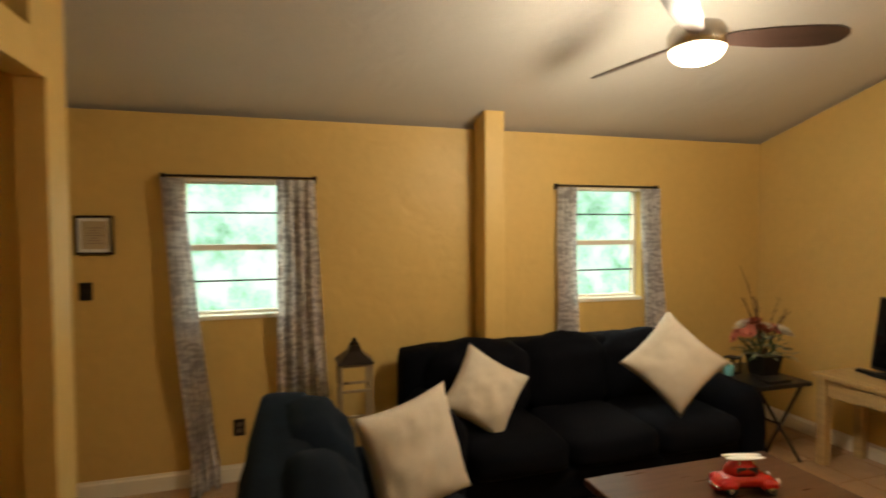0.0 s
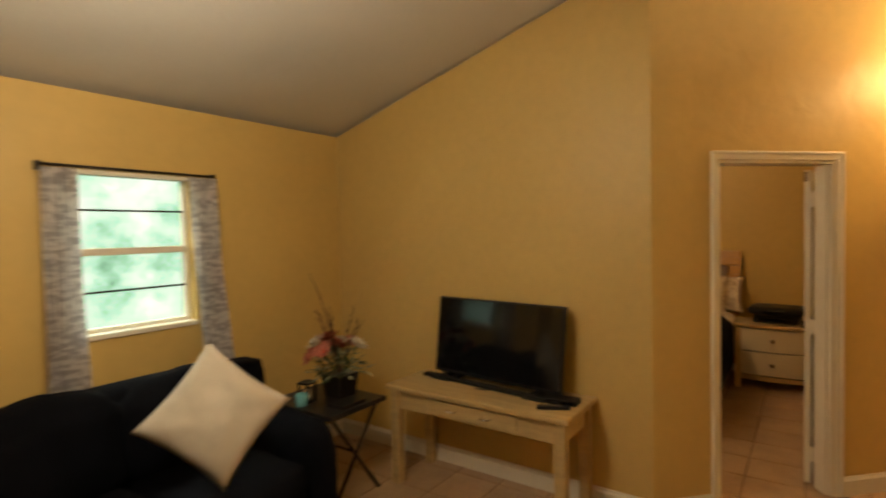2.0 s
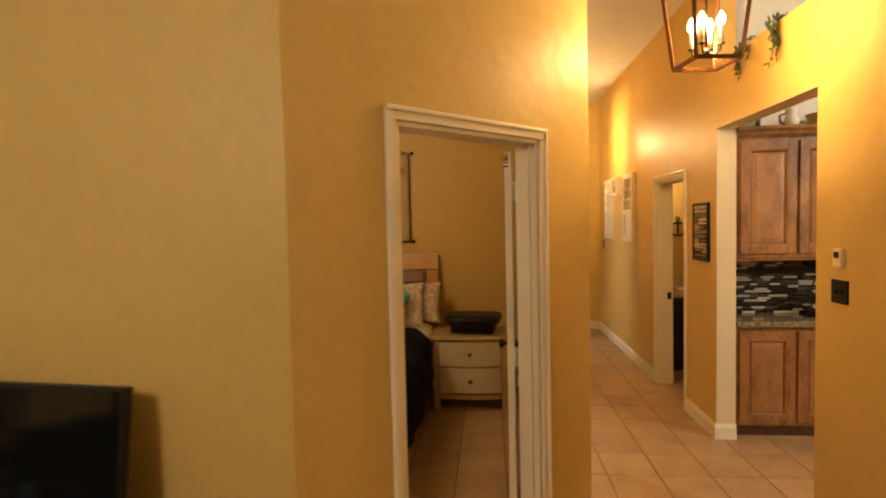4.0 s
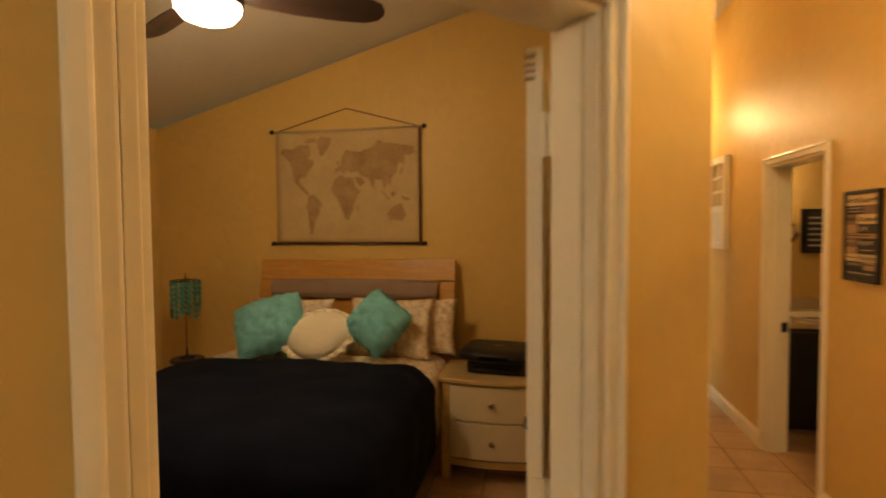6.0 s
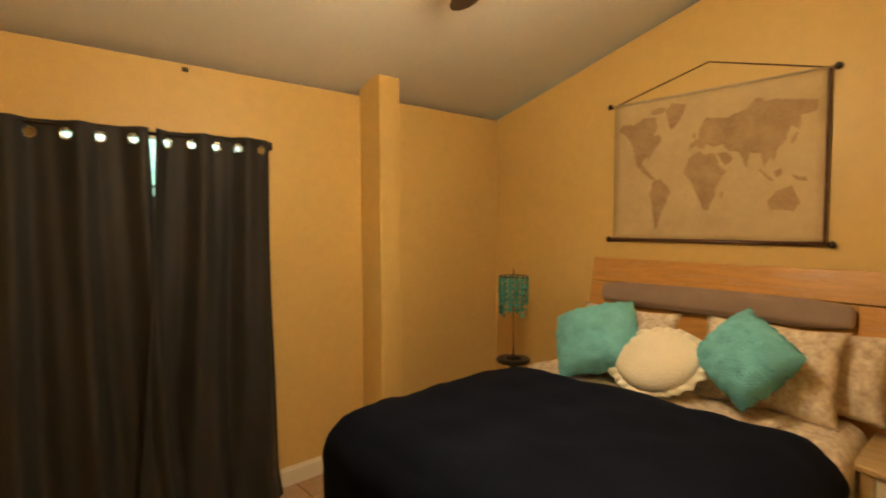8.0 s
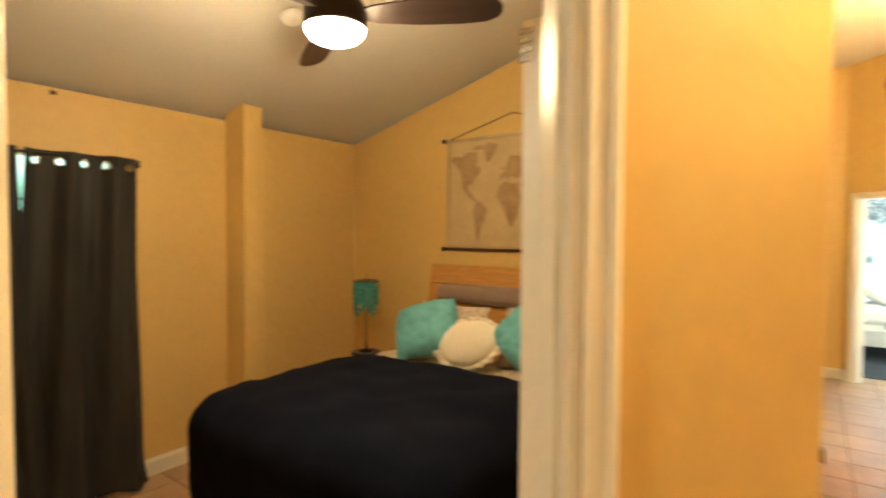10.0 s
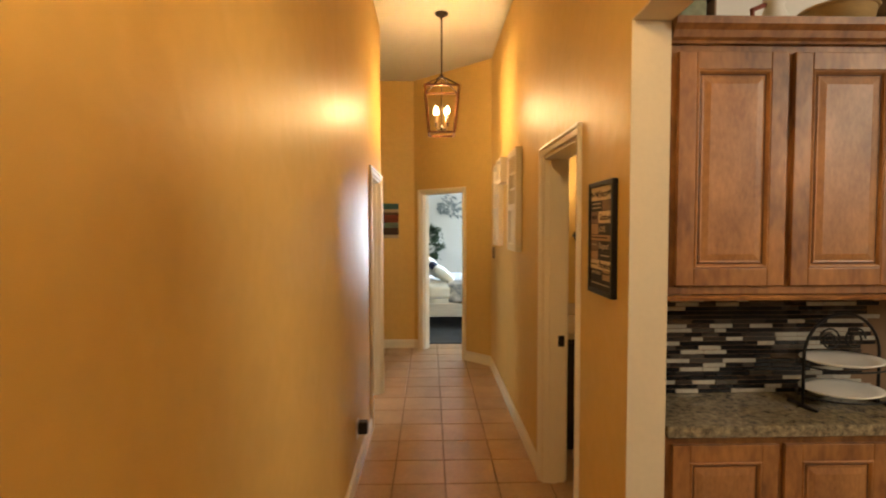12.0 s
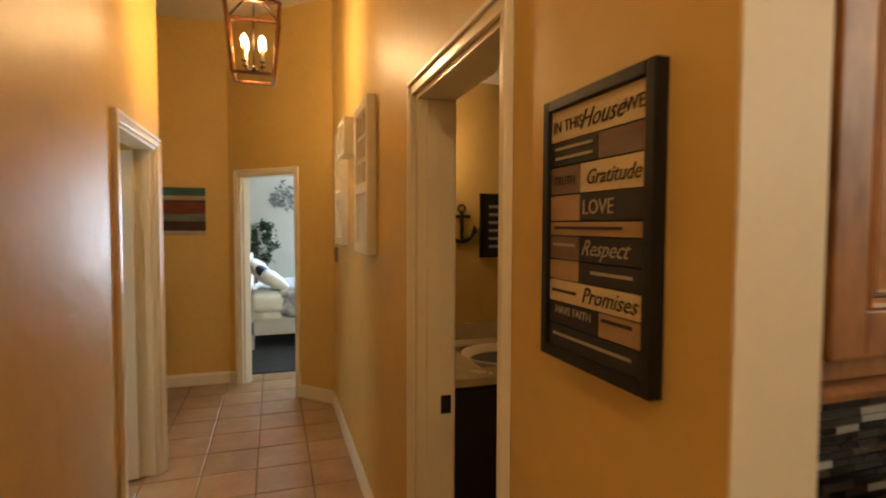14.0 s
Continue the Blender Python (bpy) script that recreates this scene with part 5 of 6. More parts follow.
pillow(pose(7.34, 1.27, 0.92, -14, 0, -90), 0.60, 0.40, 0.16, FLORAL, FS, 13, "pillow", "pillow", "bed pillows")
TP = "fluffy teal square cushion on the bed"
pillow(pose(7.0, 2.22, 0.96, -34, 0, -84), 0.50, 0.42, 0.24, TEAL, TP, 14, group="teal cushions", fluff=0.016, point=0.5, roll=-20, soft_corner=0.35)
pillow(pose(7.02, 1.455, 1.0, -30, 0, -98), 0.39, 0.38, 0.22, TEAL, TP, 15, group="teal cushions", fluff=0.016, point=0.5, roll=33, soft_corner=0.35)


def round_cushion():
    bm = bmesh.new()
    n, rg = 48, random.Random(3)
    for sg in (-1, 1):
        rings = []
        for k in range(9):
            q = k / 8
            ring = []
            for i in range(n):
                w = 2 * math.pi * i / n
                r = 0.165 * (0.04 + 0.96 * math.sin(q * math.pi / 2)) * (1 + 0.03 * math.sin(3 * w))
                y = sg * 0.075 * math.cos(q * math.pi / 2) ** 0.8
                ring.append(bm.verts.new((r * math.cos(w) * 1.1, y, 0.18 + r * math.sin(w))))
            rings.append(ring)
        for r0, r1 in zip(rings, rings[1:]):
            for i in range(n):
                bm.faces.new((r0[i], r0[(i + 1) % n], r1[(i + 1) % n], r1[i]))
        bm.faces.new(rings[0])
    t = thing("cushion", "round ivory cushion with a ruffled edge on the bed", "cushion", pose(6.87, 1.85, 0.76, -34, 0, -90) @ pose(0, 0, 0.18, 0, -13, 0) @ Matrix.Diagonal((1.2, 1.1, 0.98, 1)) @ Matrix.Translation((0, 0, -0.18)))
    part("pad", bm, IVORY, t, smooth=True)
    bm = bmesh.new()
    m = 140
    rows = []
    for q in range(4):
        row = []
        for i in range(m):
            w = 2 * math.pi * i / m
            r = 0.155 + 0.013 * q
            row.append(bm.verts.new((r * (1 + 0.035 * q / 3 * math.sin(19 * w + 2 * math.sin(3 * w))) * math.cos(w) * 1.1, 0.012 * (q / 3) * math.sin(22 * w + math.sin(5 * w)), 0.18 + r * math.sin(w))))
        rows.append(row)
    for r0, r1 in zip(rows, rows[1:]):
        for i in range(m):
            bm.faces.new((r0[i], r0[(i + 1) % m], r1[(i + 1) % m], r1[i]))
    ob = part("ruffle", bm, IVORY, t, smooth=True)
    ob.modifiers.new("thick", "SOLIDIFY").thickness = 0.004


round_cushion()


def printer():
    t = thing("printer", "low black inkjet printer on the nightstand", "printer", pose(7.20, 0.66, 0.66, 0, 0, -97) @ Matrix.Diagonal((1.06, 1.1, 1.15, 1)))
    box("body", -0.19, 0.19, -0.12, 0.14, 0.0, 0.088, BLACK, t, 0.03)
    bm = bmesh.new()
    soft_box(bm, -0.235, 0.235, -0.185, 0.16, 0.078, 0.15, 0.004, 8, 0.034)
    for v in bm.verts:
        v.co.y += 0.05 * (v.co.x / 0.235) ** 2 if v.co.y < 0 else 0.0
        if v.co.z > 0.11:
            v.co.z += 0.02 * v.co.y
    part("scanner_lid", bm, BLACK, t, "rounded black lid", True)
    box("control_panel", -0.09, 0.09, -0.192, -0.184, 0.10, 0.125, SCREEN, t, 0.003)
    box("paper_slot", -0.14, 0.14, -0.124, -0.119, 0.02, 0.05, SCREEN, t, 0.001)
    box("badge", -0.03, 0.03, -0.03, 0.0, 0.1525, 0.1545, GREYFAB, t, 0)


printer()


def corner_table():
    t = thing("corner_table", "small dark round table behind the bed", "table", pose(7.28, 3.08, 0))
    bm = bmesh.new()
    add_lathe(bm, [(0.02, 0.60), (0.115, 0.60), (0.125, 0.61), (0.125, 0.62), (0.115, 0.63), (0.01, 0.63)], seg=32)
    part("tabletop", bm, BLACKWOOD, t)
    bm = bmesh.new()
    add_lathe(bm, [(0.13, 0), (0.13, 0.02), (0.03, 0.05), (0.025, 0.3), (0.04, 0.4), (0.025, 0.6)], seg=20)
    part("pedestal", bm, BLACKWOOD, t, smooth=True)
    la = thing("table_lamp", "small table lamp with a shade of hanging teal shell squares", "lamp", pose(7.28, 3.08, 0.63))
    bm = bmesh.new()
    add_lathe(bm, [(0.06, 0), (0.06, 0.012), (0.010, 0.02), (0.004, 0.1), (0.004, 0.62), (0.002, 0.66)], seg=14)
    part("stand", bm, DARKMETAL, la, smooth=True)
    bm = bmesh.new()
    for z in (0.60,):
        add_tube(bm, [(0.105 * math.cos(w), 0.105 * math.sin(w), z) for w in [2 * math.pi * q / 20 for q in range(21)]], 0.004, 6)
        add_tube(bm, [(-0.105, 0, z), (0.105, 0, z)], 0.003, 6)
    part("shade_ring", bm, DARKMETAL, la)
    SHELL = mat("teal_shell", (0.02, 0.16, 0.15), 0.25, vary=0.4, scale=30, color2=(0.10, 0.36, 0.32))
    bm = bmesh.new()
    add_box(bm, -0.0175, 0.0175, -0.0012, 0.0012, -0.0175, 0.0175, 0.0006)
    first = None
    rg = random.Random(4)
    for i in range(14):
        w = 2 * math.pi * i / 14
        for k in range(5 + (i * 5) % 3):
            m = pose(0.105 * math.cos(w), 0.105 * math.sin(w), 0.575 - 0.041 * k, rg.uniform(-8, 8), 45, math.degrees(w) + 90 + rg.uniform(-20, 20))
            if first is None:
                ob = part("shell", bm, SHELL, la)
                first = ob.data
            else:
                ob = new("shell", first)
                ob.parent = la
            ob.matrix_local = m


corner_table()
tt = thing("smoke_detector", "round white smoke detector on the sloped ceiling", "smoke detector", pose(5.95, 2.35, rz(2.35) - 0.001, -15.9, 0, 0))
bm = bmesh.new()
add_lathe(bm, [(0.03, -0.035), (0.055, -0.03), (0.065, -0.012), (0.066, 0.0)], seg=24)
part("body", bm, WHITE, tt, smooth=True)
bm = bmesh.new()
add_lathe(bm, [(0.004, -0.039), (0.012, -0.038), (0.012, -0.034)], seg=12)
part("button", bm, TRIM, tt)

# ---- kitchen ----


def raised_door(parent, y0, y1, z0, z1, x, name="door"):
    """Frame-and-panel door facing west, with its front at x."""
    d = box(name, x + 0.013, x + 0.02, y0 + 0.002, y1 - 0.002, z0 + 0.002, z1 - 0.002, CHERRY, parent, 0.001)
    w = 0.064
    for ya, yb in ((y0, y0 + w), (y1 - w, y1)):
        box("stile", x, x + 0.0128, ya, yb, z0, z1, CHERRY, d, 0.004)
    for za, zb in ((z0, z0 + w), (z1 - w, z1)):
        box("rail", x, x + 0.0128, y0 + w + 0.0005, y1 - w - 0.0005, za, zb, CHERRY, d, 0.004)
    bm = bmesh.new()
    ya, yb, za, zb = y0 + w, y1 - w, z0 + w, z1 - w
    loops = []
    for inset, dep in ((0.0, 0.012), (0.0, 0.001), (0.004, -0.003), (0.009, -0.001), (0.014, 0.007), (0.019, 0.009), (0.022, 0.004), (0.027, 0.005), (0.05, 0.0005)):
        loops.append([bm.verts.new((x + dep, yy, zz)) for yy, zz in ((ya + inset, za + inset), (yb - inset, za + inset), (yb - inset, zb - inset), (ya + inset, zb - inset))])
    for q0, q1 in zip(loops, loops[1:]):
        for i in range(4):
            bm.faces.new((q0[i], q0[(i + 1) % 4], q1[(i + 1) % 4], q1[i]))
    bm.faces.new(loops[-1])
    part("raised_panel", bm, CHERRY_PALE, d)
    # dark glaze left in the groove of the moulding
    bm = bmesh.new()
    e = 0.0165
    for p, q in (((ya + e, za + e), (yb - e, za + e)), ((yb - e, za + e), (yb - e, zb - e)), ((yb - e, zb - e), (ya + e, zb - e)), ((ya + e, zb - e), (ya + e, za + e))):
        add_tube(bm, [(x + 0.0075, *p), (x + 0.0075, *q)], 0.002, 6)
    part("glaze_line", bm, DARKWOOD, d)
    return d


def cabinet(y0, y1, z0, z1, depth, label, upper, door_z):
    x = 6.45
    t = thing("kitchen_cabinet", label, "cabinet", None, "kitchen wall cabinets" if upper else "kitchen base cabinets")
    body = box("body", x, x + depth, y1, y0, z0, z1, CHERRY, t, 0.003)
    n = 2
    w = (y0 - y1 - 0.082) / n
    for i in range(n):
        a = y0 - 0.03 - i * (w + 0.022)
        raised_door(t, a - w, a, door_z[0], door_z[1], x - 0.021)
    if not upper:
        box("toe_kick", x + 0.04, x + depth, y1, y0, 0.0, z0 - 0.001, DARKWOOD, t, 0)
    return t


KA, KB, KC = -1.336, -2.21, -3.085
for a, b in ((KA, KB), (KB - 0.001, KC)):
    cabinet(a, b, 0.09, 0.845, 0.345, "stained maple base cabinet with raised-panel doors", False, (0.12, 0.815))
    cabinet(a, b, 1.365, 2.3345, 0.32, "stained maple wall cabinet with raised-panel doors", True, (1.398, 2.231))


def moulding(name, y0, y1, prof, material, label):
    bm = bmesh.new()
    v0 = [bm.verts.new((x, y0, z)) for x, z in prof]
    v1 = [bm.verts.new((x, y1, z)) for x, z in prof]
    k = len(prof)
    for i in range(k):
        bm.faces.new((v0[i], v0[(i + 1) % k], v1[(i + 1) % k], v1[i]))
    bm.faces.new(v0)
    bm.faces.new(v1[::-1])
    return tagged(part(name, bm, material), label, "moulding")


moulding("crown_moulding", KA, KC, [(6.449, 2.258), (6.43, 2.258), (6.427, 2.266), (6.414, 2.274), (6.407, 2.296), (6.387, 2.312), (6.382, 2.335), (6.46, 2.335)], CHERRY, "stained maple crown moulding on the wall cabinets")
moulding("light_rail", KA, KC, [(6.435, 1.362), (6.425, 1.355), (6.43, 1.345), (6.46, 1.345), (6.46, 1.362)], CHERRY, "stained maple light rail under the wall cabinets")
bm = bmesh.new()
add_box(bm, 6.405, 6.795, KC, KA, 0.850, 0.893, 0.008)
tagged(part("worktop", bm, GRANITE), "speckled brown granite worktop with a polished edge", "worktop")


def plate_stand():
    t = thing("tiered_plate_stand", "black iron scroll stand holding two white plates on the worktop", "plate stand", pose(6.62, -2.14, 0.893, 0, 0, 6))
    IRON = BLACK
    r = 0.17
    bm = bmesh.new()
    arc = [(0, r * math.cos(w), 0.20 + 0.17 * math.sin(w)) for w in [math.pi * q / 18 for q in range(19)]]
    add_tube(bm, [(0, r, 0.0)] + arc + [(0, -r, 0.0)], 0.006, 8)
    part("hoop", bm, IRON, t, smooth=True)
    for s in (-1, 1):
        bm = bmesh.new()
        pts = []
        for q in range(26):
            w = q / 25 * 3.6 * math.pi
            rr = 0.05 * (1 - q / 34)
            pts.append((0, s * (0.055 + rr * math.cos(w)), 0.265 + rr * math.sin(w)))
        add_tube(bm, pts, 0.004, 6)
        part("scroll", bm, IRON, t, smooth=True)
        bm = bmesh.new()
        add_tube(bm, [(0.07, s * r, 0.006), (-0.07, s * r, 0.006)], 0.006, 8)
        part("foot", bm, IRON, t, smooth=True)
    for z in (0.045, 0.165):
        bm = bmesh.new()
        add_tube(bm, [((r - 0.01) * 0.8 * math.cos(w), (r - 0.004) * math.sin(w), z) for w in [2 * math.pi * q / 28 for q in range(29)]], 0.004, 6)
        part("ring", bm, IRON, t, smooth=True)
        bm = bmesh.new()
        add_lathe(bm, [(0.01, 0.004), (0.09, 0.004), (0.13, 0.012), (0.155, 0.022), (0.153, 0.026), (0.12, 0.018), (0.08, 0.010), (0.01, 0.010)], pose(0, 0, z) @ Matrix.Diagonal((0.85, 1, 1, 1)), 36)
        part("plate", bm, WHITE, t, "white ceramic plate", True)


plate_stand()
# things on top of the wall cabinets
TOPZ = 2.336
tt = thing("enamel_tin", "pale green tin box with a black handle on the cabinet", "tin", pose(6.60, -1.47, TOPZ))
box("body", -0.06, 0.06, -0.05, 0.05, 0, 0.12, PALEGREEN, tt, 0.008)
bm = bmesh.new()
add_tube(bm, [(0, -0.03, 0.118), (0, -0.03, 0.145), (0, 0.03, 0.145), (0, 0.03, 0.118)], 0.005)
part("handle", bm, BLACK, tt, smooth=True)
tt = thing("wine_rack", "grey metal rack standing on the cabinet", "rack", pose(6.66, -1.57, TOPZ))
for y in (-0.02, 0.02):
    box("upright", -0.05, 0.05, y - 0.004, y + 0.004, 0, 0.42, GREYFAB, tt, 0.002)
for z in (0.06, 0.16, 0.26, 0.36):
    box("shelf", -0.05, 0.05, -0.016, 0.016, z, z + 0.03, DARKMETAL, tt, 0.003)
tt = thing("pitcher", "small white pitcher with a dark red handle on the cabinet", "pitcher", pose(6.58, -1.80, TOPZ))
bm = bmesh.new()
add_lathe(bm, [(0.035, 0), (0.05, 0.02), (0.052, 0.06), (0.032, 0.11), (0.042, 0.15), (0.038, 0.15), (0.028, 0.11), (0.045, 0.06), (0.03, 0.01)], seg=24)
part("body", bm, WHITE, tt, smooth=True)
bm = bmesh.new()
add_tube(bm, [(0, 0.035, 0.12), (0, 0.085, 0.10), (0, 0.08, 0.05), (0, 0.048, 0.04)], 0.009)
part("handle", bm, RUST, tt, smooth=True)
tt = thing("basket", "pale oval wicker basket on the cabinet", "basket", pose(6.60, -2.06, TOPZ))
bm = bmesh.new()
add_lathe(bm, [(0.08, 0), (0.11, 0.01), (0.125, 0.10), (0.13, 0.105), (0.118, 0.10), (0.10, 0.02)], seg=30)
part("body", bm, PINE, tt, smooth=True)
bm = bmesh.new()
add_tube(bm, [(0.126 * math.cos(w), 0.126 * math.sin(w), 0.104 + 0.002 * math.sin(30 * w)) for w in [2 * math.pi * q / 60 for q in range(61)]], 0.008, 6)
part("rim", bm, PINE, tt, smooth=True)
tt = thing("stock_pot", "grey enamel pot with lid on the cabinet", "pot", pose(6.60, -2.34, TOPZ))
bm = bmesh.new()
add_lathe(bm, [(0.11, 0), (0.12, 0.01), (0.125, 0.14), (0.13, 0.145), (0.12, 0.145)], seg=30)
part("body", bm, GREYFAB, tt, smooth=True)
bm = bmesh.new()
add_lathe(bm, [(0.128, 0.146), (0.10, 0.17), (0.03, 0.185), (0.015, 0.19), (0.022, 0.21), (0.004, 0.215)], seg=30)
part("lid", bm, GREYFAB, tt, smooth=True)


def ivy(x, seed, span, drop):
    rg = random.Random(seed)
    t = thing("ivy_garland", "trailing green artificial ivy on the wall ledge", "plant", pose(x, HALL_S - 0.02, LEDGE), group="ledge greenery")
    for k in range(4):
        x0 = rg.uniform(-span, span)
        L = rg.uniform(0.4, 1.0) * drop
        pts = [(x0, -0.06, 0.01), (x0 + rg.uniform(-.03, .03), 0.0, 0.035), (x0 + rg.uniform(-.05, .05), 0.05, 0.0)]
        n = 5
        for i in range(1, n + 1):
            pts.append((pts[-1][0] + rg.uniform(-.04, .04), 0.045 + rg.uniform(-.008, .012), -L * i / n))
        bm = bmesh.new()
        add_tube(bm, pts, 0.003, 5)
        part("vine", bm, TWIG, t)
        bm = bmesh.new()
        for i in range(22):
            s = rg.uniform(0, len(pts) - 1.001)
            j = int(s)
            p = Vector(pts[j]).lerp(Vector(pts[j + 1]), s - j)
            d = rnd_dir(rg)
            d.y = abs(d.y) * 0.6
            d.z -= 0.35
            leaf_mesh(bm, p, d, Vector((0, 1, 0)), rg.uniform(0.03, 0.05), rg.uniform(0.018, 0.03))
        part("leaves", bm, GREEN, t)
    return t


ivy(5.62, 1, 0.05, 0.26)
ivy(5.95, 2, 0.05, 0.20)

# ---- hall ----


def words(parent, text, x, z, size, material, y=-0.0165, name="lettering", slant=0.0):
    c = bpy.data.curves.new(name, "FONT")
    c.body, c.size, c.align_x, c.resolution_u, c.shear = text, size, "CENTER", 2, slant
    c.extrude = 0.0006
    tmp = bpy.data.objects.new("tmp_text", c)
    me = bpy.data.meshes.new_from_object(tmp)
    bpy.data.objects.remove(tmp)
    me.materials.clear()
    me.materials.append(material)
    ob = new(name, me)
    ob.parent = parent
    ob.matrix_local = pose(x, y, z, 90, 0, 0)
    return ob


INK = mat("black_ink", (0.03, 0.022, 0.018), 0.8, vary=0.1)
CHALK = mat("pale_ink", (0.42, 0.36, 0.27), 0.8, vary=0.1)
PLANK_A = mat("cream_plank", (0.68, 0.55, 0.34), 0.7, vary=0.15, stretch=(2, 9, 9))
PLANK_B = mat("charcoal_plank", (0.02, 0.02, 0.026), 0.75, vary=0.2, stretch=(2, 9, 9))
PLANK_C = mat("taupe_plank", (0.22, 0.14, 0.10), 0.7, vary=0.2, stretch=(2, 9, 9))
PLANK_D = mat("tan_plank", (0.42, 0.27, 0.15), 0.7, vary=0.15, stretch=(2, 9, 9))


def house_sign():
    x1, x0, z0, z1 = 6.822, 6.526, 1.336, 1.795
    W, H = x1 - x0, z1 - z0
    t = thing("word_sign", "black framed wooden sign with planks of house-rule lettering", "sign", pose(x1, HALL_S, z0, 0, 0, 180))
    b = 0.02
    for xa, xb, za, zb in ((0, b, 0, H), (W - b, W, 0, H), (b, W - b, 0, b), (b, W - b, H - b, H)):
        box("frame", xa, xb, -0.023, 0, za, zb, BLACK, t, 0.003)
    box("backing", b, W - b, -0.008, -0.001, b, H - b, PLANK_B, t, 0)
    rows = [(0.868, 1.0, [(0, 1, PLANK_A)]), (0.765, 0.865, [(0, 0.55, PLANK_B), (0.555, 1, PLANK_C)]),
            (0.645, 0.762, [(0, 0.36, PLANK_C), (0.365, 1, PLANK_A)]), (0.535, 0.642, [(0, 0.36, PLANK_D), (0.365, 1, PLANK_B)]),
            (0.475, 0.532, [(0, 1, PLANK_D)]), (0.375, 0.472, [(0, 0.36, PLANK_C), (0.365, 1, PLANK_B)]),
            (0.29, 0.372, [(0, 0.36, PLANK_D), (0.365, 1, PLANK_B)]), (0.195, 0.287, [(0, 1, PLANK_A)]),
            (0.10, 0.192, [(0, 0.58, PLANK_B), (0.585, 1, PLANK_D)]), (0.0, 0.097, [(0, 1, PLANK_B)])]
    iw, ih = W - 2 * b, H - 2 * b
    for va, vb, cols in rows:
        for ua, ub, m in cols:
            box("plank", b + ua * iw, b + ub * iw, -0.0155, -0.0085, b + va * ih, b + vb * ih - 0.001, m, t, 0.001)

    def put(text, u, v, size, m, slant=0.0):
        words(t, text, b + u * iw, b + v * ih, size, m, slant=slant)
    put("IN THIS", 0.21, 0.905, 0.028, INK)
    put("House", 0.575, 0.895, 0.043, INK, 0.5)
    put("WE", 0.89, 0.905, 0.028, INK)
    put("TRUTH", 0.18, 0.685, 0.021, INK)
    put("Gratitude", 0.69, 0.675, 0.034, INK, 0.35)
    put("LOVE", 0.56, 0.56, 0.034, CHALK)
    put("Respect", 0.62, 0.40, 0.037, CHALK, 0.5)
    put("HAVE FAITH", 0.30, 0.145, 0.020, CHALK)
    put("Promises", 0.67, 0.215, 0.037, INK, 0.4)
    for u0, u1, v in ((0.06, 0.5, 0.83), (0.06, 0.5, 0.79), (0.06, 0.8, 0.50), (0.05, 0.32, 0.43), (0.5, 0.9, 0.33), (0.04, 0.34, 0.235), (0.62, 0.9, 0.16), (0.06, 0.9, 0.05)):
        m = INK if v in (0.50, 0.235, 0.16) else CHALK
        box("text_bar", b + u0 * iw, b + u1 * iw, -0.0172, -0.0158, b + v * ih, b + v * ih + 0.005, m, t, 0)


house_sign()


def stripe_art():
    y0, y1, z0, z1 = -0.075, 0.33, 1.465, 1.925
    t = thing("plank_art", "wall art of horizontal painted wooden planks in teal, rust and brown", "wall art", pose(E1.x, y1, z0, 0, 0, -90))
    W, H = y1 - y0, z1 - z0
    box("backing", 0.01, W - 0.01, -0.012, 0, 0.01, H - 0.01, DARKWOOD, t, 0)
    cols = [("cream", (0.55, 0.48, 0.36), 0.10), ("dark_brown", (0.05, 0.02, 0.015), 0.20), ("sage", (0.14, 0.20, 0.16), 0.15), ("rust", (0.20, 0.035, 0.02), 0.22),
            ("umber", (0.10, 0.045, 0.025), 0.07), ("sand", (0.50, 0.40, 0.26), 0.09), ("teal", (0.03, 0.13, 0.13), 0.17)]
    z = 0
    for nm, c, f in cols:
        box("plank", 0, W, -0.03, -0.0125, z, z + H * f - 0.003, mat(nm + "_plank_paint", c, 0.7, vary=0.25, stretch=(2, 9, 9)), t, 0.003)
        z += H * f


stripe_art()


def shutter(x0, x1, z0, z1):
    """Old white cabinet-door panel used as wall decor."""
    W, H = x1 - x0, z1 - z0
    t = thing("wall_shutter", "whitewashed wooden window frame hung as wall decor", "wall decor", pose(x1, HALL_S, z0, 0, 0, 180), group="hall wall decor")
    f = 0.055
    d0 = -0.05
    for xa, xb, za, zb in ((0, f, 0, H), (W - f, W, 0, H), (f, W - f, 0, f), (f, W - f, H - f, H), (f, W - f, H * 0.40, H * 0.40 + f)):
        box("rail", xa, xb, d0, -0.002, za, zb, TRIM, t, 0.005)
    box("panel", f, W - f, -0.028, -0.012, f, H * 0.40, TRIM, t, 0.004)
    top0 = H * 0.40 + f
    for k in (1, 2):
        z = top0 + (H - f - top0) * k / 3
        box("muntin", f, W - f, d0 + 0.012, -0.012, z - 0.009, z + 0.009, TRIM, t, 0.003)
    box("muntin", W / 2 - 0.009, W / 2 + 0.009, d0 + 0.014, -0.012, top0, H - f, TRIM, t, 0.003)


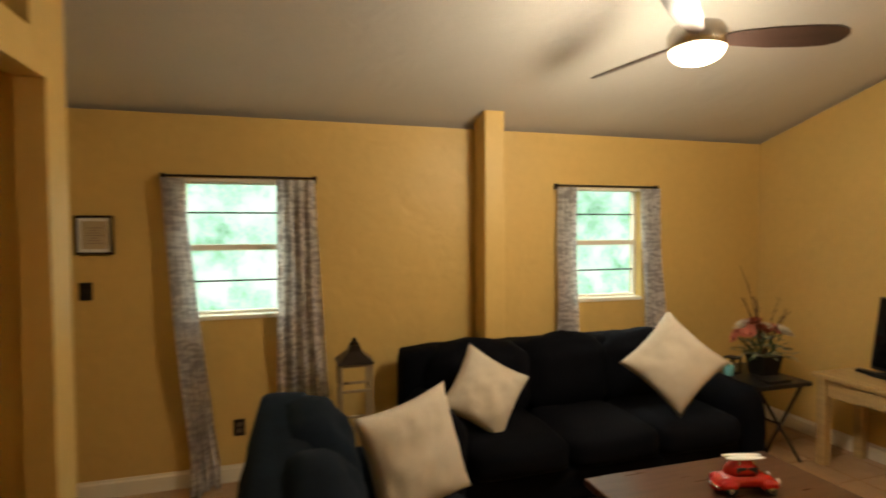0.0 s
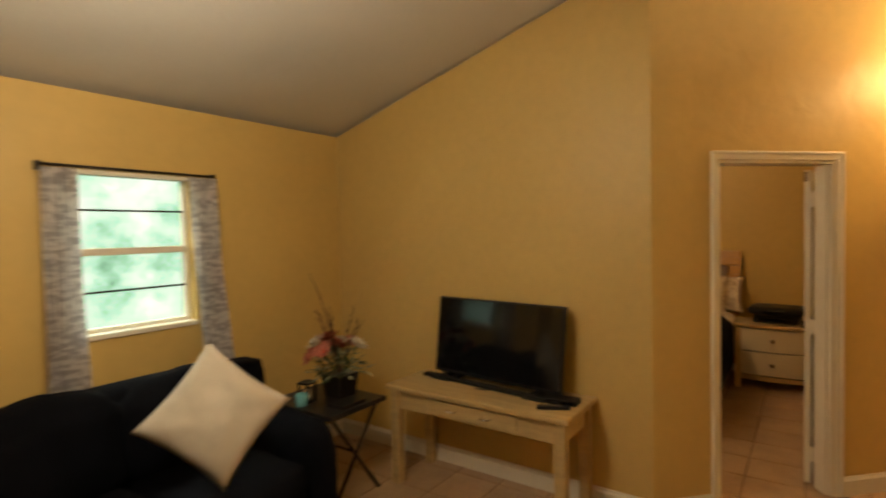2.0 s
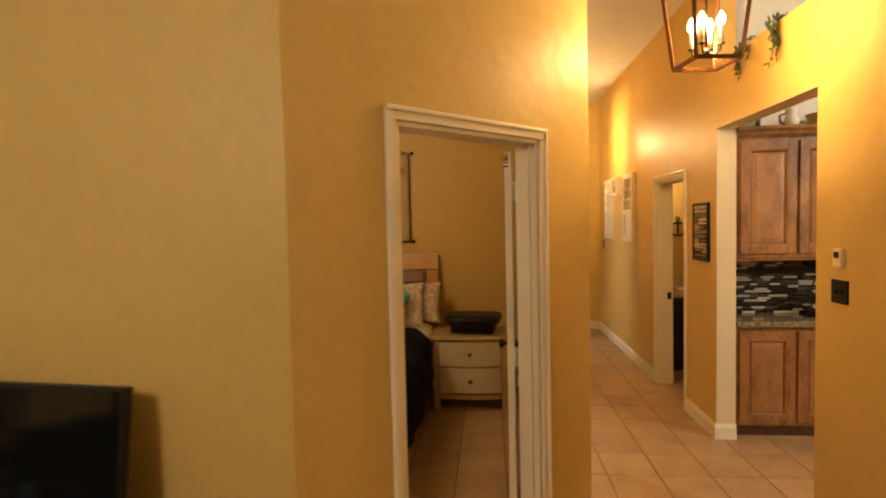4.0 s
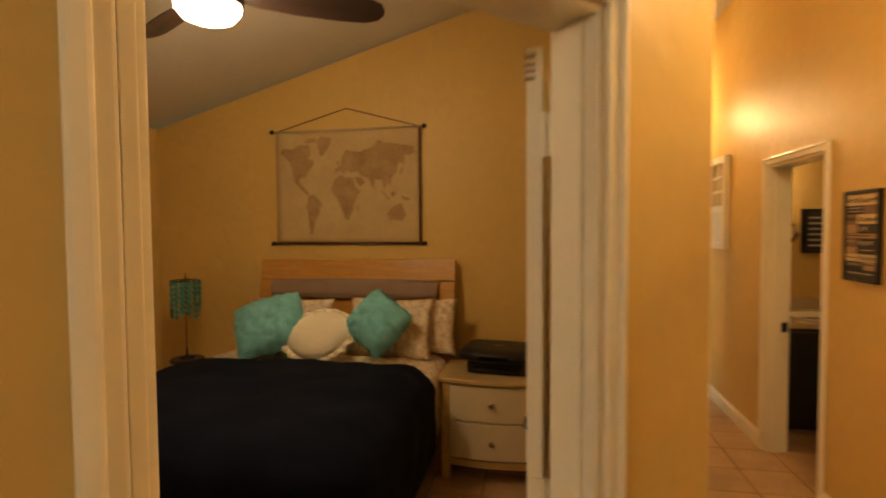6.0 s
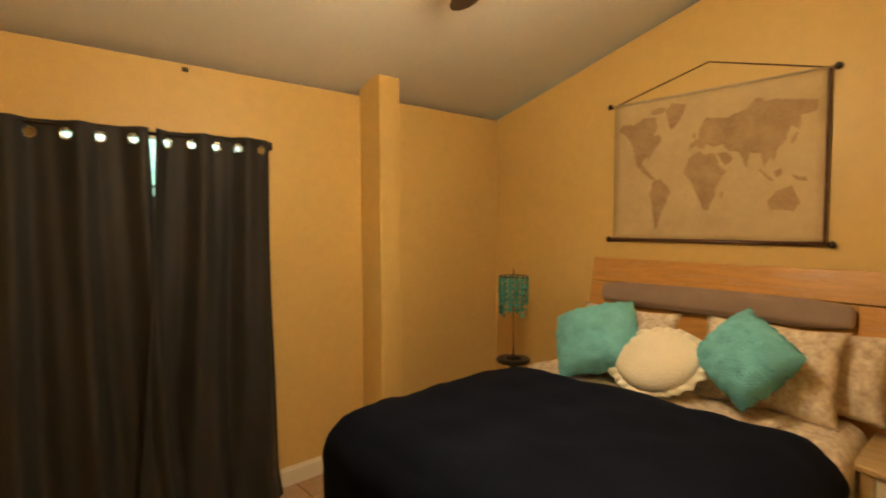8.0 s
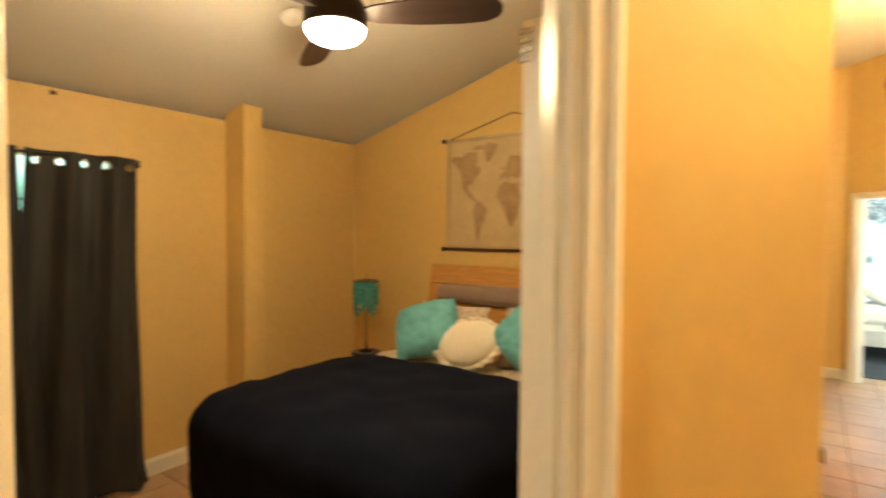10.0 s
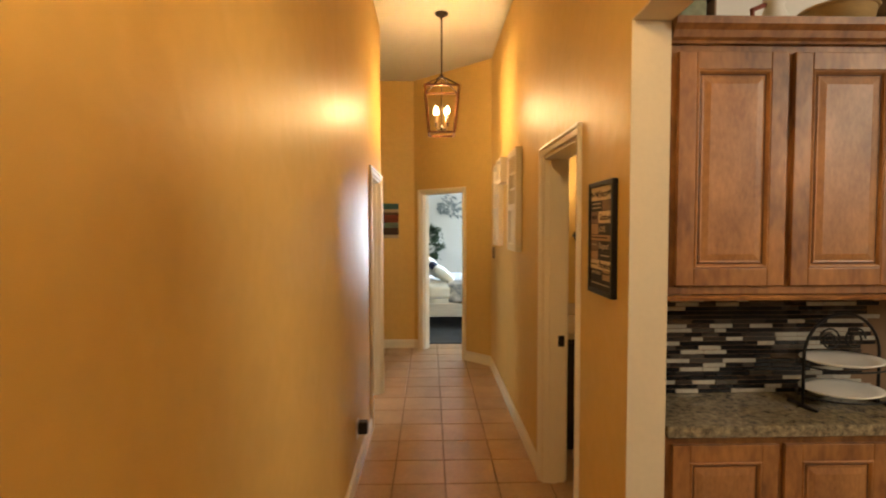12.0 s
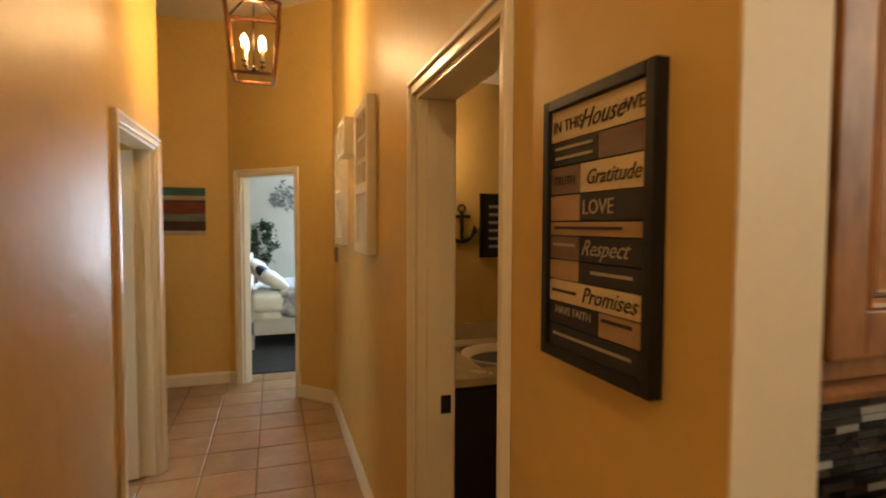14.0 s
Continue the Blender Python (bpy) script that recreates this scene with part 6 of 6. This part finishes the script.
shutter(8.55, 8.98, 1.42, 2.225)
shutter(9.55, 9.98, 1.43, 2.235)
tt = thing("shadow_box", "small cream wooden shadow box shelf on the wall", "wall shelf", pose(9.42, HALL_S, 2.0, 0, 0, 180))
for xa, xb, za, zb in ((0, 0.3, 0, 0.025), (0, 0.3, 0.195, 0.22), (0, 0.025, 0.025, 0.195), (0.275, 0.3, 0.025, 0.195)):
    box("side", xa, xb, -0.09, -0.002, za, zb, TRIM, tt, 0.003)
box("back", 0.025, 0.275, -0.012, -0.003, 0.025, 0.195, PAINT2, tt, 0)
box("ornament", 0.10, 0.2, -0.07, -0.03, 0.0255, 0.12, DARKWOOD, tt, 0.008)

tt = thing("strike_plate", "dark bronze strike plate on the bathroom door frame", "strike plate", pose(BATH1 - 0.0195, -1.302, 0.90))
box("plate", -0.002, 0, -0.020, 0.020, -0.035, 0.035, BLACK, tt, 0.001)
box("hole", -0.0028, -0.0022, -0.006, 0.006, -0.012, 0.012, BLACK, tt, 0)

# ---- bathroom ----


def vanity():
    t = thing("bathroom_vanity", "black wooden vanity with a cream countertop and basin", "vanity", pose(8.20, -2.45, 0))
    L, D = 1.05, 0.78
    box("body", 0.02, D - 0.003, 0, L, 0.08, 0.82, BLACKWOOD, t, 0.004)
    box("plinth", 0.06, D - 0.003, 0.02, L - 0.02, 0, 0.079, BLACKWOOD, t, 0)
    for y in (0.03, L / 2 + 0.01):
        d = box("door", 0.0, 0.019, y, y + L / 2 - 0.04, 0.12, 0.79, BLACKWOOD, t, 0.005)
        bm = bmesh.new()
        add_lathe(bm, [(0.005, 0), (0.005, 0.014), (0.013, 0.02), (0.004, 0.03)], pose(0, y + (0.44 if y < 0.1 else 0.04), 0.62, 0, -90, 0), 12)
        part("knob", bm, CHROME, d, smooth=True)
    CT = mat("cream_stone", (0.62, 0.50, 0.32), 0.25, vary=0.1, scale=8)
    bm = bmesh.new()
    add_box(bm, -0.02, 0.14, -0.01, L + 0.01, 0.82, 0.86, 0.006)
    add_box(bm, 0.60, D - 0.002, -0.01, L + 0.01, 0.82, 0.86, 0.006)
    add_box(bm, 0.13, 0.61, -0.01, 0.28, 0.82, 0.86, 0.004)
    add_box(bm, 0.13, 0.61, 0.77, L + 0.01, 0.82, 0.86, 0.004)
    part("countertop", bm, CT, t)
    box("backsplash", D - 0.022, D - 0.002, -0.01, L + 0.01, 0.861, 0.96, CT, t, 0.004)
    bm = bmesh.new()
    add_lathe(bm, [(0.02, -0.13), (0.14, -0.11), (0.20, -0.04), (0.235, 0.005), (0.245, 0.005), (0.245, -0.005), (0.21, -0.05), (0.15, -0.13), (0.02, -0.145)], pose(0.37, 0.525, 0.858) @ Matrix.Diagonal((1, 1.05, 1, 1)), 36)
    part("basin", bm, PAINT2, t, "cream ceramic basin", True)


vanity()


def anchor(x, y, z):
    t = thing("anchor_decor", "black metal anchor hung on the bathroom wall", "wall decor", pose(x, y, z, 0, 0, -90))
    bm = bmesh.new()
    add_tube(bm, [(0, -0.01, 0.02), (0, -0.01, 0.19)], 0.012)
    part("shank", bm, BLACK, t)
    bm = bmesh.new()
    add_tube(bm, [(-0.055, -0.01, 0.165), (0.055, -0.01, 0.165)], 0.010)
    part("stock", bm, BLACK, t)
    bm = bmesh.new()
    add_tube(bm, [(0.022 * math.cos(w), -0.01, 0.215 + 0.022 * math.sin(w)) for w in [2 * math.pi * q / 16 for q in range(17)]], 0.006)
    part("ring", bm, BLACK, t)
    bm = bmesh.new()
    add_tube(bm, [(0.085 * math.cos(w), -0.01, 0.095 + 0.085 * math.sin(w)) for w in [math.pi * (1.08 + 0.84 * q / 14) for q in range(15)]], 0.012)
    for s in (-1, 1):
        add_cyl(bm, 0.024, 0.001, 0.05, pose(s * 0.086, -0.01, 0.065), 8)
    part("arms", bm, BLACK, t)


anchor(BX1, -1.80, 1.46)


# invented fixture, kept aside, that gives the bathroom fill lamp a body
def bath_fill_fixture():
    t = thing("bath_fill_fixture", "added bronze wall light with two small lit globes, body for the bathroom fill", "wall lamp", pose(BX1, -1.37, 2.06, 0, 0, -90))
    box("bar", 0.0, 0.26, -0.025, 0, -0.03, 0.03, DARKMETAL, t, 0.006)
    for k in range(2):
        x = 0.06 + 0.14 * k
        bm = bmesh.new()
        add_tube(bm, [(x, -0.02, 0), (x, -0.08, 0), (x, -0.10, -0.02)], 0.008)
        part("arm", bm, DARKMETAL, t, smooth=True)
        bm = bmesh.new()
        bmesh.ops.create_uvsphere(bm, u_segments=16, v_segments=10, radius=0.03, matrix=pose(x, -0.10, -0.048))
        g = part("globe", bm, DOME, t, "lit frosted glass globe", True)
        g.visible_shadow = False


bath_fill_fixture()
tf = framed(BX1, -1.92, 1.37, -90, 0.24, 0.40, "black framed bathroom print on the wall", 0.02, BLACK, 0.0, PLANK_B)
for k in range(6):
    box("text_bar", 0.06, 0.18 - 0.02 * (k % 2), -0.0158, -0.0148, 0.06 + 0.05 * k, 0.078 + 0.05 * k, CHALK, tf, 0)

# ---- far bedroom ----
struct(box("rug_floor", 11.68, FX1, -4.2, 3.0, 0.001, 0.012, FARFLOOR, bevel=0), "dark grey carpet", "floor")
GREYWOOD = mat("whitewashed_wood", (0.62, 0.60, 0.57), 0.5, vary=0.1, stretch=(1, 8, 8))
BLUEPRINT = mat("blue_print_quilt", (0.70, 0.71, 0.73), 0.9, vary=0.1, scale=13, fine=30, color2=(0.12, 0.15, 0.22))
NAVY = mat("navy_cotton", (0.015, 0.02, 0.06), 0.9)


def far_bed():
    """Local x runs from the head to the foot, local y away from the door."""
    t = thing("bed", "whitewashed wooden bed with a blue and white scrolled quilt", "bed", pose(12.75, -0.40, 0, 0, 0, -90))
    L, W = 2.02, 1.56
    for y in (0, W - 0.04):
        box("side_rail", 0.05, L - 0.05, y, y + 0.04, 0.19, 0.395, GREYWOOD, t, 0.008)
    box("headboard", -0.05, 0.0, 0, W, 0.2, 1.15, GREYWOOD, t, 0.01)
    box("footboard", L - 0.05, L, 0.0, W, 0.19, 0.62, GREYWOOD, t, 0.01)
    for x in (0.03, L - 0.03):
        for y in (0.035, W - 0.035):
            bm = bmesh.new()
            add_lathe(bm, [(0.02, 0), (0.03, 0.02), (0.02, 0.05), (0.034, 0.08), (0.026, 0.12), (0.036, 0.16), (0.036, 0.19)], pose(x, y, 0), 14)
            part("leg", bm, GREYWOOD, t, smooth=True)
    soft("mattress", 0.01, L - 0.06, 0.045, W - 0.045, 0.34, 0.68, WHITE, t, 0.005, 0.05, 2, 0.0)
    soft("quilt", 0.35, L - 0.06, -0.025, W + 0.025, 0.385, 0.76, BLUEPRINT, t, 0.02, 0.09, 3, 0.014)
    soft("sheet_fold", 0.02, 0.5, 0.0, W, 0.45, 0.715, WHITE, t, 0.01, 0.08, 4, 0.012)


far_bed()
pillow(pose(13.12, -0.68, 0.85, -52, 0, 10), 0.58, 0.40, 0.19, WHITE, "white pillow on the far bed", 31, "pillow", "pillow", "far bed pillows")
pillow(pose(13.40, -0.53, 0.93, -40, 0, 4), 0.66, 0.46, 0.2, WHITE, "white pillow on the far bed", 32, "pillow", "pillow", "far bed pillows")
pillow(pose(13.22, -0.60, 0.90, -44, 0, 6), 0.52, 0.40, 0.15, NAVY, "navy cushion on the far bed", 33, "cushion", "cushion", "far bed pillows")
tt = thing("bedside_chest", "white painted bedside chest by the far bed", "chest", pose(13.1, -0.13, 0))
box("body", 0, 0.45, 0, 0.5, 0.03, 0.72, WHITE, tt, 0.006)
box("top", -0.015, 0.465, -0.012, 0.512, 0.721, 0.745, WHITE, tt, 0.005)
for z in (0.08, 0.30, 0.52):
    d = box("drawer", -0.016, -0.001, 0.02, 0.48, z, z + 0.19, WHITE, tt, 0.004)
for x in (0.0, 0.4):
    for y in (0.0, 0.45):
        box("foot", x, x + 0.05, y, y + 0.05, 0, 0.0295, WHITE, tt, 0)


def fig_tree():
    rg = random.Random(12)
    t = thing("potted_tree", "artificial ficus tree in a pot behind the far bed", "plant", pose(15.28, -0.44, 0))
    bm = bmesh.new()
    add_lathe(bm, [(0.12, 0), (0.16, 0.02), (0.19, 0.28), (0.2, 0.3), (0.18, 0.3), (0.16, 0.26), (0.02, 0.25)], seg=24)
    part("pot", bm, GREYFAB, t, smooth=True)
    bm = bmesh.new()
    add_tube(bm, [(0, 0, 0.25), (0.02, 0.03, 0.7), (-0.02, 0.0, 1.1), (0, 0.02, 1.5)], 0.022, 8, 0.010)
    tips = []
    for i in range(14):
        z = rg.uniform(0.85, 1.45)
        w = rg.uniform(0, 6.28)
        L = rg.uniform(0.18, 0.42)
        p1 = Vector((math.cos(w) * L * 0.6, math.sin(w) * L * 0.6, z + 0.1))
        p2 = Vector((math.cos(w) * L * 0.8, math.sin(w) * L, z + rg.uniform(0.05, 0.25)))
        add_tube(bm, [(0, 0.01, z - 0.05), tuple(p1), tuple(p2)], 0.007, 5, 0.003)
        tips += [p1, p2, (p1 + p2) / 2]
    part("trunk", bm, TWIG, t)
    bm = bmesh.new()
    for p in tips:
        for k in range(16):
            d = rnd_dir(rg)
            d.z -= 0.2
            leaf_mesh(bm, p + rnd_dir(rg) * rg.uniform(0, 0.09), d, Vector((0, 0, 1)), rg.uniform(0.08, 0.13), rg.uniform(0.04, 0.06))
    part("crown", bm, GREEN, t)


fig_tree()


def branch_art():
    rg = random.Random(5)
    t = thing("branch_decor", "silver-grey leafy metal branch hung on the far wall", "wall decor", pose(FX1, -0.72, 1.92, 0, 0, -90))
    GREYLEAF = mat("grey_leaf", (0.25, 0.27, 0.26), 0.5, metal=0.3)
    for k in range(5):
        a = -0.3 + 0.35 * k
        pts = [(0, -0.02, 0)]
        for i in range(6):
            q = (i + 1) / 6
            pts.append((-0.0 + 0.55 * q * math.cos(a) - 0.1, -0.02 - 0.01 * math.sin(q * 3), 0.42 * q * math.sin(a) + 0.05 * q * q))
        bm = bmesh.new()
        add_tube(bm, pts, 0.005, 5)
        part("twig", bm, GREYLEAF, t)
        bm = bmesh.new()
        for i in range(22):
            s = rg.uniform(0.8, 5.99)
            j = int(s)
            p = Vector(pts[j]).lerp(Vector(pts[j + 1]), s - j)
            d = Vector((rg.uniform(-1, 1), -0.15, rg.uniform(-1, 1)))
            leaf_mesh(bm, p, d, Vector((0, -1, 0)), rg.uniform(0.06, 0.1), rg.uniform(0.025, 0.04))
        part("leaves", bm, GREYLEAF, t)


branch_art()

# ---- pieces of the backsplash and the floor ----


def mosaic_material():
    m = mat("mosaic_glass", (0.1, 0.1, 0.1), 0.28, vary=0.1, world=True, spec=0.3, bump=0.03)
    n, l = m.node_tree.nodes, m.node_tree.links
    oi = n.new("ShaderNodeObjectInfo")
    r = n.new("ShaderNodeValToRGB")
    r.color_ramp.interpolation = "CONSTANT"
    cols = [(0.0, (0.006, 0.006, 0.007)), (0.40, (0.05, 0.04, 0.035)), (0.58, (0.09, 0.08, 0.07)), (0.70, (0.56, 0.54, 0.47)), (0.92, (0.03, 0.027, 0.027)), (0.97, (0.13, 0.09, 0.06))]
    r.color_ramp.elements[0].color = (*cols[0][1], 1)
    r.color_ramp.elements[1].position, r.color_ramp.elements[1].color = cols[1][0], (*cols[1][1], 1)
    for p, c in cols[2:]:
        r.color_ramp.elements.new(p).color = (*c, 1)
    l.new(oi.outputs["Random"], r.inputs[0])
    mx = n.new("ShaderNodeMix")
    mx.data_type = "RGBA"
    mx.blend_type = "MULTIPLY"
    mx.inputs["Factor"].default_value = 0.35
    nz = n.new("ShaderNodeTexNoise")
    nz.inputs["Scale"].default_value = 70
    l.new(n.new("ShaderNodeNewGeometry").outputs["Position"], nz.inputs[0])
    l.new(r.outputs[0], mx.inputs["A"])
    l.new(nz.outputs[0], mx.inputs["B"])
    l.new(mx.outputs["Result"], n["Principled BSDF"].inputs["Base Color"])
    return m


MOSAIC = mosaic_material()


def piece_mesh(name, sx, sy, sz, b, material):
    """Block centred in x and y, top at z=0, with a chamfered upper edge."""
    me = bpy.data.meshes.new(name)
    x, y = sx / 2, sy / 2
    vs = []
    for dx, dy, z in ((x, y, -sz), (x, y, -b), (x - b, y - b, 0.0)):
        vs += [(-dx, -dy, z), (dx, -dy, z), (dx, dy, z), (-dx, dy, z)]
    fs = [(8, 9, 10, 11)]
    for k in (0, 4):
        for i in range(4):
            fs.append((k + i, k + (i + 1) % 4, k + 4 + (i + 1) % 4, k + 4 + i))
    me.from_pydata(vs, [], fs)
    me.materials.append(material)
    return me


splash = struct(box("backsplash", 6.782, 6.7995, KC, KA, 0.8935, 1.364, GROUT, bevel=0), "glass and stone mosaic of thin horizontal strips", "backsplash")
rg = random.Random(21)
PITCH = 0.0188
strip = {w: piece_mesh("mosaic_tile", w - 0.002, PITCH - 0.0025, 0.004, 0.001, MOSAIC) for w in (0.05, 0.075, 0.1, 0.145)}
for j in range(25):
    y = KA - rg.uniform(0.0, 0.03)
    while y > -2.42:
        w = rg.choice((0.05, 0.075, 0.1, 0.1, 0.145))
        if y - w < -2.45 or KA < y:
            break
        ob = new("mosaic_tile", strip[w])
        ob.parent = splash
        # local x along world -y, local y up, local z towards the room
        ob.matrix_local = Matrix.Translation((6.7782 - rg.uniform(0, 0.0008), y - w / 2, 0.8935 + PITCH * (j + 0.5))) @ Matrix(((0, 0, -1, 0), (-1, 0, 0, 0), (0, 1, 0, 0), (0, 0, 0, 1)))
        y -= w

TP_, T0X, T0Y = 0.33, 8.45, -0.578
tile = piece_mesh("tile", TP_ - 0.008, TP_ - 0.008, 0.0055, 0.003, TILE)
vs, fs = [], []
count = 0
i0, i1 = math.floor((WEST - T0X) / TP_), math.ceil((12.2 - T0X) / TP_)
j0, j1 = math.floor((-4.6 - T0Y) / TP_), math.ceil((NORTH - T0Y) / TP_)
cells = [(i, j) for i in range(i0, i1) for j in range(j0, j1)]
for i, j in cells:
    x, y = T0X + (i + 0.5) * TP_, T0Y + (j + 0.5) * TP_
    if y < -1.5 and x > 9.1:
        continue
    near = (4.6 < x < 11.5 and -1.4 < y < 0.2) or (2.2 < x < 5.4 and -1.4 < y < 1.7) or (4.9 < x < 7.2 and 0.2 < y < 1.1)
    z = 0.0008 * math.sin(i * 12.9 + j * 7.3)
    if near and count < 300:
        ob = new("tile", tile)
        ob.parent = floor
        ob.matrix_local = pose(x, y, z, 0.08 * math.sin(i * 3.1 + j), 0.08 * math.cos(j * 2.7 + i), 90 * ((i * 7 + j * 3) % 4))
        count += 1
    else:
        k = len(vs)
        for v in tile.vertices:
            vs.append((v.co.x + x, v.co.y + y, v.co.z + z))
        fs += [tuple(k + q for q in p.vertices) for p in tile.polygons]
me = bpy.data.meshes.new("tiles_rest")
me.from_pydata(vs, [], fs)
me.materials.append(TILE_REST)
ob = new("tiles_rest", me)
ob.parent = floor
tagged(ob, kind="stuff")
